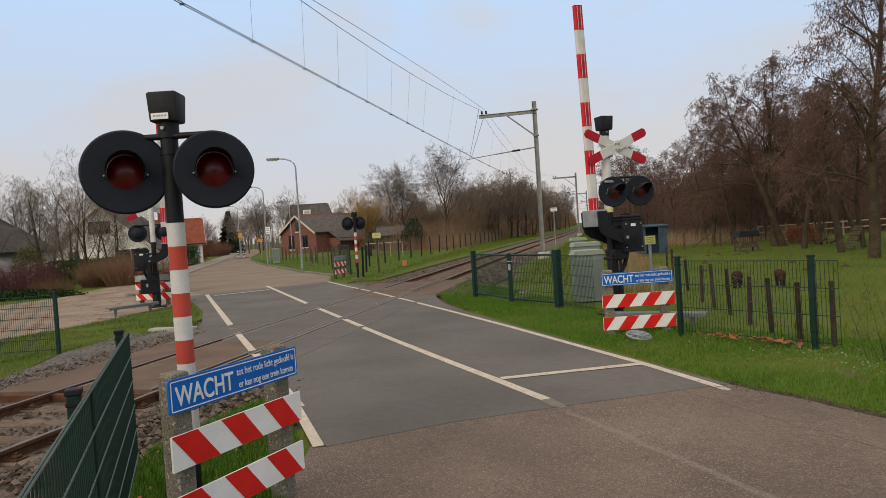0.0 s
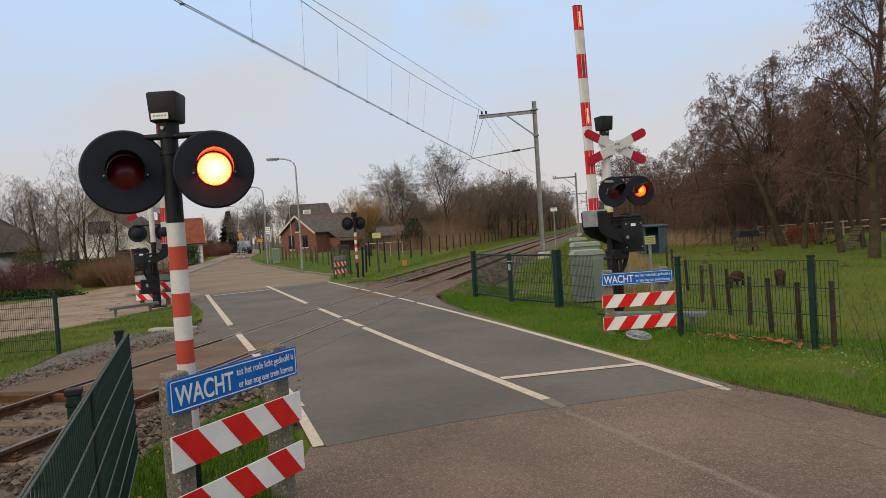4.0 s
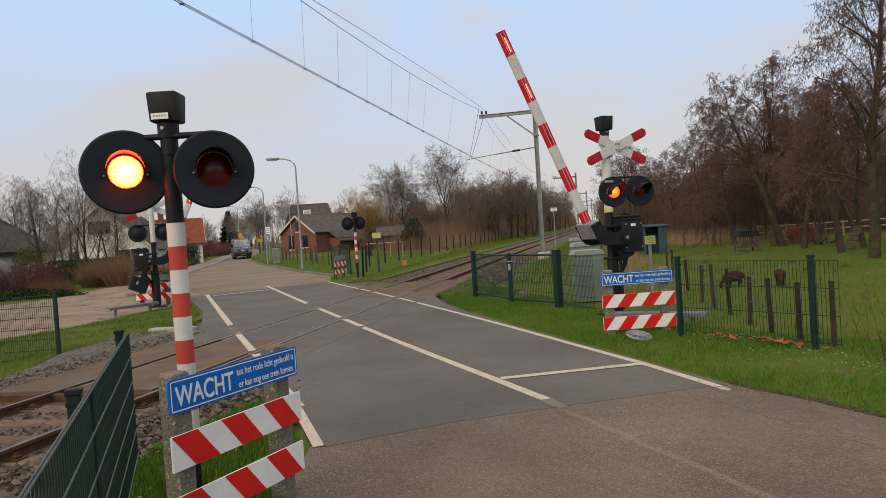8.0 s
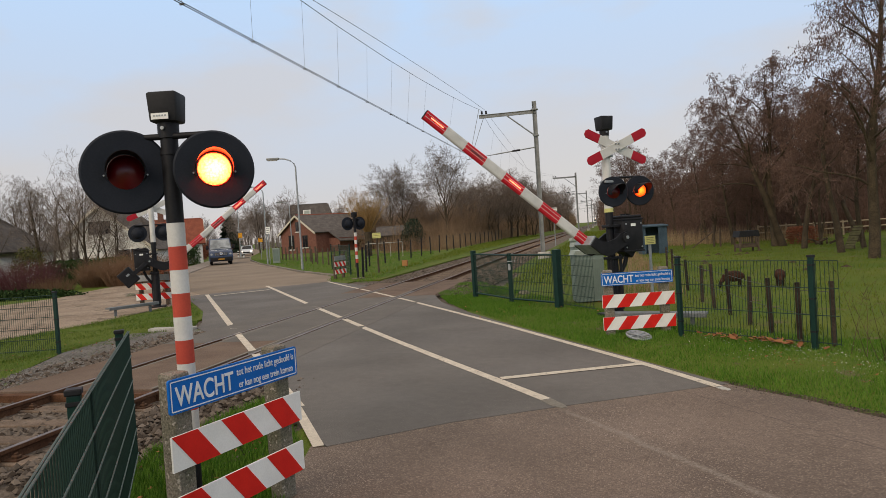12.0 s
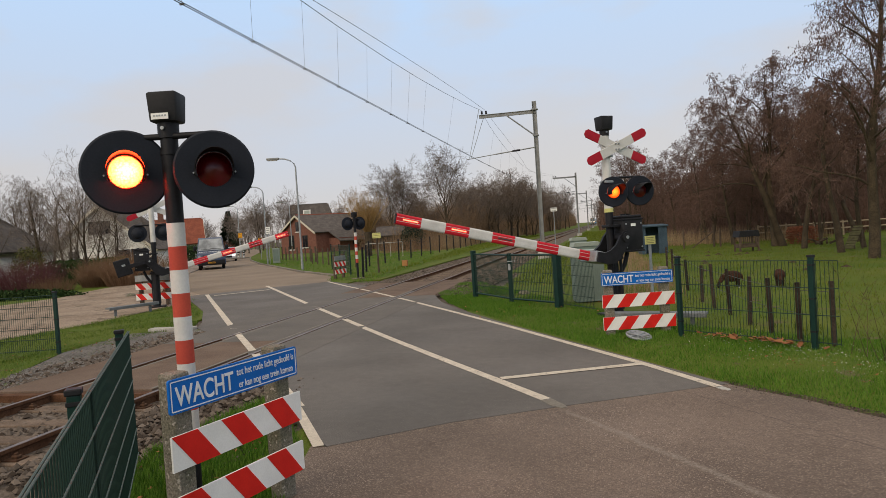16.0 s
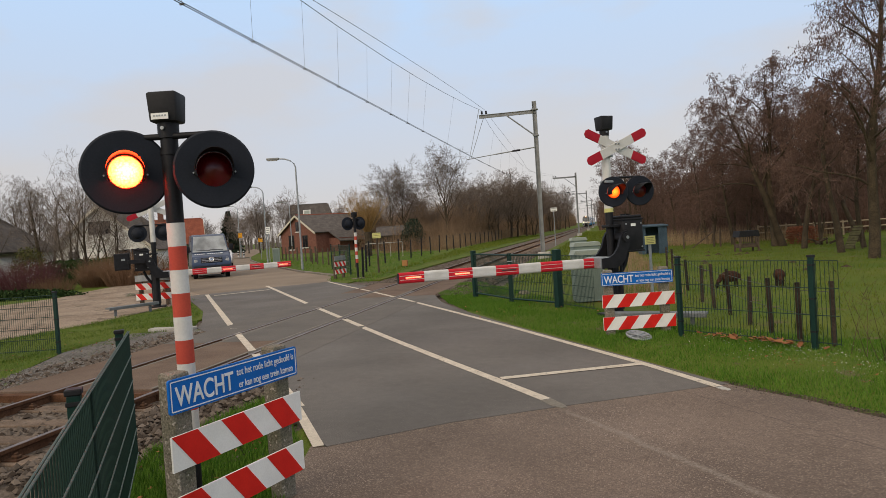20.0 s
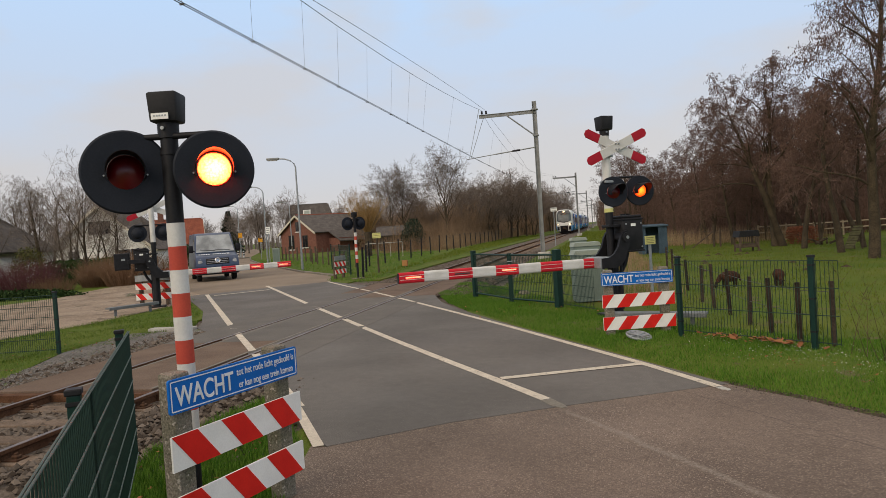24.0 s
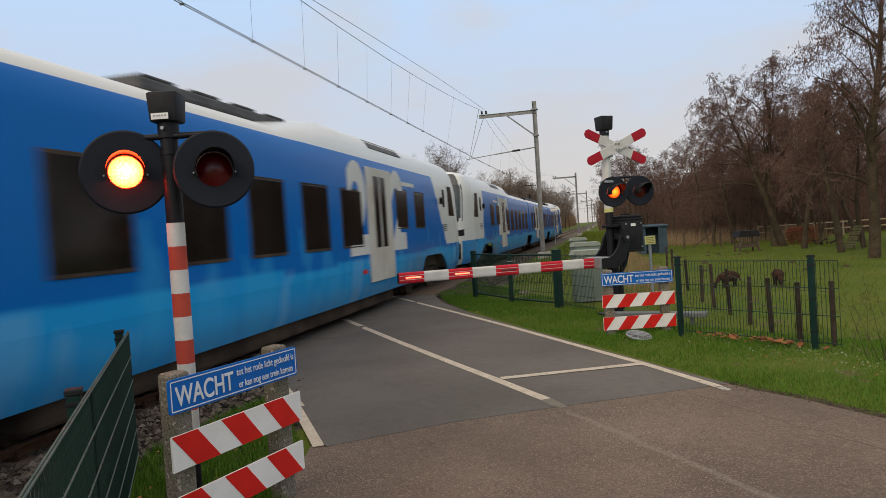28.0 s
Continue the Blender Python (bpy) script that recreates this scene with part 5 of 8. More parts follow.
def mirror_y(bm, c):
    for v in bm.verts:
        v.co.y = 2 * c - v.co.y
    bmesh.ops.reverse_faces(bm, faces=bm.faces)
    return bm


def train_unit():
    t = thing("train", "blue and white electric multiple-unit train with a white cab", "train", pose(0, 900, 0), "coupled train units")
    mid = 31.7
    spans = (((DEEP, TALL), (12.2, TALL), (14.6, HALF), (22.75, HALF)), ((23.05, HALF), (40.35, HALF)), ((40.65, HALF), (48.8, HALF), (51.2, TALL), (61.7, TALL)))
    skirts = ((DEEP, 4.3, 0, 1.6), (5.95, 21.2, 0.65, 0)), ((24.6, 38.8, 0, 0),), ((42.2, 57.45, 0, 0.65), (59.1, 61.7, 1.6, 0))
    cars = []
    for st, sk in zip(spans, skirts):
        cars.append(part("car_body", hull(st), M_LIVERY, t, "blue car body fading to light blue", True))
        for y0, y1, lead, trail in sk:
            for sd in (-1, 1):
                part("side_skirt", skirt(y0, y1, sd, lead, trail), M_LIVERY, cars[-1], "light blue side skirt", True)
    for y in (22.9, 40.5):
        g = bmesh.new()
        for k in range(4):
            box(g, (2.3 + 0.12 * (k % 2), 0.07, 3.0), (0, y - 0.12 + 0.08 * k, 2.15))
        part("gangway_bellows", g, M_PLASTIC, t, "black rubber gangway bellows")
    for rev in (False, True):
        f = (lambda b: mirror_y(b, mid)) if rev else (lambda b: b)
        us = ramp_list(-1, 1, 36)
        zs = [z for z, w in NOSE]
        zz = sorted(set(zs + ramp_list(0.44, 4.0, 18)))
        cab = part("cab", f(nose_patch(us, lambda u: zz)), M_LIVERY, t, "white rounded cab", True)
        part("windscreen_frame", f(nose_patch(ramp_list(-0.86, 0.86, 18), lambda u: ramp_list(1.8 + 0.3 * abs(u), 3.46, 9), 0.007)), M_PLASTIC, cab, "black windscreen surround drawn down to a point", True)
        part("windscreen", f(nose_patch(ramp_list(-0.82, 0.82, 18), lambda u: ramp_list(1.98 + 0.22 * abs(u), 3.42, 8), 0.013)), M_SHIELD, cab, "large dark grey windscreen", True)
        part("brow", f(nose_patch(ramp_list(-0.8, 0.8, 18), lambda u: ramp_list(3.43, 3.92 - 0.06 * abs(u), 5), 0.014)), M_ROOFGEAR, cab, "grey panel above the windscreen", True)
        part("wiper", f(nose_patch([0.28, 0.295], lambda u: ramp_list(2.15, 2.9, 4), 0.03)), M_BLACK, cab)
        part("destination_display", f(nose_patch(ramp_list(-0.38, 0.38, 6), lambda u: [3.2, 3.36], 0.017)), M_PLASTIC, cab, "dark destination display")
        dots = bmesh.new()
        for k in range(14):
            if k != 6:
                c = nose_point(-0.3 + 0.046 * k, 3.28, 0.02)
                box(dots, (0.042, 0.004, 0.07 + 0.03 * (k % 3 == 0)), c)
        part("display_text", f(dots), M_DEST, cab, "amber display characters")
        part("top_lamp", f(boxes(((0.24, 0.06, 0.13), nose_point(0, 3.66, 0.03), None, 0.01))), M_HEADAMBER, cab, "lit square top headlamp")
        for s in (-1, 1):
            part("lamp_housing", f(nose_patch(ramp_list(0.55 * s, 0.88 * s, 6), lambda u: ramp_list(1.46 + 0.1 * (abs(u) - 0.55), 1.63 + 0.32 * (abs(u) - 0.55), 3), 0.014)), M_PLASTIC, cab, "dark headlamp housing", True)
            part("headlamp", f(nose_patch(ramp_list(0.58 * s, 0.74 * s, 4), lambda u: ramp_list(1.5, 1.62, 2), 0.025)), M_HEADAMBER, cab, "lit warm headlamp")
            g = bmesh.new()
            for k in range(7):
                box(g, (0.3, 0.03, 0.04), nose_point(0.67 * s, 0.68 + 0.075 * k, 0.035))
            part("grille_back", f(nose_patch(ramp_list(0.55 * s, 0.8 * s, 6), lambda u: ramp_list(0.62, 1.2, 4), 0.016)), M_BLACK, cab, "black grille opening")
            part("grille", f(g), M_PLASTIC, cab, "black side grille")
            part("side_skirt", f(nose_patch(ramp_list(0.84 * s, 1.0 * s, 7), lambda u: ramp_list(0.42, 1.3, 5), 0.012)), M_NOSEBLUE, cab, "light blue corner panel", True)
        # No hollow is cut; a flat black patch paints the recess's shade.
        part("coupler_recess_dark", f(nose_patch(ramp_list(-0.46, 0.46, 10), lambda u: ramp_list(0.42, 1.33, 5), 0.012)), M_BLACK, cab, "flat black patch in place of the shaded coupler recess")
        cp = bmesh.new()
        box(cp, (0.42, 0.3, 0.36), (0.0, -0.06, 0.9), None, 0.03)
        box(cp, (0.16, 0.12, 0.3), (0.3, 0.0, 0.8), None, 0.02)
        rod(cp, (-0.22, -0.05, 0.72), (-0.3, 0.1, 0.5), 0.03)
        rod(cp, (0, 0.4, 0.86), (0, -0.1, 0.86), 0.1)
        part("coupler", f(cp), M_UNDER, cab, "dusty automatic coupler")
        part("snow_plough", f(boxes(((1.7, 0.12, 0.3), (0, 0.6, 0.27), None, 0.03))), M_BLACK, cab)
    glass_rows = ((5.97, 6.97), (7.77, 8.75), (11.33, 12.47), (13.15, 14.25), (14.95, 16.05), (16.68, 17.85), (18.57, 19.7), (20.5, 21.6))
    mid_rows = ((24.55, 25.6), (26.35, 27.5), (33.6, 34.75), (35.4, 36.65), (37.25, 38.4), (39.25, 40.15))
    doors = (10.07, 28.85, 63.4 - 10.07)
    for s in (-1, 1):
        sets = ((0, glass_rows), (1, mid_rows), (2, tuple((63.4 - b, 63.4 - a) for a, b in glass_rows)))
        for k, rows in sets:
            for a, b in rows:
                high = lambda q: q < 9 or q > 54
                part("window_frame", boxes(((0.016, b - a + 0.07, 0.97 if high(a) else 1.15), (s * 1.41, (a + b) / 2, 2.32 if high(a) else 2.08), None, 0.006), ((0.03, b - a + 0.03, 0.025), (s * 1.412, (a + b) / 2, (2.32 - 0.48) if high(a) else (2.08 - 0.57), ), None, 0.004)), M_UNDER, cars[k], "dusty grey window frame")
                part("window", boxes(((0.02, b - a, 0.9 if high(a) else 1.08), (s * 1.412, (a + b) / 2, 2.32 if high(a) else 2.08), None, 0.008)), M_TWIN, cars[k], "dark tinted window")
        for k, y in enumerate(doors):
            for e in (-1, 1):
                yc = y + e * 0.46
                part("door_leaf", boxes(((0.03, 0.88, 2.45), (s * 1.413, yc, 1.95), None, 0.01)), M_DOORWHITE, cars[k], "dusty white sliding door leaf")
                part("door_glass", boxes(((0.02, 0.36, 1.55), (s * 1.423, y + e * 0.24, 2.22), None, 0.006)), M_TWIN, cars[k], "narrow door window")
        for y, e in ((2.62, 1), (63.4 - 2.62, -1)):
            o = [(-0.85, 0.0), (0.05, 0.0), (0.05, 0.95), (-0.45, 0.95)]
            bm = prism([(u * e, v) for u, v in o], 0.02, "YZ")
            bmesh.ops.translate(bm, verts=bm.verts, vec=(s * 1.413 - 0.01, y, 2.2))
            part("cab_window", bm, M_TWIN, cars[0 if e > 0 else 2], "dark cab side window")
            part("cab_vent", boxes(*[((0.012, 0.6, 0.035), (s * 1.416, y + e * 0.72, 1.73 + 0.06 * q)) for q in range(4)]), M_DULLGALV, cars[0 if e > 0 else 2], "grey slatted vent")
            part("cab_window", boxes(((0.02, 0.3, 0.55), (s * 1.413, y + e * 0.72, 2.74), None, 0.006)), M_TWIN, cars[0 if e > 0 else 2], "narrow cab window")
            part("mirror_camera", boxes(((0.1, 0.12, 0.2), (s * 1.47, y + e * 1.25, 2.65), None, 0.02)), M_BLACK, cars[0 if e > 0 else 2])
    # large white numerals beside the doors
    for k, y in enumerate(doors):
        for figure, yo, wide in (("1", -1.7, 0.72) if k == 0 else ("2", -2.05, 1.2), ("2", 0.85, 1.2)):
            tx = words(figure, 2.5, M_TRAINWHITE, cars[k], (0, 0, 0), "numeral", wide, 0.003, 0.09)
            tx.matrix_basis = pose(1.4165, y + yo, 1.42, 0, 0, 90)
    for s in (-1, 1):
        for k, y0 in ((0, 6.9), (2, 55.2)):
            part("white_bar", boxes(((0.012, 1.2, 0.1), (s * 1.416, y0 + 0.6, 2.95))), M_TRAINWHITE, cars[k], "thin white bar above the windows")
    # running gear
    for i, y in enumerate((4.75, 22.9, 40.5, 58.65)):
        bg = part("bogie", boxes(((2.1, 2.9, 0.34), (0, y, 0.5), None, 0.05), ((2.2, 0.5, 0.3), (0, y, 0.68), None, 0.04)), M_UNDER, t, "dusty bogie frame")
        part("bolster", boxes(((2.3, 2.4, 0.34), (0, y, 0.87), None, 0.03)), M_UNDER, bg)
        for sx, dy in itertools.product((-1, 1), (-0.35, 0.35)):
            part("spring", rods(((sx * 0.95, y + dy, 0.62), (sx * 0.95, y + dy, 1.0), 0.13, 0.13, 12)), M_BLACK, bg, "", True)
        for dy in (-1.2, 1.2):
            for s in (-1, 1):
                part("wheel", rods(((s * 0.69, y + dy, 0.44), (s * 0.82, y + dy, 0.44), 0.43, 0.43, 28)), M_UNDER, bg, "steel wheel", True)
                part("axle_box", boxes(((0.2, 0.34, 0.3), (s * 1.02, y + dy, 0.46), None, 0.04)), M_UNDER, bg)
    for y0, y1 in ((8.6, 19.8), (26.2, 37.2), (43.6, 54.8)):
        part("underfloor_box", boxes(((2.3, y1 - y0, 0.42), (0, (y0 + y1) / 2, 0.36), None, 0.05)), M_UNDER, t, "dark underfloor equipment")
    # roof gear
    for y0, y1, h in ((12.4, 17.4, 0.16), (22.0, 22.6, 0.2), (26.7, 37.4, 0.16), (41.0, 41.7, 0.2), (46.0, 51.0, 0.16)):
        part("roof_unit", boxes(((1.6, y1 - y0, h), (0, (y0 + y1) / 2, 3.7 + h / 2 - 0.03), None, 0.04), *[((1.5, 0.7, 0.05), (0, y0 + 0.5 + k * 1.1, 3.7 + h), None, 0.02) for k in range(int((y1 - y0 - 0.4) / 1.1))]), M_ROOFGEAR, t, "dark grey roof equipment")
    for y in (8.8, 54.6):
        for s in (-1, 1):
            part("roof_vent", boxes(((0.04, 2.6, 0.26), (s * 1.16, y, 3.75), Matrix.Rotation(radians(40) * -s, 3, "Y"), 0.01)), M_ROOFGEAR, t, "dark roof vent")
    pan = part("pantograph", boxes(((1.2, 1.5, 0.1), (0, 38.7, 3.78), None, 0.02)), M_ROOFGEAR, t, "raised black single-arm pantograph")
    for sx in (-1, 1):
        for dy in (-0.6, 0.6):
            part("insulator", rods(((0.5 * sx, 38.7 + dy, 3.68), (0.5 * sx, 38.7 + dy, 3.9), 0.06)), M_BLACK, pan, "", True)
        part("upper_arm", rods(((0.12 * sx, 38.2, 4.55), (0.3 * sx, 39.8, 5.3), 0.022)), M_BLACK, pan)
        part("horn", rods(((0.6 * sx, 39.9, 5.44), (0.8 * sx, 39.9, 5.4), 0.02), ((0.8 * sx, 39.9, 5.4), (0.92 * sx, 39.9, 5.26), 0.02)), M_BLACK, pan)
        part("contact_strip", rods(((-0.6, 39.9 + 0.17 * sx, 5.44), (0.6, 39.9 + 0.17 * sx, 5.44), 0.025)), M_BLACK, pan)
    part("lower_arm", rods(((0, 39.1, 3.82), (0, 38.2, 4.55), 0.05), ((0.12, 39.2, 3.85), (0.12, 38.3, 4.5), 0.02)), M_BLACK, pan)
    # small marks beside the doors
    for k, y in enumerate(doors):
        for sx in (-1, 1):
            part("red_mark", boxes(((0.008, 0.26, 0.09), (sx * 1.412, y - 1.25, 0.98))), M_BOARDRED, cars[k], "small red mark beside the door")
            part("white_mark", boxes(((0.008, 0.16, 0.22), (sx * 1.416, y + 3.25, 2.55)), ((0.008, 0.9, 0.03), (sx * 1.416, y + 3.3, 2.5)), ((0.008, 0.5, 0.07), (sx * 1.416, y + 3.7, 2.57))), M_TRAINWHITE, cars[k], "white emblem with a line") if k == 1 else None
    return t


train_a = train_unit()
train_b = copy_thing(train_a, pose(0, 963.8, 0))


# ---------------------------------------------------------------- vehicles
def wheel_set(parent, places, r, w):
    for x, y in places:
        s = 1 if y > 0 else -1
        tyre = part("wheel", lathe([(r * 0.62, -w / 2), (r * 0.93, -w / 2), (r, -w / 2 + 0.03), (r, w / 2 - 0.03), (r * 0.93, w / 2), (r * 0.62, w / 2), (r * 0.62, -w / 2)], 28, "Y"), M_TYRE, parent, "black tyre", True, pose(x, y, r))
        part("rim", lathe([(0.0, w / 2 - 0.05), (r * 0.2, w / 2 - 0.03), (r * 0.62, w / 2 - 0.02), (r * 0.62, -w / 2 + 0.02), (0.0, -w / 2 + 0.05)], 24, "Y"), M_GALV, tyre, "grey steel rim", True)


def shell(profile, width, inset, material, parent, name, label=""):
    """A vehicle body: a side outline in x, z swept across the width, its upper part drawn in."""
    bm = prism(profile, width, "XZ")
    bmesh.ops.translate(bm, verts=bm.verts, vec=(0, -width / 2, 0))
    for v in bm.verts:
        if v.co.z > 1.0:
            v.co.y *= 1 - inset * (v.co.z - 1.0)
    bmesh.ops.bevel(bm, geom=bm.edges[:], offset=0.05, segments=2, affect="EDGES", profile=0.6)
    return part(name, bm, material, parent, label, True)


M_VANBLUE = surf("dark_slate_blue_car_paint", (0.03, 0.05, 0.105), (0.024, 0.042, 0.09), 2, 0.3, 0.0, 0.0, 20, 0.06, coat=0.3)
M_VANLAMP = surf("clear_headlamp_glass", (0.4, 0.41, 0.42), (0.16, 0.165, 0.17), 9, 0.25, 0.3, 0, 40, 0.2)
# Pale base colour paints the sky mirrored in the windscreen.
M_VANGLASS = glassy("van_glass_painted_reflection", (0.36, 0.38, 0.39), 0.1)
M_CARWHITE = surf("white_car_paint", (0.6, 0.6, 0.62), (0.5, 0.5, 0.52), 2, 0.3, 0, 0, 20, 0.05, coat=0.4)


def van():
    t = thing("delivery_van", "dark blue delivery van with a pale windscreen waiting on the road", "van", pose(-80, 157, 0))
    prof = [(0.02, 0.42), (0.02, 0.8), (-0.06, 1.08), (-0.2, 1.22), (-0.85, 1.4), (-1.62, 2.28), (-1.85, 2.4), (-5.75, 2.42), (-5.85, 2.3), (-5.88, 0.42), (-5.3, 0.32), (-0.2, 0.32)]
    body = shell(prof, 2.04, 0.1, M_VANBLUE, t, "van_body", "dark slate-blue body")
    ws = bmesh.new()
    q = [ws.verts.new(p) for p in ((-0.86, -0.92, 1.42), (-0.86, 0.92, 1.42), (-1.6, 0.8, 2.27), (-1.6, -0.8, 2.27))]
    ws.faces.new(q)
    r = bmesh.ops.extrude_face_region(ws, geom=ws.faces[:])
    bmesh.ops.translate(ws, verts=[v for v in r["geom"] if isinstance(v, bmesh.types.BMVert)], vec=(0.025, 0, 0.02))
    bmesh.ops.recalc_face_normals(ws, faces=ws.faces)
    part("windscreen", ws, M_VANGLASS, t, "windscreen with the sky's reflection put into its pale colour")
    part("wiper", rods(((-0.86, 0.7, 1.5), (-0.92, -0.02, 1.57), 0.012, 0.012, 6), ((-0.86, 0.0, 1.5), (-0.92, -0.72, 1.57), 0.012, 0.012, 6)), M_BLACK, t)
    for s in (-1, 1):
        part("side_window", prism([(-1.15, 1.42), (-2.2, 1.42), (-2.2, 2.1), (-1.7, 2.1)], 0.02), M_GLASS, t, m=pose(0, s * 0.92 - 0.01, 0))
        part("headlamp", boxes(((0.2, 0.26, 0.3), (-0.13, s * 0.82, 0.98), Matrix.Rotation(radians(-28), 3, "Y") @ Matrix.Rotation(radians(-18 * s), 3, "X"), 0.07)), M_VANLAMP, t, "clear headlamp")
        mir = part("mirror", boxes(((0.14, 0.22, 0.36), (-1.1, s * 1.14, 1.62), None, 0.04)), M_BLACK, t, "black door mirror", True)
        part("mirror_arm", rods(((-1.15, s * 0.92, 1.5), (-1.1, s * 1.1, 1.55), 0.03)), M_BLACK, mir)
        part("fog_lamp", rods(((0.0, s * 0.68, 0.5), (0.05, s * 0.68, 0.5), 0.06)), M_CHROME, t, "", True)
    gr = part("grille", boxes(((0.06, 1.1, 0.3), (-0.02, 0, 0.98), Matrix.Rotation(radians(-15), 3, "Y"), 0.03)), M_BLACK, t, "black radiator grille")
    for z in (0.9, 0.98, 1.06):
        part("grille_bar", boxes(((0.03, 1.0, 0.02), (0.03 - 0.2 * (z - 0.9), 0, z))), M_CHROME, gr)
    part("badge", lathe([(0.08, 0.0), (0.13, 0.0), (0.13, 0.02), (0.11, 0.03), (0.09, 0.02), (0.08, 0.0)], 24), M_CHROME, gr, "round chrome badge", True, pose(0.04, 0, 1.02, 0, 80, 0))
    part("bumper", boxes(((0.2, 1.9, 0.34), (-0.02, 0, 0.52), None, 0.06)), M_PLASTIC, t, "dark bumper", True)
    part("number_plate", boxes(((0.02, 0.52, 0.11), (0.09, 0, 0.52))), M_ORANGE, t, "yellow number plate")
    part("plate_marks", boxes(*[((0.006, 0.045, 0.06), (0.102, -0.2 + 0.08 * i, 0.52)) for i in range(6)]), M_BLACK, t)
    part("bonnet_mark", boxes(*[((0.1, 0.085, 0.012), (-0.5, 0.42 - 0.11 * i, 1.325), Matrix.Rotation(radians(15.5), 3, "Y")) for i in range(12) if i != 6], ((0.14, 0.13, 0.012), (-0.5, 0.56, 1.325), Matrix.Rotation(radians(15.5), 3, "Y"))), M_SIGNWHITE, t, "row of white marks on the bonnet")
    wheel_set(t, ((-0.95, 0.84), (-0.95, -0.84), (-4.4, 0.84), (-4.4, -0.84)), 0.34, 0.22)
    return t


def hatchback():
    t = thing("car", "white hatchback car with lit headlamps", "car", pose(-118, 221, 0))
    prof = [(0.0, 0.32), (0.0, 0.62), (-0.12, 0.76), (-0.95, 0.95), (-1.75, 1.44), (-2.1, 1.5), (-3.4, 1.46), (-4.1, 1.0), (-4.2, 0.9), (-4.2, 0.32), (-3.8, 0.24), (-0.3, 0.24)]
    shell(prof, 1.74, 0.35, M_CARWHITE, t, "car_body", "white body")
    ws = bmesh.new()
    q = [ws.verts.new(p) for p in ((-1.0, -0.7, 1.0), (-1.0, 0.7, 1.0), (-1.72, 0.6, 1.43), (-1.72, -0.6, 1.43))]
    ws.faces.new(q)
    r = bmesh.ops.extrude_face_region(ws, geom=ws.faces[:])
    bmesh.ops.translate(ws, verts=[v for v in r["geom"] if isinstance(v, bmesh.types.BMVert)], vec=(0.03, 0, 0.03))
    bmesh.ops.recalc_face_normals(ws, faces=ws.faces)
    part("windscreen", ws, M_GLASS, t, "dark windscreen")
    part("grille", boxes(((0.04, 0.9, 0.18), (0.0, 0, 0.5), None, 0.02)), M_BLACK, t)
    for s in (-1, 1):
        part("headlamp", boxes(((0.1, 0.3, 0.15), (-0.03, s * 0.62, 0.66), None, 0.03)), M_HEAD, t, "lit headlamp")
        part("mirror", boxes(((0.1, 0.16, 0.12), (-1.25, s * 0.9, 1.02), None, 0.03)), M_CARWHITE, t, "white mirror", True)
        part("side_window", prism([(-1.5, 0.98), (-3.6, 0.98), (-3.2, 1.32), (-1.95, 1.34)], 0.02), M_GLASS, t, m=pose(0, s * 0.8 - 0.01, 0))
    wheel_set(t, ((-0.8, 0.76), (-0.8, -0.76), (-3.35, 0.76), (-3.35, -0.76)), 0.3, 0.18)
    return t


the_van = van()
the_car = hatchback()


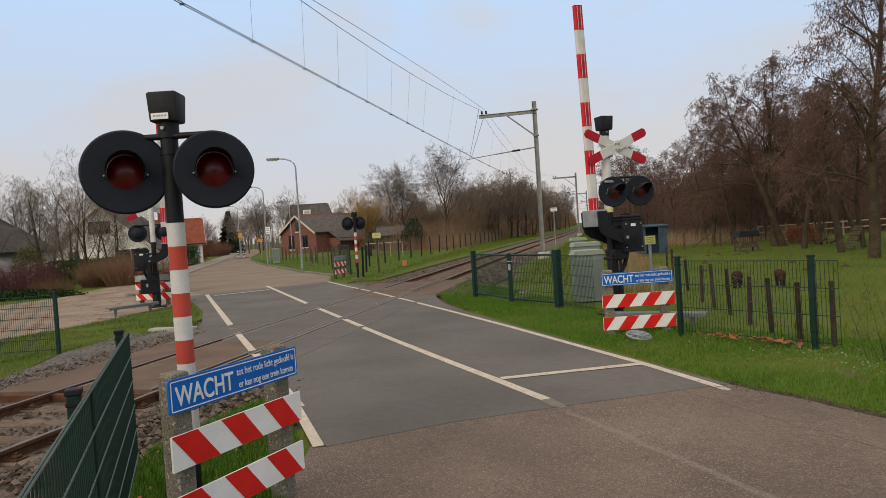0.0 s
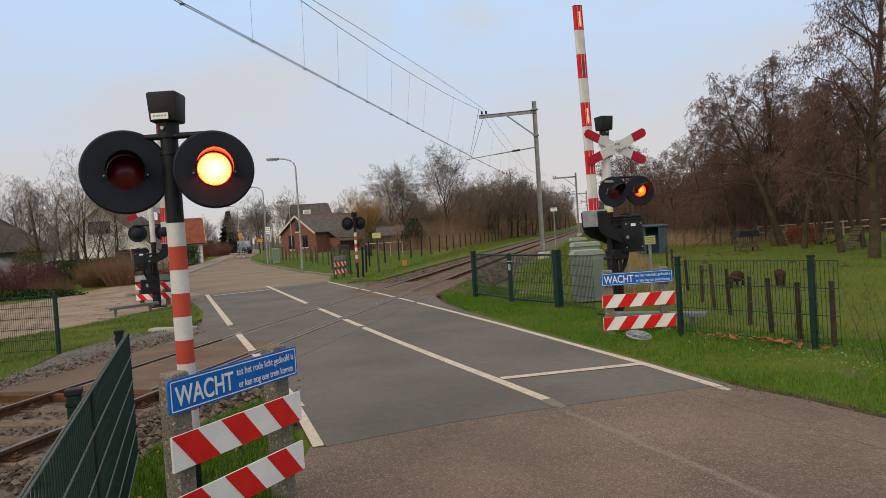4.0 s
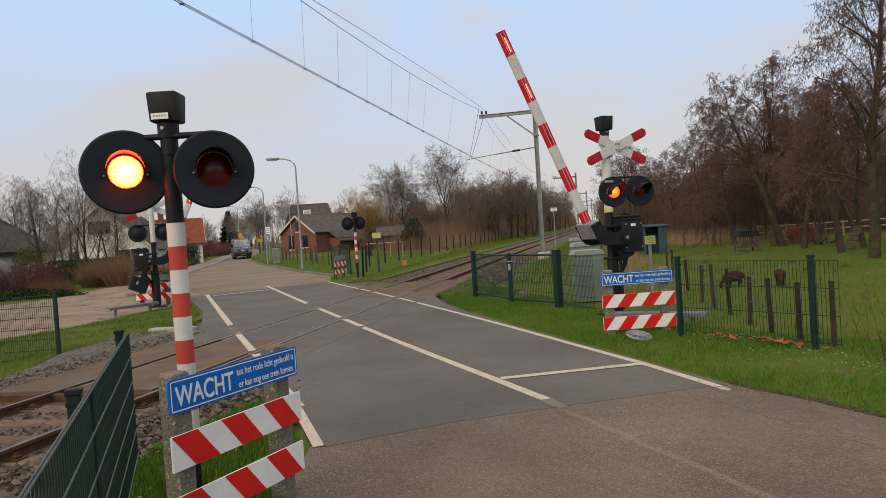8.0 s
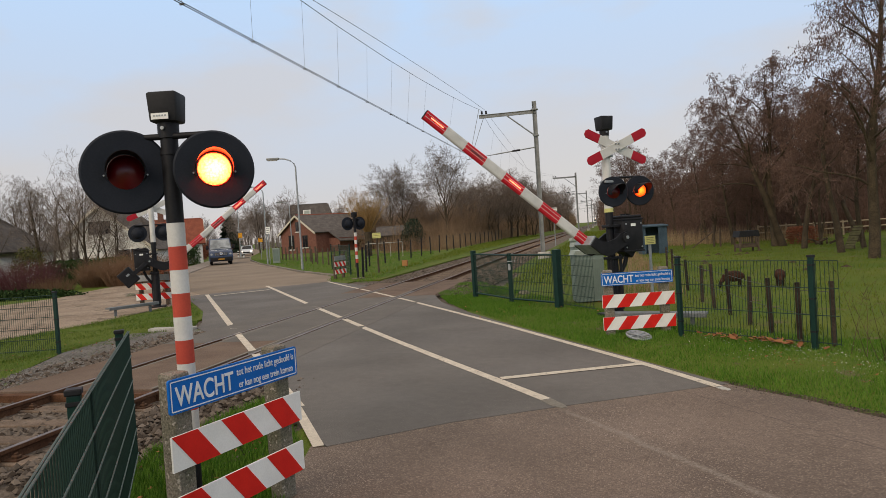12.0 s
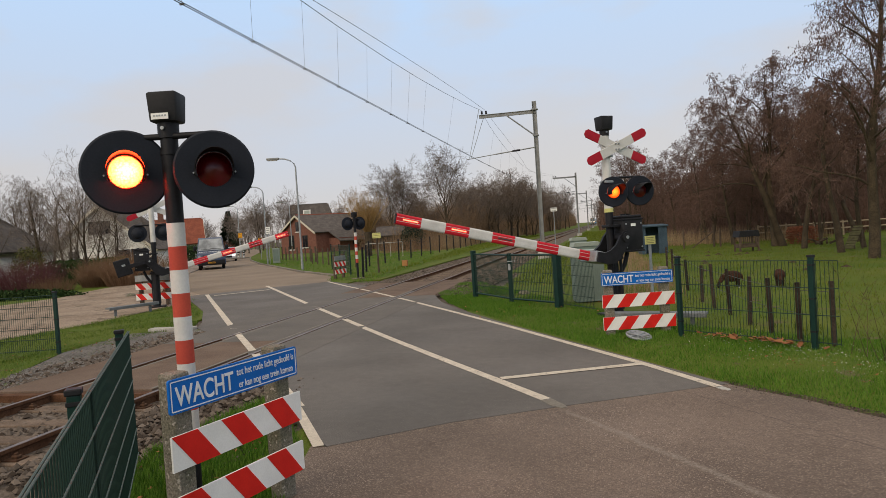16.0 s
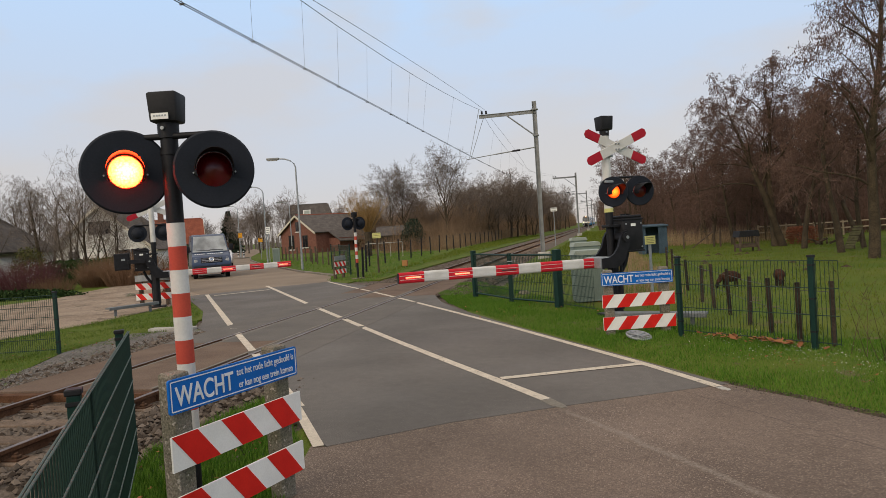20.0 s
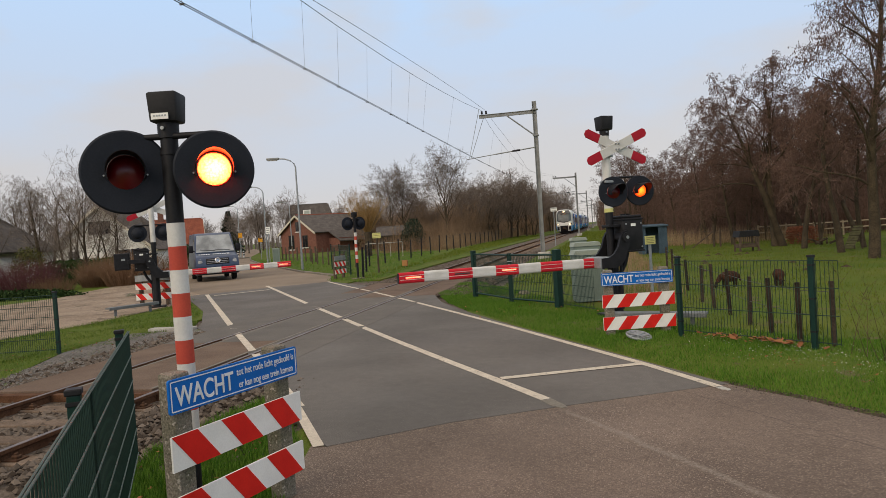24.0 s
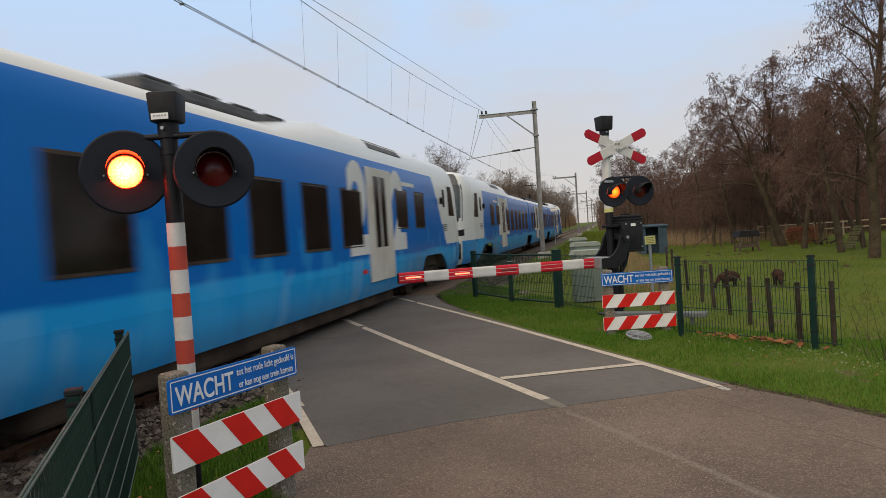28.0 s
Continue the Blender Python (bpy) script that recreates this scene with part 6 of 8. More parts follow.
# ---------------------------------------------------------------- trees and shrubs
def tree(seed, height, girth, mains, low, reach, lift, bark, twig, label, forks=(7, 6, 5), droop=0.0, stems=1, fine=0.008, top=0.9, zig=1.0, cones=0, tilt=None):
    """A leafless tree: a tapered trunk with limbs, branches and many fine twigs, hung with small cones and catkins where asked."""
    rnd = random.Random(seed)
    tv, tf, cv, cf = [], [], [], []

    def branch(start, way, length, r, level):
        segs = (8, 5, 4, 2, 1)[level]
        path, radii = [start], [r]
        p, d = start.copy(), way.normalized()
        wob = (0.07, 0.15, 0.2, 0.2, 0.15)[level] * zig
        for i in range(segs):
            up = Vector((0, 0, lift * 0.12 if level < 3 else 0.14 - droop))
            d = (d + Vector((rnd.uniform(-wob, wob), rnd.uniform(-wob, wob), rnd.uniform(-wob, wob))) + up).normalized()
            p = p + d * (length / segs)
            path.append(p.copy())
            radii.append(max(0.5 * fine, r * (1 - 0.85 * (i + 1) / segs)))
        big = level < 2
        tube(tv if big else cv, tf if big else cf, path, radii, (9, 6, 4, 3, 3)[level])
        if level == 4:
            for _ in range(cones):
                q = path[0].lerp(path[-1], rnd.uniform(0.3, 1.0))
                ln, wd, a = rnd.uniform(0.05, 0.09), rnd.uniform(0.011, 0.018), rnd.uniform(0, 3.14)
                side = Vector((math.cos(a) * wd, math.sin(a) * wd, 0))
                k = len(cv)
                cv.extend((tuple(q), tuple(q + side - Vector((0, 0, ln * 0.5))), tuple(q - Vector((0, 0, ln))), tuple(q - side - Vector((0, 0, ln * 0.5)))))
                cf.append((k, k + 1, k + 2, k + 3))
            return
        n = mains if level == 0 else forks[level - 1]
        for k in range(n):
            f = (low + (1 - low) * (k + rnd.random()) / n) if level == 0 else (0.22 + 0.78 * (k + rnd.random()) / n)
            i = min(segs - 1, int(f * segs))
            q = path[i].lerp(path[i + 1], f * segs - i)
            axis = (path[i + 1] - path[i]).normalized()
            side = axis.orthogonal().normalized()
            side = Matrix.Rotation(rnd.uniform(0, 6.283) if level else k * 2.4 + rnd.uniform(-0.5, 0.5), 3, axis) @ side
            open_ = (0.85 + 0.3 * rnd.random() - (0.45 if top > 0.7 else 0.75) * f * (level == 0)) if level < 3 else 0.8
            nd = axis * math.cos(open_) + side * math.sin(open_)
            ln = (height * reach * (1.05 - 0.62 * f * (top > 0.7)) * rnd.uniform(0.75, 1.15)) if level == 0 else length * (0.55, 0.55, 0.7)[level - 1] * (1.1 - 0.5 * f) * rnd.uniform(0.7, 1.2)
            nr = max(fine, min(radii[i] * 0.5, r * 0.23))
            branch(q, nd, ln, nr, level + 1)

    for s in range(stems):
        a = s * 2.2 + rnd.random()
        lean = Vector((*tilt[s], 1)) if tilt else Vector((0.22 * math.cos(a), 0.22 * math.sin(a), 1)) if stems > 1 else Vector((rnd.uniform(-0.06, 0.06), rnd.uniform(-0.06, 0.06), 1))
        branch(Vector((0.25 * math.cos(a), 0.25 * math.sin(a), -0.15)) if stems > 1 else Vector((0, 0, -0.15)), lean, height * top, girth, 0)
    t = thing("tree", label, "tree")
    raw("trunk", tv, tf, bark, t, "grey-brown trunk and limbs", True)
    raw("crown", cv, cf, twig, t, "crown of bare twigs")
    return t


def plant(models, spots):
    """Stands copies of the models; the models themselves take the first spots."""
    for i, (x, y, h, *slim) in enumerate(spots):
        base, tall = models[i % len(models)]
        k = h / tall
        w = k * (slim[0] if slim else 1)
        m = pose(x, y, -0.05, 0, 0, (i * 77) % 360) @ Matrix.Diagonal((w, w, k, 1))
        if i < len(models):
            base.matrix_basis = m
        else:
            copy_thing(base, m)


ALDER = "tall leafless alder with reddish-brown twigs at the field edge"
# the nearer alders, each with its own lean
for seed, x, y, tall, girth, mains, low, reach, stems, tilt in (
        (211, 14.4, 34.9, 9.3, 0.19, 13, 0.38, 0.47, 2, ((-0.46, -0.06), (-0.14, 0.05))),
        (212, 14.6, 31.9, 6.9, 0.13, 14, 0.38, 0.34, 1, ((-0.03, 0.0),)),
        (213, 16.0, 34.4, 6.6, 0.09, 10, 0.35, 0.32, 1, ((0.02, 0.03),)),
        (214, 14.8, 27.9, 7.4, 0.14, 12, 0.42, 0.34, 1, ((-0.09, 0.0),)),
        (215, 14.55, 24.2, 12.0, 0.18, 30, 0.22, 0.36, 1, ((-0.1, -0.02),)),
        (216, 18.4, 29.6, 9.0, 0.15, 13, 0.3, 0.36, 1, ((-0.05, 0.0),)),
        (217, 16.4, 30.4, 6.6, 0.11, 12, 0.3, 0.34, 1, ((-0.06, 0.02),)),
        (218, 17.8, 35.0, 7.4, 0.13, 13, 0.3, 0.38, 1, ((-0.1, 0.0),)),
        (220, 16.2, 38.0, 7.6, 0.13, 13, 0.25, 0.4, 1, ((-0.05, 0.0),)),
        (221, 13.2, 39.5, 6.4, 0.11, 13, 0.25, 0.42, 1, ((0.04, 0.0),))):
    near_alder = tree(seed, tall, girth, mains, low, reach, 0.12, M_BARK, M_TWIGR, ALDER, (9, 7, 5), 0.42, stems, 0.007, 0.8, 1.8, 2, tilt)
    near_alder.matrix_basis = pose(x, y, -0.05)
alders = [(tree(11, 12, 0.17, 13, 0.22, 0.40, 0.25, M_BARK, M_TWIGR, ALDER, (9, 7, 6), 0.34, 1, 0.011, 0.75, 1.5), 12), (tree(12, 12, 0.14, 13, 0.26, 0.38, 0.4, M_BARK, M_TWIGR, ALDER, (9, 7, 6), 0.3, 1, 0.011, 0.8, 1.4), 12), (tree(15, 12, 0.13, 8, 0.2, 0.38, 0.4, M_BARK, M_TWIGR, ALDER, (9, 7, 6), 0.26, 2, 0.011, 0.75, 1.4), 12)]
plant(alders, [(8.9, 56.8, 9.4), (22.7, 58.2, 12.0), (12.5, 42.6, 7.4), (25.4, 50.4, 10.9), (20.4, 62.9, 8.8), (10.0, 55.2, 8.2), (24.4, 56.7, 10.9), (14.1, 44.1, 6.9), (25.9, 52.0, 10.4), (20.8, 54.8, 8.6), (13.9, 58.7, 9.1), (28.0, 63.8, 11.6), (18.3, 63.4, 10.0), (9.7, 61.6, 9.4), (22.9, 58.7, 11.1), (13.6, 51.3, 7.8), (29.2, 59.1, 12.0), (22.7, 65.5, 8.5), (10.7, 57.1, 8.1), (29.1, 67.7, 13.0), (16.5, 59.3, 7.9), (9.6, 66.2, 9.5), (24.8, 64.3, 13.0), (13.8, 60.6, 10.0), (25.1, 51.7, 10.1), (16.0, 44.1, 7.9), (12.7, 100.2, 12.5), (42.8, 119.6, 18.5), (18.2, 81.3, 11.1), (32.9, 70.9, 14.6), (29.8, 98.6, 15.0), (17.1, 108.5, 12.9), (44.9, 116.0, 21.1), (25.1, 93.2, 12.1), (11.2, 92.0, 11.4), (32.8, 94.2, 15.3), (16.6, 77.4, 9.5), (42.1, 96.9, 20.3), (26.9, 88.4, 13.7), (14.8, 95.6, 15.1), (38.3, 101.3, 17.4), (21.7, 84.2, 10.5), (33.3, 70.5, 13.8), (36.2, 117.4, 16.1), (17.0, 94.9, 13.8), (35.6, 85.2, 15.9), (9.4, 112.0, 13.0), (10.2, 128.0, 13.7), (9.6, 145.0, 13.0), (12.2, 43.9, 8.4), (14.4, 42.4, 9.0), (15.6, 42.9, 8.6), (17.0, 41.8, 9.2), (18.4, 42.6, 9.0), (13.3, 46.5, 8.6), (16.2, 47.0, 9.4), (19.0, 47.5, 9.6), (11.0, 46.0, 7.6), (9.0, 74.0, 8.2), (11.0, 78.0, 8.8), (12.6, 71.0, 8.0), (13.4, 82.0, 9.2), (15.2, 73.0, 8.2), (16.8, 69.0, 8.0), (18.6, 75.0, 8.8), (20.2, 70.0, 8.6), (21.8, 78.0, 9.8), (23.5, 72.0, 9.8), (14.6, 66.0, 7.6), (11.8, 64.0, 7.2), (17.6, 55.0, 7.4), (19.4, 58.0, 8.0), (15.4, 54.0, 7.2)])
ROUND = "leafless tree with a rounded crown behind the fence"
rounds = [(tree(21, 11, 0.22, 13, 0.32, 0.52, 0.85, M_BARK, M_TWIG, ROUND, (9, 8, 7), -0.05, 1, 0.011, 0.5, 0.8), 11), (tree(22, 11, 0.16, 9, 0.3, 0.5, 0.85, M_BARK, M_TWIG, ROUND, (9, 8, 7), -0.05, 2, 0.011, 0.5, 0.8), 11)]
for seed, x, y, tall, mains in ((23, -10.6, 78.4, 10.6, 20), (24, -18.1, 80.7, 9.6, 16), (25, -16.5, 81.0, 9.8, 16)):
    lime = tree(seed, tall, 0.2, mains, 0.38, 0.42, 0.6, M_BARK, M_TWIG, "leafless lime tree with a fan-shaped rounded crown", (9, 7, 6), -0.02, 1, 0.0095, 0.62, 0.55)
    lime.matrix_basis = pose(x, y, -0.05)
plant(rounds, [(-17.7, 92.0, 8.0), (-11.8, 98.5, 8.2), (-8.4, 119.0, 12.6), (-11.0, 109.0, 10.5), (-22.1, 86.0, 8.2), (-14.5, 88.0, 6.6), (-5.6, 150.0, 12.5), (-9.0, 140.0, 12.0), (-13.5, 125.0, 11.5), (-4.6, 176.0, 11.0), (-8.0, 165.0, 12.0), (-20.0, 105.0, 10.0), (8.8, 150.0, 10.0), (10.5, 180.0, 11.0), (-5.0, 210.0, 11.0), (-26.0, 100.0, 9.0), (-13.4, 86.0, 6.0), (-10.7, 93.6, 9.0), (-13.2, 118.6, 11.0), (-12.9, 134.0, 12.0), (-12.1, 149.6, 12.0), (-10.5, 170.0, 12.0), (-8.6, 191.0, 11.0), (-6.8, 222.0, 11.0), (-6.0, 254.0, 11.0), (8.5, 205.0, 11.0)] + [(-8.7, 99.0, 12.2), (-6.8, 107.3, 13.4), (-5.0, 114.7, 12.6), (-10.9, 94.6, 11.2), (-15.4, 95.0, 7.2), (-18.0, 94.5, 6.6), (-24.0, 96.0, 6.8), (-8.2, 103.6, 13.0), (-6.0, 111.0, 12.6), (-4.6, 125.0, 12.0), (-4.6, 172.0, 15.0), (-3.6, 192.8, 15.6), (-2.8, 218.0, 15.0), (-5.4, 150.0, 14.0), (-2.4, 242.0, 13.6)])
FAR = "distant bare tree in the village"
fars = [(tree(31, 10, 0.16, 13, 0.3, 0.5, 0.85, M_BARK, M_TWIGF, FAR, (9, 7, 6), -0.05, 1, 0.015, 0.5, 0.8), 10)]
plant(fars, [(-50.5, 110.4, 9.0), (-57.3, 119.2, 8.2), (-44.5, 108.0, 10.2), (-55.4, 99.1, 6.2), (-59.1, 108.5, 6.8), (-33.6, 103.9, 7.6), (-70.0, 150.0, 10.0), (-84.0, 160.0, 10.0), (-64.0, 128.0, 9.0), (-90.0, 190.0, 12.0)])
GARDEN = "bare garden tree with slender upright branches"
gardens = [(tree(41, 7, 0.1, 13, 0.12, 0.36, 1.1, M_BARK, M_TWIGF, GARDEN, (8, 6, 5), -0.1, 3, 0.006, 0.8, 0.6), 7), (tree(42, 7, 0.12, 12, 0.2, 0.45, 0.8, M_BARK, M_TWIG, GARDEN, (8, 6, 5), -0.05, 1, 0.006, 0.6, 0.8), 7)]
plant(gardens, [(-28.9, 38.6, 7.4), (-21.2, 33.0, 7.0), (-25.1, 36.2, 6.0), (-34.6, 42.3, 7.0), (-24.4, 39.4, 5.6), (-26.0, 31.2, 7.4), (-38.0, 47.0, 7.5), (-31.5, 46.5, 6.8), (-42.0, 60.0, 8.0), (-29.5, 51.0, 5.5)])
tan_tree = tree(43, 8.5, 0.16, 11, 0.35, 0.5, 0.7, M_BARK, M_WILLOW, "bare tan-twigged tree behind the farmhouse roof", (8, 7, 5), 0, 1, 0.012, 0.5, 0.8)
tan_tree.matrix_basis = pose(-27.6, 96.0, -0.05)


def pollard(x, y, h, trunk, seed):
    """A pollarded willow: a short thick trunk with a knobbly head and a fan of long straight shoots."""
    rnd = random.Random(seed)
    t = thing("willow", "pollarded willow with a fan of ochre shoots beside the farmhouse", "tree", pose(x, y, 0))
    v, f = [], []
    tube(v, f, [Vector((0, 0, -0.1)), Vector((0.03, 0, 0.5)), Vector((0, 0.02, trunk)), Vector((0, 0, trunk + 0.35))], [0.3, 0.24, 0.3, 0.12], 10)
    raw("trunk", v, f, M_BARK, t, "short thick trunk", True)
    v, f = [], []
    for _ in range(170):
        a, r = rnd.uniform(0, 6.283), math.sqrt(rnd.random())
        d = Vector((math.cos(a) * r * 0.8, math.sin(a) * r * 0.8, 1)).normalized()
        p = Vector((math.cos(a) * r * 0.25, math.sin(a) * r * 0.25, trunk + 0.1))
        ln = (h - trunk) * rnd.uniform(0.5, 1.1)
        m = p + d * ln * 0.5
        e = p + d * ln + Vector((rnd.uniform(-0.2, 0.2), rnd.uniform(-0.2, 0.2), 0.1))
        tube(v, f, [p, m, e], [0.018, 0.011, 0], 3)
        for _ in range(7):
            q = p.lerp(e, rnd.uniform(0.35, 0.95))
            tube(v, f, [q, q + d * 0.5 + Vector((rnd.uniform(-0.5, 0.5), rnd.uniform(-0.5, 0.5), rnd.uniform(0, 0.3)))], [0.008, 0], 3)
    raw("crown", v, f, M_WILLOW, t, "fan of ochre shoots")


pollard(-13.1, 57.2, 5.4, 2.0, 51)


def shrub(x, y, rx, ry, h, n, material, label, seed, name="shrub", category="shrub", spread=0.5):
    rnd = random.Random(seed)
    v, f = [], []
    for _ in range(n):
        a, r = rnd.uniform(0, 6.283), math.sqrt(rnd.random())
        p = Vector((rx * r * math.cos(a) * 0.75, ry * r * math.sin(a) * 0.75, -0.06))
        out = Vector((math.cos(a) * r * spread, math.sin(a) * r * spread, 1)).normalized()
        ln = h * rnd.uniform(0.5, 1.08) * (1 - 0.3 * r * r)
        mid = p + out * ln * 0.55 + Vector((rnd.uniform(-0.08, 0.08), rnd.uniform(-0.08, 0.08), 0)) * h
        end = p + out * ln + Vector((rnd.uniform(-0.2, 0.2), rnd.uniform(-0.2, 0.2), rnd.uniform(-0.12, 0.05))) * h
        tube(v, f, [p, mid, end], [0.011, 0.007, 0], 3)
        for k in range(3):
            q = mid.lerp(end, rnd.uniform(0.0, 0.8))
            tube(v, f, [q, q + Vector((rnd.uniform(-0.16, 0.16), rnd.uniform(-0.16, 0.16), rnd.uniform(0.02, 0.16))) * h], [0.005, 0], 3)
    ob = raw(name, v, f, material)
    ob.matrix_basis = pose(x, y, 0)
    return tagged(ob, label, category)


def foliage(x, y, sx, sy, h, n, material, label, seed, name="hedge", category="hedge", leaf=0.07, turn=0.0, dome=0.0, z0=0.0):
    """A dense clipped or loose mass of small leaves around a hidden core."""
    rnd = random.Random(seed)
    v, f = [], []
    for _ in range(n):
        while True:
            p = Vector((rnd.uniform(-1, 1), rnd.uniform(-1, 1), rnd.uniform(0, 1)))
            m = max(abs(p.x), abs(p.y), p.z)
            if dome:
                q = math.sqrt(p.x ** 2 + p.y ** 2 + (p.z * 0.95) ** 2)
                if q > 1 or q < 0.55:
                    continue
                break
            if m > 0.72:
                break
        c = Vector((p.x * sx, p.y * sy, z0 + p.z * h + rnd.uniform(-0.04, 0.04)))
        k = len(v)
        a = Vector((rnd.gauss(0, 1), rnd.gauss(0, 1), rnd.gauss(0, 1))).normalized() * leaf
        b = a.orthogonal().normalized() * leaf * 0.5
        v += [tuple(c - a), tuple(c + b), tuple(c + a), tuple(c - b)]
        f.append((k, k + 1, k + 2, k + 3))
    ob = raw(name, v, f, material)
    ob.matrix_basis = pose(x, y, -0.05, 0, 0, turn)
    return tagged(ob, label, category)


shrub(-19.7, 32.2, 1.4, 1.2, 1.9, 700, M_TAN, "tan leafless shrub beside the driveway", 61)
shrub(-18.0, 31.8, 1.2, 1.1, 2.0, 600, M_TAN, "tan leafless shrub beside the driveway", 62)
shrub(-22.0, 29.6, 1.8, 1.5, 2.1, 600, M_CRIMSON, "dark red dogwood shrub in the garden", 63)
shrub(-24.6, 29.0, 1.8, 1.5, 1.8, 500, M_CRIMSON, "dark red dogwood shrub in the garden", 64)
shrub(-20.6, 29.6, 1.4, 1.2, 1.0, 400, M_TAN, "low brown garden shrub", 65)
shrub(-27.0, 27.0, 2.5, 1.6, 1.6, 500, M_TAN, "brown garden shrub behind the hedge", 66)
shrub(-18.5, 34.0, 1.6, 1.4, 2.2, 500, M_TAN, "tall brown shrub before the white house", 67)
foliage(-25.5, 33.6, 1.3, 0.9, 2.4, 2600, M_LEAFY, "loose yellow-green evergreen bush in the garden", 70, "evergreen_bush", "bush", 0.06, dome=1)
foliage(-23.2, 35.6, 2.2, 0.6, 1.5, 4200, M_HEDGE, "dark evergreen hedge in the garden", 71, turn=13)
foliage(-25.5, 37.6, 1.0, 0.5, 0.95, 2200, M_HEDGE, "low clipped green hedge", 72, turn=13)
foliage(-19.4, 24.6, 4.2, 0.8, 0.45, 4200, M_HEDGE, "low green ground cover along the driveway", 73, "ground_cover", "plants", turn=200, dome=1)
foliage(-12.8, 71.5, 1.5, 1.5, 3.3, 2600, M_FIR, "dark evergreen bush behind the fence", 74, "evergreen_bush", "bush", 0.1, dome=1)
foliage(-47.5, 86.0, 1.0, 2.2, 2.0, 5000, M_RUSSET, "russet beech hedge by the road", 75, leaf=0.09, turn=20)
foliage(-34.4, 63.6, 0.7, 2.2, 2.0, 2200, M_HEDGE, "clipped green hedge by the road", 76, leaf=0.08, turn=20)
foliage(15.75, 36.4, 0.6, 0.4, 0.85, 1800, M_RUSSET, "russet beech hedge beside the field", 77, leaf=0.05, turn=10)
foliage(-10.1, 24.2, 0.32, 0.7, 1.0, 1800, M_RUSSET, "russet hedge behind the far barrier", 78, leaf=0.05, turn=20)
foliage(-62.5, 113.0, 6.5, 1.2, 2.8, 7500, M_RUSSET, "reddish hedge along the village road", 79, leaf=0.12, turn=116)
foliage(-56.5, 96.0, 3.0, 1.5, 3.2, 3000, M_HEDGE, "dark hedge in the village", 80, leaf=0.14, turn=116)


def fir(x, y, h):
    rnd = random.Random(5)
    t = thing("fir_tree", "dark green pointed fir tree", "tree", pose(x, y, 0))
    part("trunk", rods(((0, 0, -0.1), (0, 0, h), 0.2, 0.03, 8)), M_BARK, t)
    v, f = [], []
    for i in range(16000):
        z = h * (0.06 + 0.94 * rnd.random() ** 1.2)
        r = 0.36 * (h - z) * (0.84 + 0.16 * math.sin(z * 7)) * rnd.uniform(0.5, 1.05) + 0.05
        a = rnd.uniform(0, 6.283)
        c = Vector((r * math.cos(a), r * math.sin(a), z - 0.25 * r))
        d = Vector((math.cos(a), math.sin(a), rnd.uniform(-0.6, 0.1))) * 0.05 * h
        b = d.orthogonal().normalized() * 0.012 * h
        k = len(v)
        v += [tuple(c - b), tuple(c + b), tuple(c + d)]
        f.append((k, k + 1, k + 2))
    raw("crown", v, f, M_FIR, t, "dark needles")


shrub(-57.4, 109.0, 2.0, 2.0, 3.0, 900, M_ROSE, "tall reddish shrub by the village road", 68)
shrub(-61.0, 112.0, 1.8, 1.8, 3.4, 800, M_ROSE, "tall reddish shrub by the village road", 69)
fir(-71.0, 136.8, 9.1)
fir(-38.0, 63.0, 4.2)


def sticks(name, spots, hmin, hmax, material, label, seed, r=0.02, lean=0.25, twigs=3):
    rnd = random.Random(seed)
    v, f = [], []
    for x, y in spots:
        h = rnd.uniform(hmin, hmax)
        p = Vector((x, y, -0.08))
        e = p + Vector((rnd.uniform(-lean, lean) * h, rnd.uniform(-lean, lean) * h, h))
        tube(v, f, [p, e], [r, 0], 3)
        for _ in range(twigs):
            q = p.lerp(e, rnd.uniform(0.25, 0.95))
            tube(v, f, [q, q + Vector((rnd.uniform(-0.3, 0.3), rnd.uniform(-0.3, 0.3), rnd.uniform(0.05, 0.35))) * h * 0.7], [r * 0.45, 0], 3)
    return tagged(raw(name, v, f, material), label, "undergrowth", "", "stuff")


rnd = random.Random(91)
sticks("undergrowth", [(rnd.uniform(11.5 + (0.03 * (y - 46)), 34), y) for y in [46 + 60 * rnd.random() ** 1.3 for _ in range(8500)]], 0.8, 5.2, M_TWIGR, "dense reddish-brown undergrowth of the wood", 92, 0.02, 0.4, 10)
sticks("undergrowth", [(rnd.uniform(-26 if y > 104 else -15.5, -8.6 - 0.02 * (y - 70)), y) for y in [70 + 90 * rnd.random() for _ in range(6500)]], 0.6, 3.3, M_SCRUB, "brown undergrowth below the bare trees", 93, 0.035, 0.25, 4)
sticks("undergrowth", [(-5.4 - 18 * rnd.random() ** 1.6, y) for y in [130 + 330 * rnd.random() for _ in range(5500)]], 2.0, 8.0, M_SCRUB, "brown scrub and young trees far along the railway", 191, 0.08, 0.2, 6)
sticks("undergrowth", [(rnd.uniform(5.6, 26) + off(y), y) for y in [125 + 220 * rnd.random() for _ in range(4500)]], 1.5, 7.5, M_TWIGR, "reddish scrub and young trees far along the railway", 192, 0.08, 0.2, 6)
sticks("undergrowth", [(-8.0 - 7 * rnd.random(), y) for y in [62 + 70 * rnd.random() for _ in range(2600)]], 0.5, 1.9, M_TAN, "tan bramble scrub behind the railway fence", 193, 0.016, 0.35, 4)
sticks("undergrowth", [(rnd.uniform(-24, -8.8), y) for y in [84 + 26 * rnd.random() for _ in range(3000)]], 2.5, 6.0, M_SCRUB, "tall brown thicket behind the lime trees", 194, 0.03, 0.3, 8)
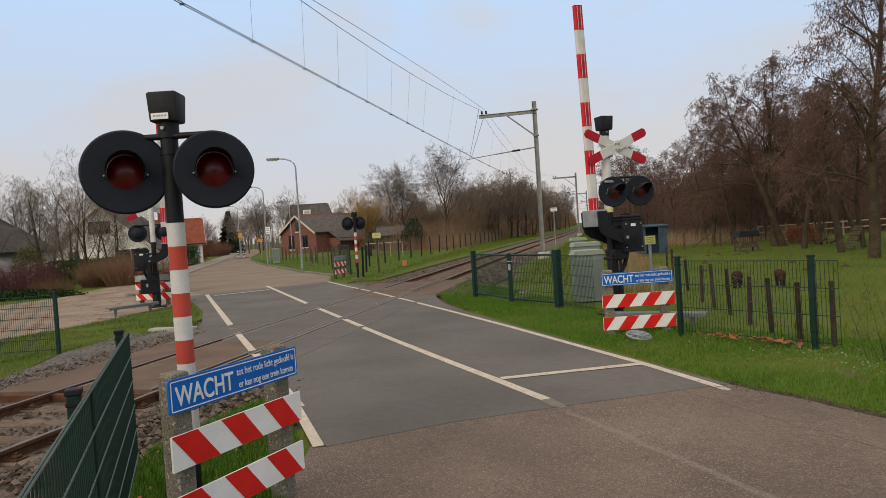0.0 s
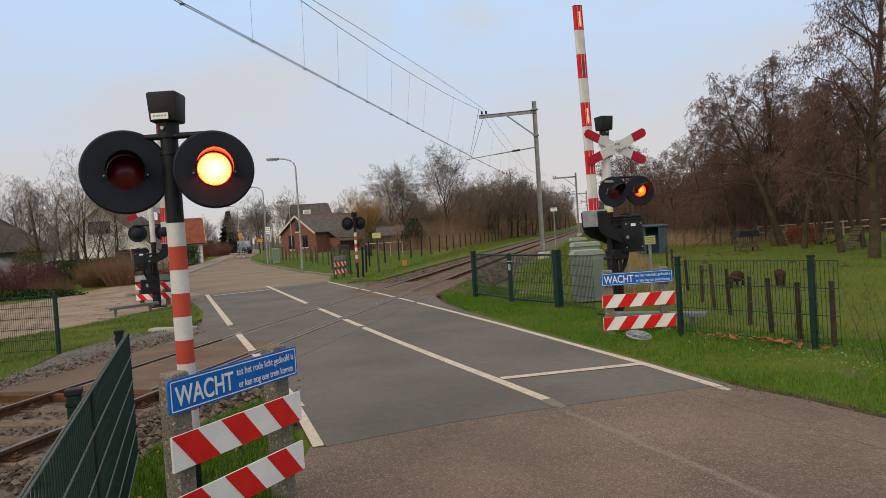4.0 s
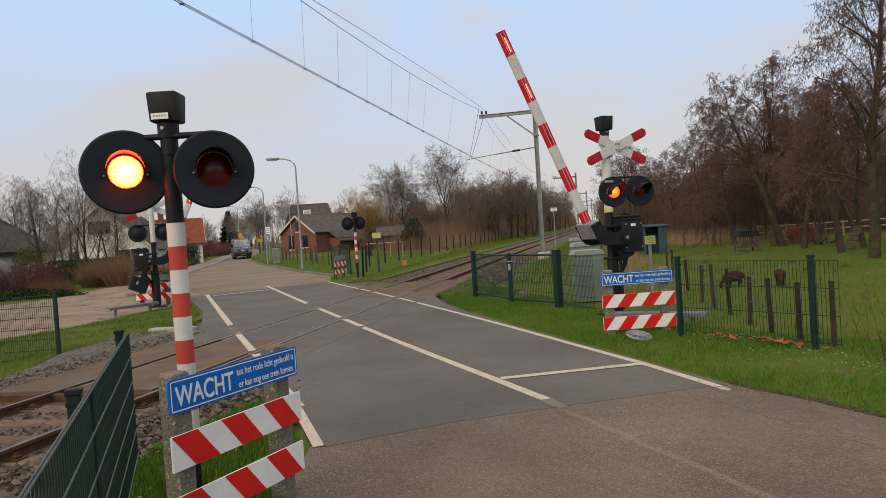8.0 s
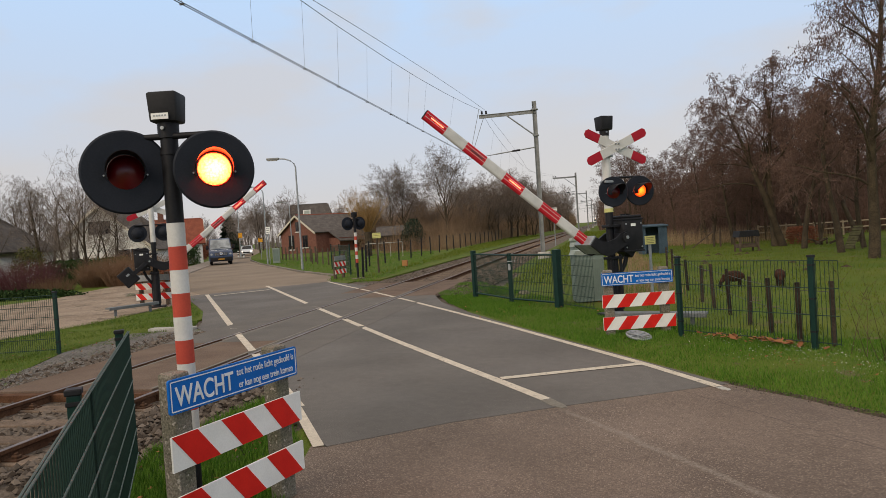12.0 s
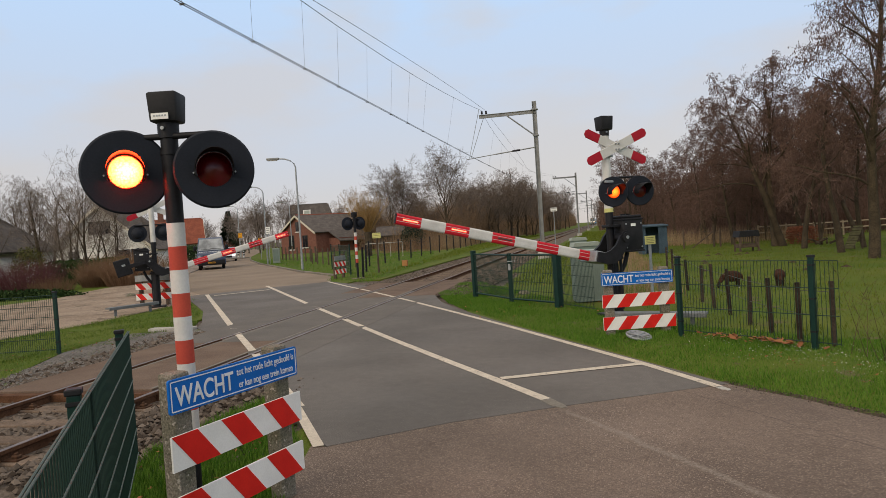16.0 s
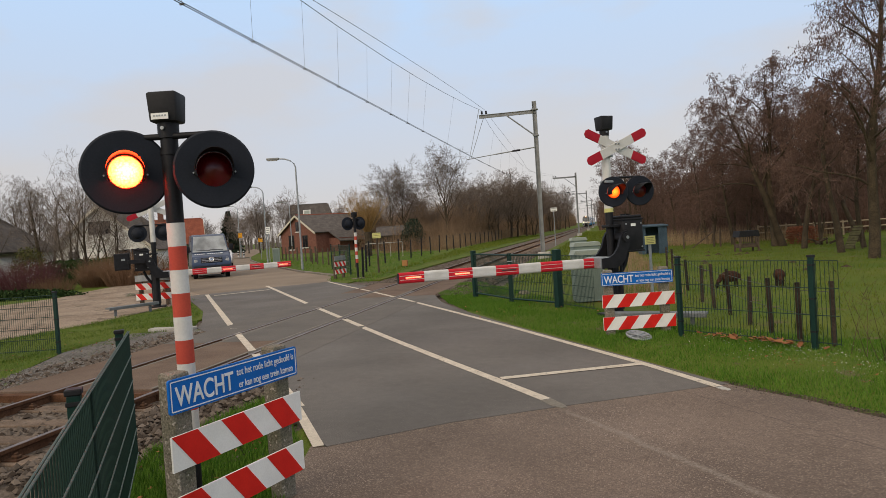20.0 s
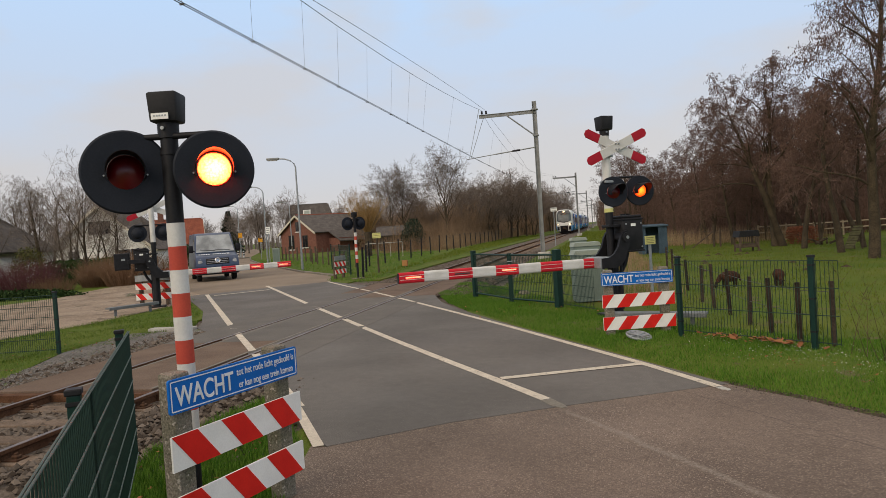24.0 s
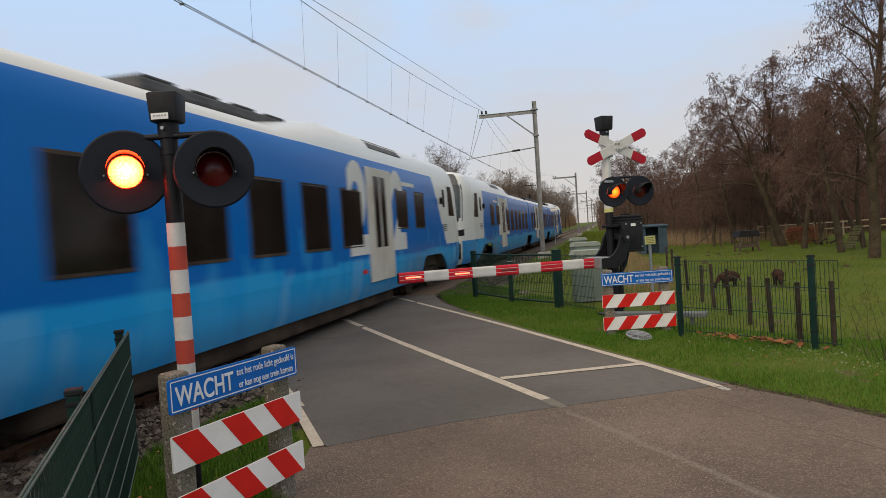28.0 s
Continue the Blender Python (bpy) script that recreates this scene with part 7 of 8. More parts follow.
sticks("reeds", [(-6.9 - rnd.uniform(0.2, 2.6), y) for y in [62 + 70 * rnd.random() for _ in range(4200)]], 0.9, 1.9, M_DRY, "dry tan reeds along the railway fence", 94, 0.012, 0.12, 0)
sticks("reeds", [(rnd.uniform(7.6, 19.0), y) for y in [41.5 + 5 * rnd.random() for _ in range(1900)]], 0.5, 1.2, M_DRY, "dry tan reeds at the field edge", 95, 0.012, 0.15, 0)
sticks("reeds", [(rnd.uniform(6.5, 7.9), y) for y in [15.5 + 30 * rnd.random() for _ in range(2600)]], 0.2, 0.5, M_DRY, "dry tan grass beside the cabinets", 96, 0.008, 0.2, 0)
far_spots = []
for _ in range(5200):
    a = radians(rnd.uniform(-62, 48))
    r = rnd.uniform(190, 330)
    x, y = 6 + r * math.sin(a - 0.2), r * math.cos(a - 0.2)
    if abs(x) > 7:
        far_spots.append((x, y))
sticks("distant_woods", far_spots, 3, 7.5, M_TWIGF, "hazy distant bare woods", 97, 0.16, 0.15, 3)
sticks("saplings", [(8.85 + 0.05 * i + rnd.uniform(-0.1, 0.1), 8.7 - 0.07 * i + rnd.uniform(-0.2, 0.2)) for i in range(9)], 0.6, 1.15, M_SCRUBDARK, "thin bare saplings beside the fence", 98, 0.005, 0.3, 11)


# ---------------------------------------------------------------- grass, flowers, leaves
def inside(p, poly):
    c = False
    for (x1, y1), (x2, y2) in zip(poly, poly[1:] + poly[:1]):
        if (y1 > p[1]) != (y2 > p[1]) and p[0] < (x2 - x1) * (p[1] - y1) / (y2 - y1) + x1:
            c = not c
    return c


def turf(name, poly, n, hmin, hmax, material, label, seed, w=0.006, skip=()):
    rnd = random.Random(seed)
    xs, ys = [p[0] for p in poly], [p[1] for p in poly]
    v, f = [], []
    made = 0
    while made < n:
        p = (rnd.uniform(min(xs), max(xs)), rnd.uniform(min(ys), max(ys)))
        if not inside(p, poly) or any(inside(p, s) for s in skip):
            continue
        made += 1
        dense = noise.noise(Vector((p[0] * 0.9, p[1] * 0.9, 0)))
        h = rnd.uniform(hmin, hmax) * (1 + 0.6 * dense)
        a = rnd.uniform(0, 6.283)
        c, s = math.cos(a) * w, math.sin(a) * w
        lx, ly = rnd.uniform(-0.6, 0.6) * h, rnd.uniform(-0.6, 0.6) * h
        k = len(v)
        v += [(p[0] - c, p[1] - s, -0.055), (p[0] + c, p[1] + s, -0.055), (p[0] + lx, p[1] + ly, -0.05 + h)]
        f.append((k, k + 1, k + 2))
    return tagged(raw(name, v, f, material), label, "grass", "", "stuff")


VERGE_R = [(7.28, 7.4), (7.5, 7.12), (7.72, 6.88), (7.96, 6.58), (8.28, 6.1), (9.8, 4.05), (13.0, 4.5), (10.2, 9.2), (8.9, 9.9), (7.2, 11.6), (6.2, 13.6), (4.2, 18.0), (2.4, 22.0), (1.7, 22.0), (1.75, 18.6), (2.45, 16.5), (3.25, 14.7), (4.64, 12.0), (5.7, 10.2), (6.68, 8.42)]
M_SOIL = surf("dark_soil", (0.05, 0.035, 0.025), (0.085, 0.06, 0.043), 5, 0.95, 0, 0.9, 40, 0.5, spots=(14, 0.62, (0.1, 0.11, 0.03)))
sheet("soil_edge", [(7.22, 7.34), (7.41, 7.08), (7.61, 6.87), (7.82, 6.61), (8.0, 6.32), (8.19, 6.06), (9.75, 4.0), (9.9, 4.12), (8.36, 6.16), (8.06, 6.48), (7.88, 6.8), (7.6, 7.08), (7.42, 7.34), (7.28, 7.52), (7.16, 7.44)], -0.1, -0.012, M_SOIL, "bare dark soil along the road edge", "soil")
turf("grass_verge", VERGE_R, 120000, 0.05, 0.085, M_BLADE, "bright green grass of the road verge", 101, 0.006)
VERGE_L = [(3.56, 5.3), (2.95, 6.3), (2.4, 7.0), (2.2, 5.2), (3.0, 3.4), (4.6, 1.2), (5.9, 0.6), (4.25, 3.35), (3.75, 4.6)]
turf("grass_verge", VERGE_L, 30000, 0.07, 0.13, M_BLADE, "bright green grass around the sign posts", 102, 0.0055)
turf("grass_verge", [(-2.85, 14.05), (-4.4, 16.75), (-8.4, 22.0), (-6.7, 20.4), (-6.5, 15.0), (-6.8, 12.6), (-8.7, 6.0), (-4.2, 7.5), (-3.0, 11.5)], 36000, 0.04, 0.08, M_LAWN, "short green grass between driveway and track", 103, 0.008)
turf("grass_verge", [(-4.6, 26.3), (-6.1, 30.2), (-10.0, 35.6), (-21.3, 53.0), (-29.0, 66.0), (-20.0, 66.0), (-8.0, 60.0), (-3.5, 40.0), (-2.4, 25.0)], 32000, 0.06, 0.11, M_BLADE, "green grass along the far side of the road", 104, 0.012)
turf("grass_verge", LEFT_GRASS, 12000, 0.04, 0.085, M_LAWN, "short green grass beside the gravel strip", 108, 0.007)
turf("grass_tufts", [(-1.95, 5.0), (-2.1, 7.4), (-2.5, 8.4), (-3.3, 10.4), (-3.3, 12.4), (-2.6, 11.0), (-1.85, 8.2), (-1.78, 6.0)], 1500, 0.02, 0.06, M_LAWN, "thin grass creeping onto the gravel", 109, 0.007)
turf("grass_tufts", [(7.22, 7.36), (7.5, 7.02), (7.9, 6.5), (8.24, 6.04), (9.8, 3.98), (9.94, 4.16), (8.38, 6.2), (7.9, 6.84), (7.62, 7.12), (7.3, 7.56)], 1700, 0.03, 0.075, M_BLADE, "thin grass over the bare road edge", 110, 0.006)
turf("field_grass", [(8.2, 10.5), (9.8, 9.0), (16.0, 8.0), (22.0, 24.0), (17.0, 44.0), (8.0, 44.0), (6.3, 15.0)], 52000, 0.04, 0.12, M_FIELD, "short grazed grass of the sheep field", 105, 0.01)
turf("field_grass", [(-3.4, 25.0), (-3.4, 40.0), (-2.4, 120.0), (-8.0, 120.0), (-6.0, 60.0), (-4.2, 40.0)], 16000, 0.06, 0.2, M_FIELD, "rough grass beside the railway", 106, 0.02)
turf("field_grass", [(3.4, 20.0), (3.4, 40.0), (4.5, 120.0), (8.0, 120.0), (8.0, 44.0), (6.4, 20.0)], 22000, 0.06, 0.22, M_FIELD, "rough grass beside the railway", 107, 0.02)


def scatter(name, spots, size, material, label, seed, category, z=0.02):
    rnd = random.Random(seed)
    v, f = [], []
    for x, y in spots:
        s = size * rnd.uniform(0.6, 1.3)
        c = Vector((x, y, z + rnd.uniform(-0.02, 0.03)))
        a = Vector((rnd.gauss(0, 1), rnd.gauss(0, 1), rnd.gauss(0, 0.35))).normalized() * s
        b = Vector((-a.y, a.x, rnd.gauss(0, 0.3) * s)).normalized() * s * 0.7
        k = len(v)
        v += [tuple(c - a), tuple(c + b), tuple(c + a * 0.8 + Vector((0, 0, s * 0.3))), tuple(c - b)]
        f.append((k, k + 1, k + 2, k + 3))
    return tagged(raw(name, v, f, material), label, category, "", "stuff")


rnd = random.Random(115)
edge = [(7.2, 7.36), (7.41, 7.06), (7.61, 6.85), (7.82, 6.59), (8.0, 6.3), (8.19, 6.04), (8.9, 5.1)]
crumbs = []
for a, b in zip(edge, edge[1:]):
    for _ in range(60):
        k, o = rnd.random(), rnd.gauss(0.05, 0.07)
        crumbs.append((a[0] + (b[0] - a[0]) * k + o * 0.8, a[1] + (b[1] - a[1]) * k + o * 0.55, -0.004))
stones("edge_gravel", crumbs, "crumbled pale stones and clods at the road edge", (0.003, 0.01), M_STONE)
rnd = random.Random(111)
daisies = [(7.4 + 1.7 * t + rnd.uniform(-0.3, 0.6), 9.3 - 1.9 * t + rnd.gauss(0, 0.5)) for t in [rnd.random() for _ in range(520)]]
scatter("daisies", [p for p in daisies if inside(p, VERGE_R)], 0.0065, M_DAISY, "small white daisies in the verge", 112, "flowers", 0.05)
scatter("fallen_leaves", [(7.15 + 1.5 * t + rnd.gauss(0, 0.06), 10.36 - 1.36 * t + rnd.gauss(0, 0.07)) for t in [rnd.random() for _ in range(26)]] + [(7.15 + 1.5 * t + rnd.gauss(0, 0.035), 10.36 - 1.36 * t + rnd.gauss(0, 0.04)) for t in (0.32, 0.35, 0.36, 0.39, 0.4, 0.55, 0.57, 0.58, 0.66, 0.67, 0.69, 0.71, 0.78, 0.79) for _ in range(3)], 0.06, M_LEAFBROWN, "brown fallen leaves under the fence", 113, "leaves", 0.04)
scatter("fallen_leaves", [(7.5 + 1.6 * t + rnd.uniform(-0.2, 0.5), 8.9 - 1.9 * t + rnd.gauss(0, 0.4)) for t in [rnd.random() for _ in range(70)]], 0.018, M_LEAFBROWN, "small brown leaves in the verge grass", 115, "leaves", 0.045)
scatter("fallen_leaves", [(rnd.uniform(-4.2, -2.2), rnd.uniform(8.5, 12.0)) for _ in range(60)] + [(rnd.uniform(2.2, 3.4), rnd.uniform(3.2, 5.6)) for _ in range(40)] + [(rnd.uniform(3.0, 6.4), rnd.uniform(13.0, 20.0)) for _ in range(160)], 0.025, M_LEAFBROWN, "scattered brown leaves", 114, "leaves", 0.02)


# ---------------------------------------------------------------- houses
def house(m, length, width, eave, ridge, wall_m, roof_m, label, trim=M_CREAM, openings=(), overhang=0.35, hip=0.0, chimney=None):
    """A gabled house: its ridge runs along x, from the gable at x = 0. openings: (face, place, sill, wide, high, kind), face g: first gable, s: long side at -y."""
    t = thing("house", label, "house", m)
    w = width / 2
    bm = prism([(-w, -0.1), (w, -0.1), (w, eave), (0, ridge), (-w, eave)], length, "YZ")
    if hip:
        for v in bm.verts:
            if v.co.z > eave + 0.1:
                v.co.x += hip if v.co.x < length / 2 else -hip
    walls = part("wall", bm, wall_m, t)
    s = math.hypot(w, ridge - eave)
    th = 0.14
    for sy in (-1, 1):
        o = overhang
        ox, oz = sy * w / s, -(ridge - eave) / s
        rb = bmesh.new()
        lo = Vector((0, sy * w + ox * o, eave + oz * o))
        hi = Vector((0, 0, ridge))
        nrm = Vector((0, sy * (ridge - eave) / s, w / s)) * th
        a, b = -o, length + o
        pts = []
        for x0, x1, p in ((a, b, lo), (a + hip, b - hip, hi)):
            for x in (x0, x1):
                pts.append((Vector((x, p.y, p.z)) + nrm * 0.05, Vector((x, p.y, p.z)) + nrm))
        vs = [[rb.verts.new(q) for q in pr] for pr in pts]
        order = (0, 1, 3, 2)
        rb.faces.new([vs[i][0] for i in order])
        rb.faces.new([vs[i][1] for i in order])
        for i, j in zip(order, order[1:] + order[:1]):
            rb.faces.new((vs[i][0], vs[j][0], vs[j][1], vs[i][1]))
        bmesh.ops.recalc_face_normals(rb, faces=rb.faces)
        part("roof", rb, roof_m, t)
        if trim and not hip:
            d = Vector((0, sy * w + ox * o, eave + oz * o)) - Vector((0, 0, ridge))
            ang = math.atan2(d.z, d.y)
            for bx in (-o - 0.03, length + o + 0.03):
                part("verge_board", boxes(((0.05, d.length, 0.24), Vector((bx, d.y / 2, ridge + d.z / 2 - 0.02)), Matrix.Rotation(ang, 3, "X"))), trim, t, "pale gable board")
    if hip:
        for e, x0, x1 in ((-1, -overhang, hip), (1, length + overhang, length - hip)):
            lo_z = eave - (ridge - eave) / s * overhang
            hb = bmesh.new()
            tri = [Vector((x0, -w - overhang, lo_z)), Vector((x0, w + overhang, lo_z)), Vector((x1, 0, ridge))]
            up = [hb.verts.new(q + Vector((e * 0.06, 0, 0.12))) for q in tri]
            dn = [hb.verts.new(q) for q in tri]
            hb.faces.new(up)
            hb.faces.new(dn)
            for i in range(3):
                hb.faces.new((dn[i], dn[(i + 1) % 3], up[(i + 1) % 3], up[i]))
            bmesh.ops.recalc_face_normals(hb, faces=hb.faces)
            part("hip_roof", hb, roof_m, t)
    part("ridge", rods(((hip - 0.2, 0, ridge + th * 0.7), (length - hip + 0.2, 0, ridge + th * 0.7), 0.12, 0.12, 8)), M_REDTILE if trim and wall_m is M_BRICK else roof_m, t)
    if chimney:
        c = part("chimney", boxes(((0.6, 0.6, 1.2), (chimney, 0, ridge + 0.4), None, 0.02)), M_BRICK, t, "brick chimney")
        part("chimney_pot", rods(((chimney, 0, ridge + 1.0), (chimney, 0, ridge + 1.3), 0.15)), M_REDTILE, c)
    for face, place, sill, wide, high, kind in openings:
        if face == "g":
            at, size = Vector((0, place, sill + high / 2)), (0.1, wide, high)
            inner, pane = (0.06, wide - 0.1, high - 0.1), Vector((-0.04, 0, 0))
        else:
            at, size = Vector((place, -w, sill + high / 2)), (wide, 0.1, high)
            inner, pane = (wide - 0.1, 0.06, high - 0.1), Vector((0, -0.04, 0))
        win = part("door" if kind == "door" else "window", boxes((size, at)), M_WOOD if kind in ("door", "dark") else M_WHITEWALL, t, "dark wooden door" if kind == "door" else "dark window frame" if kind == "dark" else "white window frame")
        if kind != "door":
            part("pane", boxes((inner, at + pane)), M_GLASS, win, "dark window pane")
            bar = (0.07, 0.05, high - 0.1) if face == "g" else (0.05, 0.07, high - 0.1)
            part("glazing_bar", boxes((bar, at + pane * 1.2)), M_WOOD if kind == "dark" else M_WHITEWALL, win)
            if kind == "dark":
                part("sill", boxes(((0.2, wide + 0.1, 0.12), at + Vector((-0.05, 0, -high / 2)))), M_WHITEWALL, win, "white sill")
    return t


RT, FW = Vector((0.97665, 0.21483, 0)), Vector((-0.21483, 0.97665, 0))


def facing(x, y, right, ahead):
    d = RT * right + FW * ahead
    return aim(x, y, d.x, d.y)


farm = house(facing(-33.6, 88.6, 0.7, 0.71), 13.0, 8.4, 2.75, 5.1, M_BRICK, M_ROOFTILE, "brick farmhouse with a grey tiled roof and cream gable boards", openings=(("g", -1.7, 0.7, 1.2, 1.7, "dark"), ("g", 1.6, 0.5, 1.3, 2.0, "dark"), ("g", 0.0, 2.9, 0.8, 1.4, "dark")))
part("outshut_wall", boxes(((10.6, 2.4, 1.9), (7.4, -5.3, 0.85))), M_BRICK, farm, "low brick side wall")
part("outshut_window", boxes(((1.4, 0.08, 0.8), (5.0, -6.52, 1.2))), M_GLASS, farm, "dark low window")
lean_roof = prism([(-4.3, 2.86), (-7.0, 1.42), (-7.0, 1.28), (-4.3, 2.72)], 11.2, "YZ")
bmesh.ops.translate(lean_roof, verts=lean_roof.verts, vec=(1.9, 0, 0))
part("outshut_roof", lean_roof, M_ROOFTILE, farm, "grey tiled roof drawn down low")
house(facing(-44.6, 108.5, 1.0, 0.1), 8.4, 6.0, 3.0, 7.6, M_BRICK, M_ROOFTILE, "large house with a tall grey roof behind the farmhouse", trim=None, openings=(("s", 1.6, 0.8, 1.2, 1.4, "window"), ("s", 4.4, 0.8, 1.2, 1.4, "window")), hip=1.4)
house(facing(-36.9, 53.9, 0.1, 1.0), 4.5, 10.2, 1.9, 5.9, M_WHITEWALL, M_ROOFTILE, "white rendered house with a grey tiled roof", openings=(("g", 0.0, 3.4, 2.2, 1.25, "window"), ("g", -2.8, 0.7, 2.4, 1.3, "window"), ("g", 2.6, 0.5, 1.1, 1.6, "window")))
house(facing(-44.5, 36.6, 1.0, 0.0), 13.2, 8.0, 2.3, 5.5, M_WHITEWALL, M_ROOFTILE, "low house with a wide grey-brown hipped roof", trim=None, hip=3.4, openings=(("s", 6.0, 0.4, 1.4, 1.0, "window"), ("s", 9.5, 0.4, 1.4, 1.0, "window")))
house(facing(-41.3, 67.6, 0.93, 0.37), 5.0, 5.6, 2.3, 4.8, M_WHITEWALL, M_REDTILE, "white cottage with an orange tiled roof", openings=(("s", 3.6, 0.5, 1.2, 1.3, "window"), ("s", 1.4, 0.5, 1.2, 1.3, "window")), chimney=1.0)
house(facing(-18.0, 76.0, 1.0, 0.1), 4.0, 3.0, 1.7, 2.5, M_WOOD, M_ROOFTILE, "low dark wooden shed with a grey roof", trim=None, openings=(("s", 2.0, 0.1, 1.0, 1.5, "door"),))


# ---------------------------------------------------------------- street furniture
def street_lamp(x, y, h, arm, label="grey street lamp with a curved arm"):
    t = thing("street_lamp", label, "street lamp", pose(x, y, 0))
    part("pole", rods(((0, 0, -0.1), (0, 0, 1.0), 0.075, 0.07), ((0, 0, 1.0), (0, 0, h - 0.5), 0.055, 0.045)), M_GALV, t, "", True)
    v, f = [], []
    pts = [Vector((0, 0, h - 0.5))] + [Vector((-RT.x, -RT.y, 0)) * (arm * (1 - math.cos(a))) + Vector((0, 0, h - 0.5 + 0.55 * math.sin(a))) for a in (0.4, 0.8, 1.2, 1.57)]
    tube(v, f, pts + [pts[-1] + Vector((-RT.x, -RT.y, 0)) * 0.05], [0.045, 0.043, 0.04, 0.038, 0.036, 0], 8)
    raw("arm", v, f, M_GALV, t, "", True)
    e = pts[-1]
    head = part("lamp_head", boxes(((0.75, 0.22, 0.13), e + Vector((-RT.x, -RT.y, 0)) * 0.35, Matrix.Rotation(math.atan2(RT.y, RT.x), 3, "Z"), 0.04)), M_MAST, t, "grey lamp head")
    part("diffuser", boxes(((0.55, 0.16, 0.04), e + Vector((-RT.x, -RT.y, 0)) * 0.38 + Vector((0, 0, -0.08)), Matrix.Rotation(math.atan2(RT.y, RT.x), 3, "Z"), 0.01)), M_PALECON, head)
    return t


big = facing(-44.0, 108.5, 1.0, 0.1)
t = thing("skylight", "small white roof window on the tall grey roof", "roof window", big @ pose(3.2, -0.8, 6.35, -34, 0, 0))
part("frame", boxes(((1.2, 0.12, 1.0), (0, 0, 0.0), None, 0.02)), M_WHITEWALL, t, "white frame")
part("pane", boxes(((0.9, 0.04, 0.7), (0, -0.06, 0.0))), M_CABTOP, t, "pale pane")

street_lamp(-10.95, 38.3, 6.55, 0.95)
street_lamp(-20.3, 52.6, 6.3, 0.9)
street_lamp(-38.9, 82.3, 6.7, 0.9)
street_lamp(-46.0, 78.0, 5.4, 0.7)
street_lamp(-26.5, 71.0, 6.0, 0.7)


def plate_sign(x, y, h, w, ph, material, label, marks=0, right=1.0, ahead=0.0, pole=0.03, name="road_sign", pole_m=None):
    t = thing(name, label, "sign", facing(x, y, right, ahead))
    part("pole", rods(((0, 0.02, -0.1), (0, 0.02, h), pole, pole, 10)), pole_m or M_GALV, t, "", True)
    pl = part("plate", boxes(((w, 0.015, ph), (0, -0.02, h - ph / 2), None, 0.004)), material, t, "sign plate")
    for i in range(marks):
        part("text_bar", boxes(((w * (0.7 if i % 2 else 0.8), 0.004, ph * 0.3 / max(marks, 1) * 0.5), (0, -0.03, h - ph * (0.2 + 0.6 * i / max(1, marks - 1))))), M_UNDER if material is M_YELLOW else M_PLASTIC, pl)
    return t


plate_sign(7.1, 14.57, 1.34, 0.21, 0.17, M_YELLOW, "small yellow notice on a grey pole", 4, name="notice_sign")
plate_sign(-3.85, 30.8, 1.84, 0.38, 0.25, M_YELLOW, "pale yellow notice on a wooden pole", 3, name="notice_sign", pole=0.045, pole_m=M_WOOD)
plate_sign(2.95, 55.5, 3.0, 0.5, 0.3, M_BOARDWHITE, "white trackside board on a pole", 2, name="trackside_sign")
plate_sign(-20.0, 52.4, 3.0, 0.36, 0.55, M_BOARDWHITE, "white traffic sign under the street lamp", 3)
plate_sign(-38.6, 82.0, 3.2, 0.5, 0.65, M_ORANGE, "amber warning sign at the traffic island", 2)
plate_sign(-29.2, 69.0, 2.3, 0.45, 0.45, M_ORANGE, "amber warning sign with a dark triangle", 1)

mesh_fence([(-5.0, 30.2), (-7.1, 34.4), (-8.5, 36.8)], "dark green mesh fence panels behind the far signal", 1.3, step=0.15, wire=0.004)


def relay_cabinet(m, w, d, h, label, vents=True):
    t = thing("relay_cabinet", label, "cabinet", m)
    part("cabinet_body", boxes(((w, d, h - 0.1), (0, d / 2, (h - 0.1) / 2), None, 0.015)), M_CAB, t)
    roof = prism([(-w / 2 - 0.03, h - 0.1), (w / 2 + 0.03, h - 0.1), (w / 2 - 0.02, h), (-w / 2 + 0.02, h)], d + 0.06)
    bmesh.ops.translate(roof, verts=roof.verts, vec=(0, -0.03, 0))
    part("cabinet_roof", roof, M_CABTOP, t, "pale cabinet roof")
    part("cabinet_door", boxes(((w * 0.9, 0.012, h - 0.25), (0, -0.004, (h - 0.1) / 2), None, 0.004)), M_CAB, t)
    for i in range(14):
        part("rib", boxes(((0.012, 0.014, h - 0.3), (-w * 0.42 + w * 0.84 * i / 13, -0.014, (h - 0.1) / 2))), M_CAB, t)
    part("handle", boxes(((0.03, 0.03, 0.12), (w * 0.4, -0.03, h * 0.5), None, 0.005)), M_GALV, t)
    return t


relay_cabinet(facing(5.88, 15.1, 1.0, 0.0), 0.62, 0.5, 1.1, "grey-green railway relay cabinet behind the barrier")
relay_cabinet(facing(5.8, 19.2, 1.0, 0.0), 0.7, 0.55, 1.15, "grey-green railway relay cabinet with a pale roof")
relay_cabinet(facing(5.5, 23.6, 1.0, 0.0), 0.5, 0.4, 1.2, "grey-green relay cabinet beside the grassy track verge")

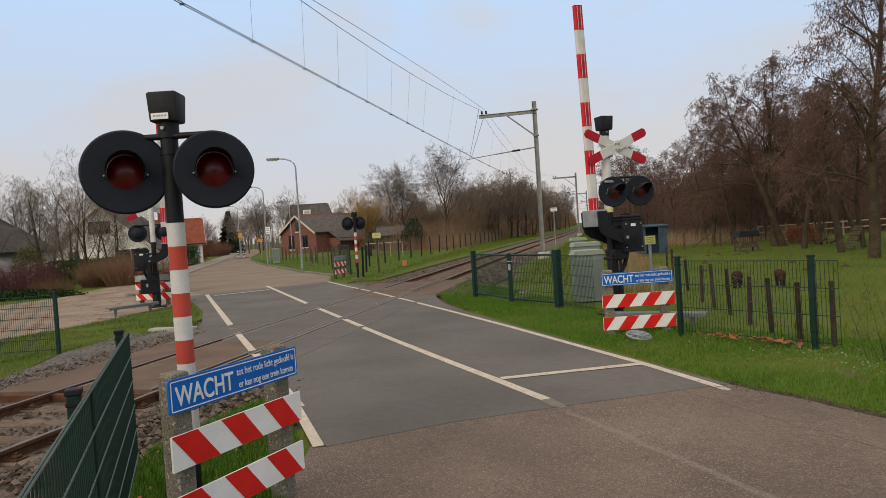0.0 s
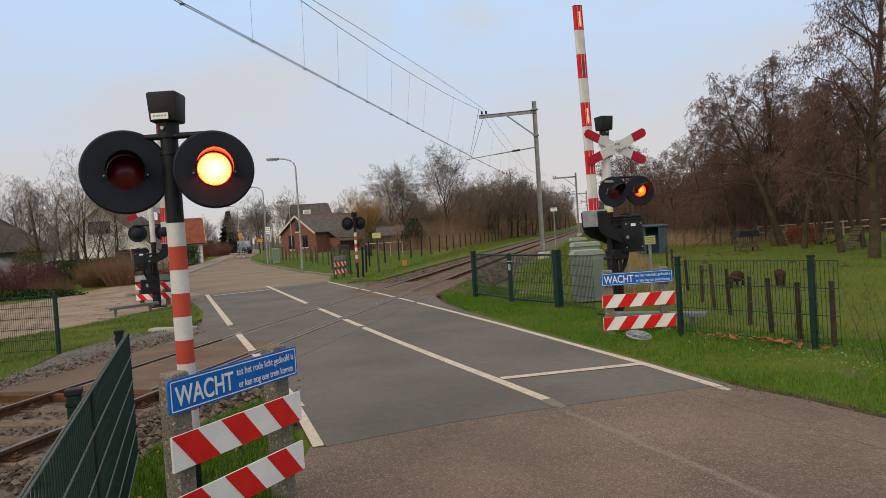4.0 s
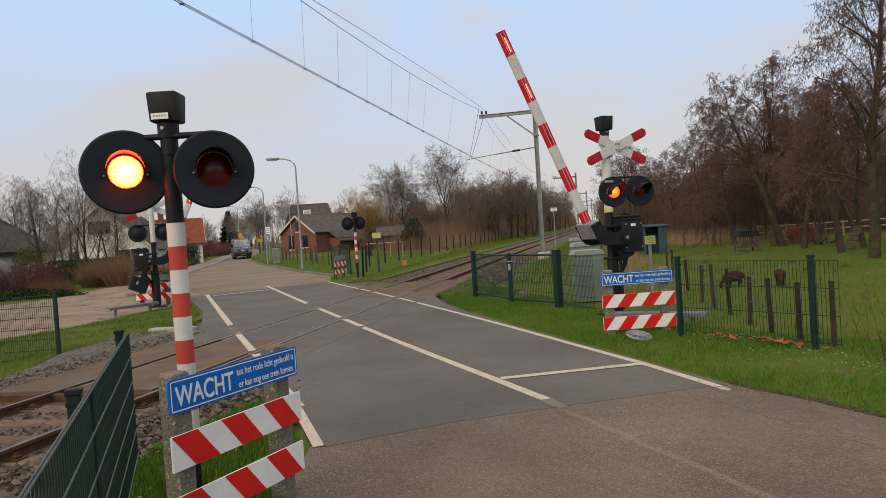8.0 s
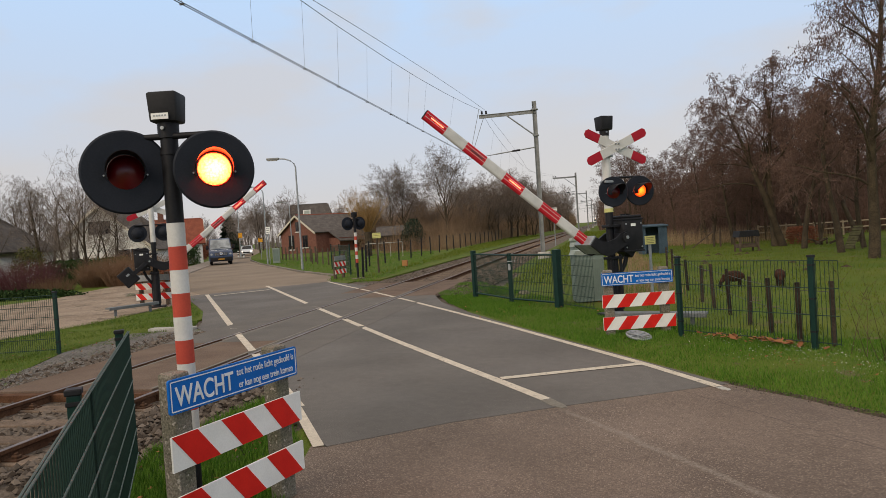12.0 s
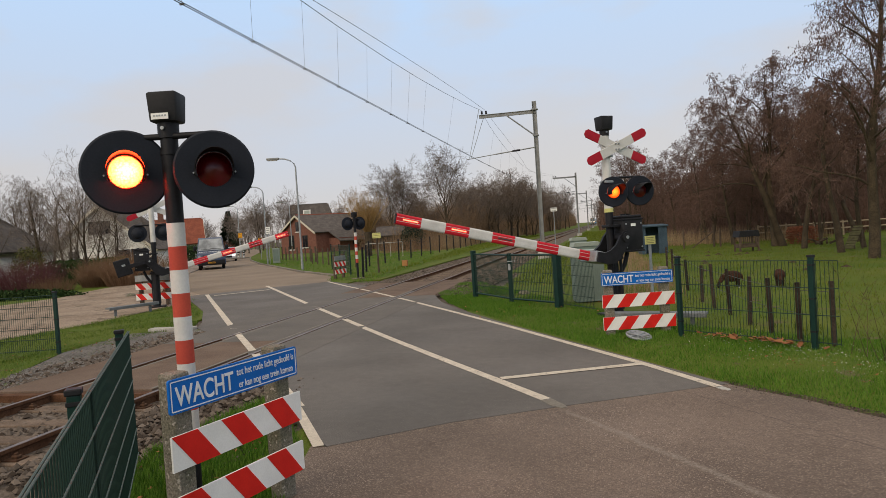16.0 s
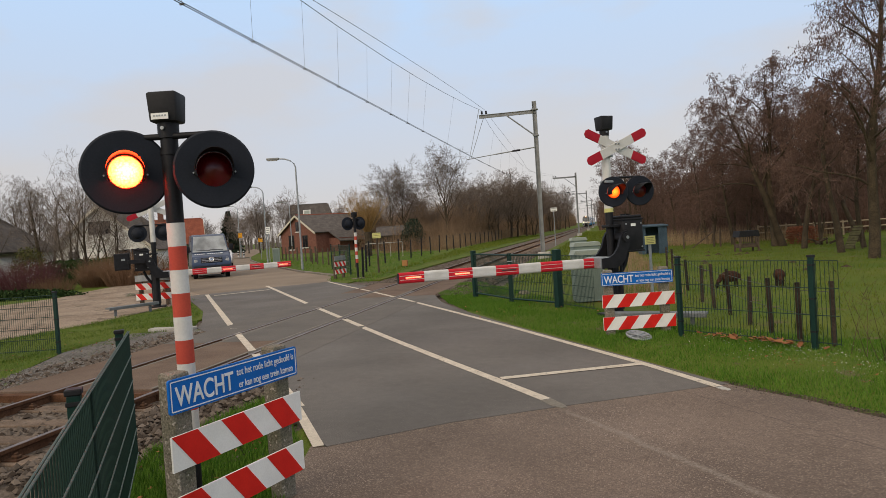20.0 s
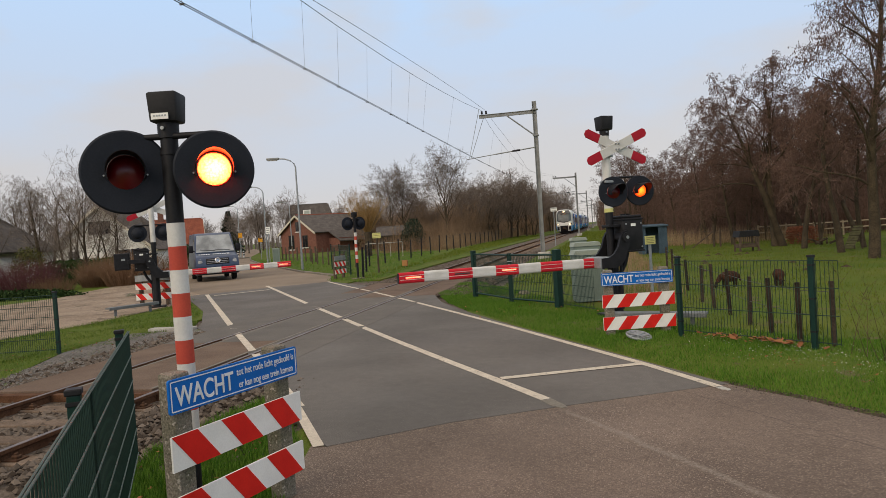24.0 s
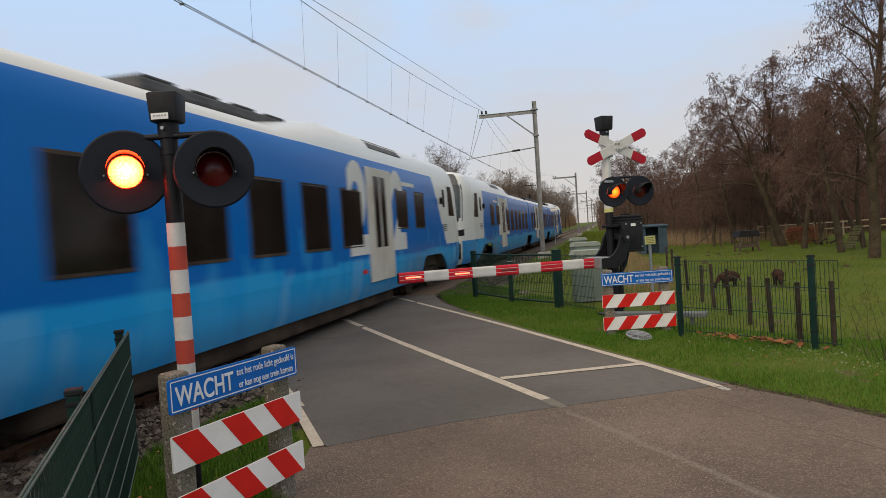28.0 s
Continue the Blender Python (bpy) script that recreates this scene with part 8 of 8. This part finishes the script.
t = thing("field_shed", "small blue-grey wooden shelter with an open doorway", "shed", facing(8.75, 34.3, 1.0, -0.05))
for x, w in ((-0.49, 0.2), (0.4, 0.4)):
    for i in range(max(1, int(w / 0.1))):
        part("board", boxes(((0.095, 0.03, 1.3), (x - w / 2 + 0.05 + i * 0.1, 0, 0.62))), M_BLUESHED, t)
part("side_wall", boxes(((0.03, 0.9, 1.3), (-0.6, 0.45, 0.62)), ), M_BLUESHED, t)
part("side_wall", boxes(((0.03, 0.9, 1.3), (0.6, 0.45, 0.62)), ), M_BLUESHED, t)
part("back_wall", boxes(((1.2, 0.03, 1.3), (0, 0.9, 0.62))), M_BLUESHED, t)
part("roof", boxes(((1.35, 1.1, 0.07), (0, 0.45, 1.32), Matrix.Rotation(radians(3), 3, "X"), 0.01)), M_BLUESHED, t)

t = thing("point_heater_box", "small ochre equipment box on the grass", "box", pose(-1.95, 34.6, 0))
t.matrix_basis = pose(-3.6, 34.5, 0)
part("box_body", boxes(((0.26, 0.22, 0.26), (0, 0, 0.18), None, 0.015)), M_OCHRE, t)
part("box_lid", boxes(((0.3, 0.26, 0.04), (0, 0, 0.33), None, 0.01)), M_OCHRE, t)
part("box_leg", rods(((0, 0, -0.08), (0, 0, 0.08), 0.03)), M_GALV, t)

t = thing("hay_rack", "dark roofed wooden hay rack on the field", "hay rack", facing(12.45, 31.75, 1.0, 0.05))
roofm = prism([(-0.46, 0.62), (0.46, 0.62), (0.4, 0.88), (-0.4, 0.88)], 0.62)
part("roof", roofm, M_PLASTIC, t, "dark sheet roof")
for x in (-0.4, 0.4):
    for y in (0.06, 0.56):
        part("leg", boxes(((0.06, 0.06, 0.7), (x, y, 0.28))), M_WOOD, t)
for i in range(9):
    part("slat", boxes(((0.025, 0.02, 0.3), (-0.34 + 0.085 * i, 0.05, 0.45))), M_WOOD, t)
part("trough", boxes(((0.84, 0.45, 0.16), (0, 0.3, 0.24), None, 0.01)), M_WOOD, t)

# low galvanised guard rails beside the barriers
for (x0, y0), (x1, y1), z in (((-6.83, 16.2), (-6.3, 17.6), 0.22), ((6.2, 11.75), (7.66, 11.35), 0.17)):
    d = Vector((x1 - x0, y1 - y0))
    ln = d.length
    t = thing("guard_rail", "low dull galvanised steel guard rail on short posts", "guard rail", aim(x0, y0, d.x, d.y))
    part("rail", boxes(((ln, 0.2, 0.045), (ln / 2, 0, z), None, 0.01), ((ln, 0.02, 0.07), (ln / 2, -0.1, z - 0.02), None, 0.006)), M_DULLGALV, t)
    for k in (0.15, 0.85):
        part("post", boxes(((0.06, 0.06, z + 0.08), (ln * k, 0, z / 2 - 0.06), None, 0.006)), M_DULLGALV, t)

# backs of the waiting signs on the far side
for (x, y, r, a) in ((-7.95, 18.95, 1.0, 0.0), (-4.75, 27.6, 0.3, 0.95)):
    t = thing("warning_sign", "striped warning boards on wooden posts by the far barrier", "sign", facing(x, y, r, a), "waiting signs of the crossing")
    part("sign_back", boxes(((1.07, 0.015, 0.19), (0.535, 0, 0.86))), M_GALV, t, "plain grey back of a sign")
    warning_board(t, 0.7, 1.09, 0.195, 0.0, False)
    warning_board(t, 0.38, 1.09, 0.195, 0.0, False)
    for px in (0.14, 0.95):
        part("wooden_post", boxes(((0.11, 0.1, 1.15), (px, 0.08, 0.45), None, 0.01)), M_WOOD, t, "mossy wooden post")


# ---------------------------------------------------------------- fences of wood and wire
def post_row(spots, h, r, label, material, wires=(), name="field_fence", square=False, group=""):
    o = spots[0]
    t = thing(name, label, "fence", pose(o[0], o[1], 0), group)
    rn = random.Random(len(spots))
    for x, y in spots:
        lean = Vector((rn.uniform(-0.04, 0.04), rn.uniform(-0.04, 0.04), 1))
        a = Vector((x - o[0], y - o[1], -0.15))
        hh = h * rn.uniform(0.93, 1.07) + 0.15
        part("fence_post", rods((a, a + lean * hh, r, r * 0.9, 8)), material, t, "", False)
    for z in wires:
        for (x0, y0), (x1, y1) in zip(spots, spots[1:]):
            part("wire", rods(((x0 - o[0], y0 - o[1], z), (x1 - o[0], y1 - o[1], z), 0.004, 0.004, 5)), M_WIRE, t)
    return t


post_row([(8.82, 9.3), (8.53, 9.68), (8.37, 10.45), (8.24, 11.23), (8.18, 12.41), (8.08, 13.36), (8.01, 14.37), (8.04, 16.73), (8.06, 18.6), (8.12, 20.6), (8.2, 23.0)], 0.74, 0.034, "dark weathered wooden field fence posts with plain wire", M_FIELDPOST, (0.35, 0.65))
post_row([(8.0, 37.5), (10.5, 37.9), (12.3, 38.0), (14.1, 38.4), (16.0, 38.0), (18.5, 37.0)], 0.95, 0.05, "dark wooden posts at the far field edge", M_WOOD, (0.4, 0.8))
post_row([(16.2, 31.0), (17.5, 27.0), (18.2, 23.5), (18.6, 20.0)], 0.8, 0.05, "dark wooden posts beside the wood", M_WOOD, (0.4, 0.7))
post_row([(-3.45, 27.4), (-5.0, 32.4)] + [(-6.62, 37.8 + 3.05 * i) for i in range(20)], 1.36, 0.05, "row of black fence posts with wire mesh along the railway", M_BLACK, (0.2, 0.4, 0.6, 0.8, 1.0, 1.2, 1.34), "railway_fence")
post_row([(-14.0 + 0.95 * i, 47.0 - 1.35 * i) for i in range(8)] + [(-7.4, 36.0)], 1.1, 0.05, "grey wooden posts in front of the farmhouse garden", M_WOOD, (0.5, 0.9), "garden_fence")
post_row([(-26.0 + 1.1 * i, 66.0 - 1.6 * i) for i in range(11)], 1.2, 0.07, "grey wooden palisade posts by the road", M_WOOD, (), "palisade")
post_row([(-24.6 - 1.25 * i, 44.8 + 2.5 * i) for i in range(9)], 0.8, 0.05, "low dark garden fence beside the pavement", M_WOOD, (0.35, 0.7), "garden_fence")
t = thing("board_fence", "dark weathered board fence behind the reeds", "fence", pose(-8.6, 118.0, 0))
for i in range(18):
    part("board", boxes(((0.08, 2.9, 1.5 - 0.1 * (i % 3)), (0.02 * i, 3.0 * i, 0.7))), M_WOOD, t)
t = thing("rail_fence", "pale weathered wooden rail fence behind the trees", "fence", pose(15.3, 43.5, 0))
for i in range(7):
    part("post", boxes(((0.09, 0.09, 1.0), (1.6 * i, 0.3 * i, 0.35))), M_PALEWOOD, t)
for z in (0.4, 0.75):
    part("rail", rods(((0, 0, z), (9.6, 1.8, z), 0.04, 0.04, 6)), M_PALEWOOD, t)
t = thing("white_pipe_rail", "pale pipe railing behind the far signal", "railing", pose(-11.7, 52.4, 0))
for i in range(4):
    part("post", rods(((0.95 * i, 0.15 * i, -0.1), (0.95 * i, 0.15 * i, 1.1), 0.022)), M_PALECON, t)
part("rail", rods(((0, 0, 1.1), (2.85, 0.45, 1.1), 0.026)), M_PALECON, t)
for x, y, dx in ((9.6, 37.8, -0.45), (12.0, 38.0, -0.6)):
    t = thing("brace_post", "dark wooden corner post with a slanting brace", "fence post", pose(x, y, 0))
    part("post", rods(((0, 0, -0.1), (0, 0, 1.15), 0.05)), M_WOOD, t)
    part("brace", rods(((0, 0, 0.8), (dx * 1.9, 0, -0.05), 0.03)), M_WOOD, t)
t = thing("fallen_branches", "pile of cut branches and logs under the trees", "logs", pose(15.9, 33.9, 0))
for i in range(7):
    a = i * 0.7
    part("log", rods(((0.3 * math.cos(a), 0.2 * math.sin(a), 0.06), (0.3 * math.cos(a) + 0.6 * math.cos(a * 2), 0.2 * math.sin(a) + 0.4 * math.sin(a * 2), 0.28), 0.05, 0.03, 7)), M_BARK, t)
t = thing("climbing_ramp", "mossy wooden climbing ramp between the trees", "ramp", facing(15.35, 28.9, 0.8, 0.6) @ Matrix.Scale(0.72, 4))
for i in range(9):
    part("plank", boxes(((0.16, 0.5, 0.03), (0.15 * i, 0, 0.12 + 0.13 * i), Matrix.Rotation(radians(-41), 3, "Y"))), M_MOSSWOOD, t)
for s in (-0.2, 0.2):
    part("ramp_leg", rods(((1.15, s, -0.1), (1.15, s, 1.15), 0.04)), M_WOOD, t)


# ---------------------------------------------------------------- sheep and small things
def sheep(x, y, turn, k):
    t = thing("sheep", "small brown sheep grazing on the field", "sheep", pose(x, y, -0.05, 0, 0, turn), "grazing sheep")
    bm = bmesh.new()
    bmesh.ops.create_icosphere(bm, subdivisions=3, radius=1.0)
    for v in bm.verts:
        n = 1 + 0.09 * noise.noise(v.co * 4 + Vector((k, 0, 0)))
        v.co = Vector((v.co.x * 0.3 * n, v.co.y * 0.155 * n, v.co.z * 0.165 * n + 0.37))
    part("body", bm, M_WOOL, t, "rounded brown woolly body", True)
    for lx, ly in ((0.16, 0.08), (0.16, -0.08), (-0.17, 0.08), (-0.17, -0.08)):
        leg = part("leg", rods(((lx, ly, 0.04), (lx, ly, 0.3), 0.022, 0.035, 8)), M_WOOLDARK, t, "thin dark leg", True)
        part("hoof", rods(((lx + 0.005, ly, 0.0), (lx + 0.005, ly, 0.05), 0.026, 0.022, 8)), M_BOARDWHITE if lx < 0 and ly > 0 else M_BLACK, leg)
    neck = part("neck", rods(((0.24, 0, 0.4), (0.36, 0, 0.22), 0.085, 0.06, 10)), M_WOOL, t, "", True)
    hb = bmesh.new()
    bmesh.ops.create_icosphere(hb, subdivisions=2, radius=1.0)
    for v in hb.verts:
        v.co = Vector((v.co.x * 0.055 + 0.4, v.co.y * 0.05, v.co.z * 0.1 + 0.14 - v.co.x * 0.02))
    head = part("head", hb, M_WOOLDARK, t, "lowered dark head", True)
    for s in (-1, 1):
        part("ear", boxes(((0.03, 0.08, 0.02), (0.38, s * 0.075, 0.22), None, 0.008)), M_WOOLDARK, head)
    part("tail", rods(((-0.28, 0, 0.42), (-0.33, 0, 0.22), 0.035, 0.02, 8)), M_WOOL, t, "", True)
    for ob in t.children_recursive:
        ob.data.transform(Matrix.Scale(0.78, 4))
    return t


sheep_a = sheep(9.15, 16.95, 195, 1)
sheep_b = sheep(10.03, 16.85, 75, 4)

t = thing("wheel_trim", "dirty silver plastic wheel trim lying in the grass", "wheel trim", pose(6.56, 10.28, 0.035, 14, 6, 20))
part("rim", lathe([(0.155, 0.0), (0.17, 0.012), (0.185, 0.0), (0.18, -0.02), (0.155, -0.01), (0.155, 0.0)], 36), M_GALV, t, "", True)
for i in range(9):
    a = i * 6.283 / 9
    part("spoke", boxes(((0.11, 0.03, 0.012), (0.1 * math.cos(a), 0.1 * math.sin(a), 0.01), Matrix.Rotation(a, 3, "Z"), 0.004)), M_GALV, t)
part("hub", rods(((0, 0, 0.0), (0, 0, 0.03), 0.05, 0.04, 16)), M_GALV, t, "", True)
for i, (x, y, s) in enumerate(((4.2, 17.6, 0.15), (-11.7, 23.7, 0.2), (5.1, 17.2, 0.12))):
    t = thing("boulder", "grey field stone on the grass", "stone", pose(x, y, 0))
    bm = bmesh.new()
    bmesh.ops.create_icosphere(bm, subdivisions=3, radius=s)
    for v in bm.verts:
        v.co *= 1 + 0.25 * noise.noise(v.co * 4 / s * 0.3 + Vector((i, 0, 0)))
        v.co.z *= 0.55
    part("stone", bm, M_CONCRETE, t, "", True)
bm_spots = [(rnd.uniform(8.8, 13), rnd.uniform(18, 33)) for _ in range(16)]
v, f = [], []
for x, y in bm_spots:
    k = len(v)
    v.append((x, y, 0.05))
    for i in range(9):
        a = i * 6.283 / 9
        r = rnd.uniform(0.15, 0.3)
        v.append((x + r * math.cos(a), y + r * math.sin(a), -0.06))
    for i in range(9):
        f.append((k, k + 1 + i, k + 1 + (i + 1) % 9))
tagged(raw("molehills", v, f, M_SOIL), "dark molehills scattered over the field", "molehills", "", "stuff")
t = thing("traffic_island", "kerbed traffic island with striped bollards", "traffic island", facing(-37.6, 80.0, 0.45, -0.9))
part("island_kerb", boxes(((5.5, 1.0, 0.14), (0, 0, 0.05), None, 0.05)), M_KERB, t)
for x in (-1.8, 1.8):
    b = part("bollard", rods(((x, 0, 0.1), (x, 0, 0.9), 0.11, 0.1, 12)), M_WHITE, t, "white bollard", True)
    part("stripe", rods(((x, 0, 0.35), (x, 0, 0.5), 0.115, 0.115, 12)), M_BLACK, b)
    part("stripe", rods(((x, 0, 0.65), (x, 0, 0.8), 0.113, 0.113, 12)), M_BLACK, b)
t = thing("utility_cabinet", "pale blue-grey utility cabinet by the road", "cabinet", facing(-19.9, 53.4, 1.0, 0.1))
part("cabinet_body", boxes(((0.55, 0.4, 1.25), (0, 0, 0.6), None, 0.02)), M_CABTOP, t)
part("cabinet_door", boxes(((0.45, 0.02, 0.95), (0, -0.205, 0.65), None, 0.005)), M_CAB, t)


# ---------------------------------------------------------------- movement
def flash_rows(m_off, m_on, second, end=28.0):
    """Rows of a lamp: in the first half of each beat or in the second; None: lit all the time."""
    f = 1.0 / 30.0
    rows = [(0.0, m_off), (0.2, m_off)]
    if second is None:
        return rows + [(0.2 + f, m_on), (end, m_on)]
    spans = []
    if second:
        spans.append((0.25, 0.36))
        for a in PERIOD:
            spans.append((a, a + 0.27))
    else:
        spans.append((0.37, PERIOD[0]))
        for a, b in zip(PERIOD, PERIOD[1:]):
            spans.append((a + (0.22 if 20.7 < a < 20.8 else 0.27), b))
    for a, b in spans:
        if a >= end:
            break
        rows += [(a - f, m_off), (a, m_on)]
        if b <= end:
            rows += [(b - f, m_on), (b, m_off)]
        else:
            rows += [(end, m_on)]
    if rows[-1][0] < end:
        rows.append((end, rows[-1][1]))
    clean = [rows[0]]
    for r in rows[1:]:
        if round(r[0] * 30) > round(clean[-1][0] * 30):
            clean.append(r)
    return clean


SWING = [(0, 88.5), (5.2, 88.5), (5.5, 86.3), (6, 80.2), (7, 73.0), (8, 66.2), (9, 58.7), (10, 51.8), (11, 45.0), (12, 38.4), (13.3, 30.3), (14.5, 23.0), (15, 19.8), (16, 13.8), (17, 8.0), (18, 2.8), (18.5, 0.5), (19, 0.5), (28, 0.5)]


TRAIN_NOSE = [(0, 960), (11, 585), (16, 408), (18, 337), (20, 265), (21, 229), (21.5, 211), (23.5, 136.5), (24, 118), (24.5, 99.2), (25, 80.3), (25.5, 61.6), (26, 43.0), (26.4, 26.6), (26.6, 18.5), (27, 1.66), (28, -38.55)]
VAN = [(0, -80, 157), (2, -71, 143), (3.5, -57.6, 118.6), (5.5, -46.6, 98.6), (7, -39.8, 85.2), (8, -34.6, 75.0), (9, -31.9, 69.2), (10, -30.0, 64.6), (11, -28.4, 60.2), (12, -26.9, 56.8), (14.5, -23.9, 50.7), (16, -21.8, 46.6), (17, -20.2, 43.8), (18, -17.9, 39.9), (19, -15.9, 36.4), (20, -14.2, 33.9), (21, -13.1, 32.3), (23, -12.3, 31.2), (25, -12.05, 30.85), (28, -12.05, 30.85)]
CAR = [(0, -119, 222), (3, -104, 196), (5.5, -76, 148), (7, -67, 133), (8.5, -58, 119.5), (10, -53, 110.6), (11, -49.3, 103.6), (12, -44.6, 94.6), (12.5, -42.6, 90.4), (14.5, -36.7, 76.8), (15.5, -33.6, 70.0), (17, -29.6, 62.5), (19, -25.4, 54.4), (21, -22.8, 49.6), (23, -21.7, 47.6), (28, -21.7, 47.6)]


def on_track(y):
    return pose(off(y), y, 0, 0, 0, -math.degrees(math.atan((off(y + 63) - off(y)) / 63)))


def drive(rows, swing=0.0):
    """Poses along a road: the thing looks the way it goes, turned by swing degrees while it is still far off."""
    out = []
    for i, (t, x, y) in enumerate(rows):
        k = min(i, len(rows) - 3)
        a, b = rows[max(0, k - 1)], rows[k + 1]
        out.append((t, aim(x, y, b[1] - a[1], b[2] - a[2]) @ pose(0, 0, 0, 0, 0, swing * max(0.0, min(1.0, (18.0 - t) / 6.0)))))
    return out


def motions():
    walk(train_a, [(t, on_track(y)) for t, y in TRAIN_NOSE])
    walk(train_b, [(t, on_track(y + 63.8)) for t, y in TRAIN_NOSE])
    walk(sheep_a, [(0, pose(9.15, 16.95, -0.05, 0, 0, 250)), (3, pose(9.15, 16.95, -0.05, 0, 0, 240)), (7, pose(9.1, 17.0, -0.05, 0, 0, 200)), (12, pose(9.08, 17.0, -0.05, 0, 0, 190)), (18, pose(9.02, 17.0, -0.05, 0, 0, 195)), (28, pose(8.98, 17.02, -0.05, 0, 0, 192))])
    walk(sheep_b, [(0, pose(10.03, 16.85, -0.05, 0, 0, 262)), (12, pose(10.03, 16.86, -0.05, 0, 0, 258)), (28, pose(10.0, 16.9, -0.05, 0, 0, 268))])
    walk(the_van, drive(VAN, 6.5))
    walk(the_car, drive(CAR))
    for boom in BOOMS:
        walk(boom, [(t, pose(0, 0, 1.387, 0, -a, 0)) for t, a in SWING])
    for ob, at, second, shift in FLASHERS:
        walk(ob, flash_rows(pose(*at), pose(*(a + b for a, b in zip(at, shift))), second))


motions()
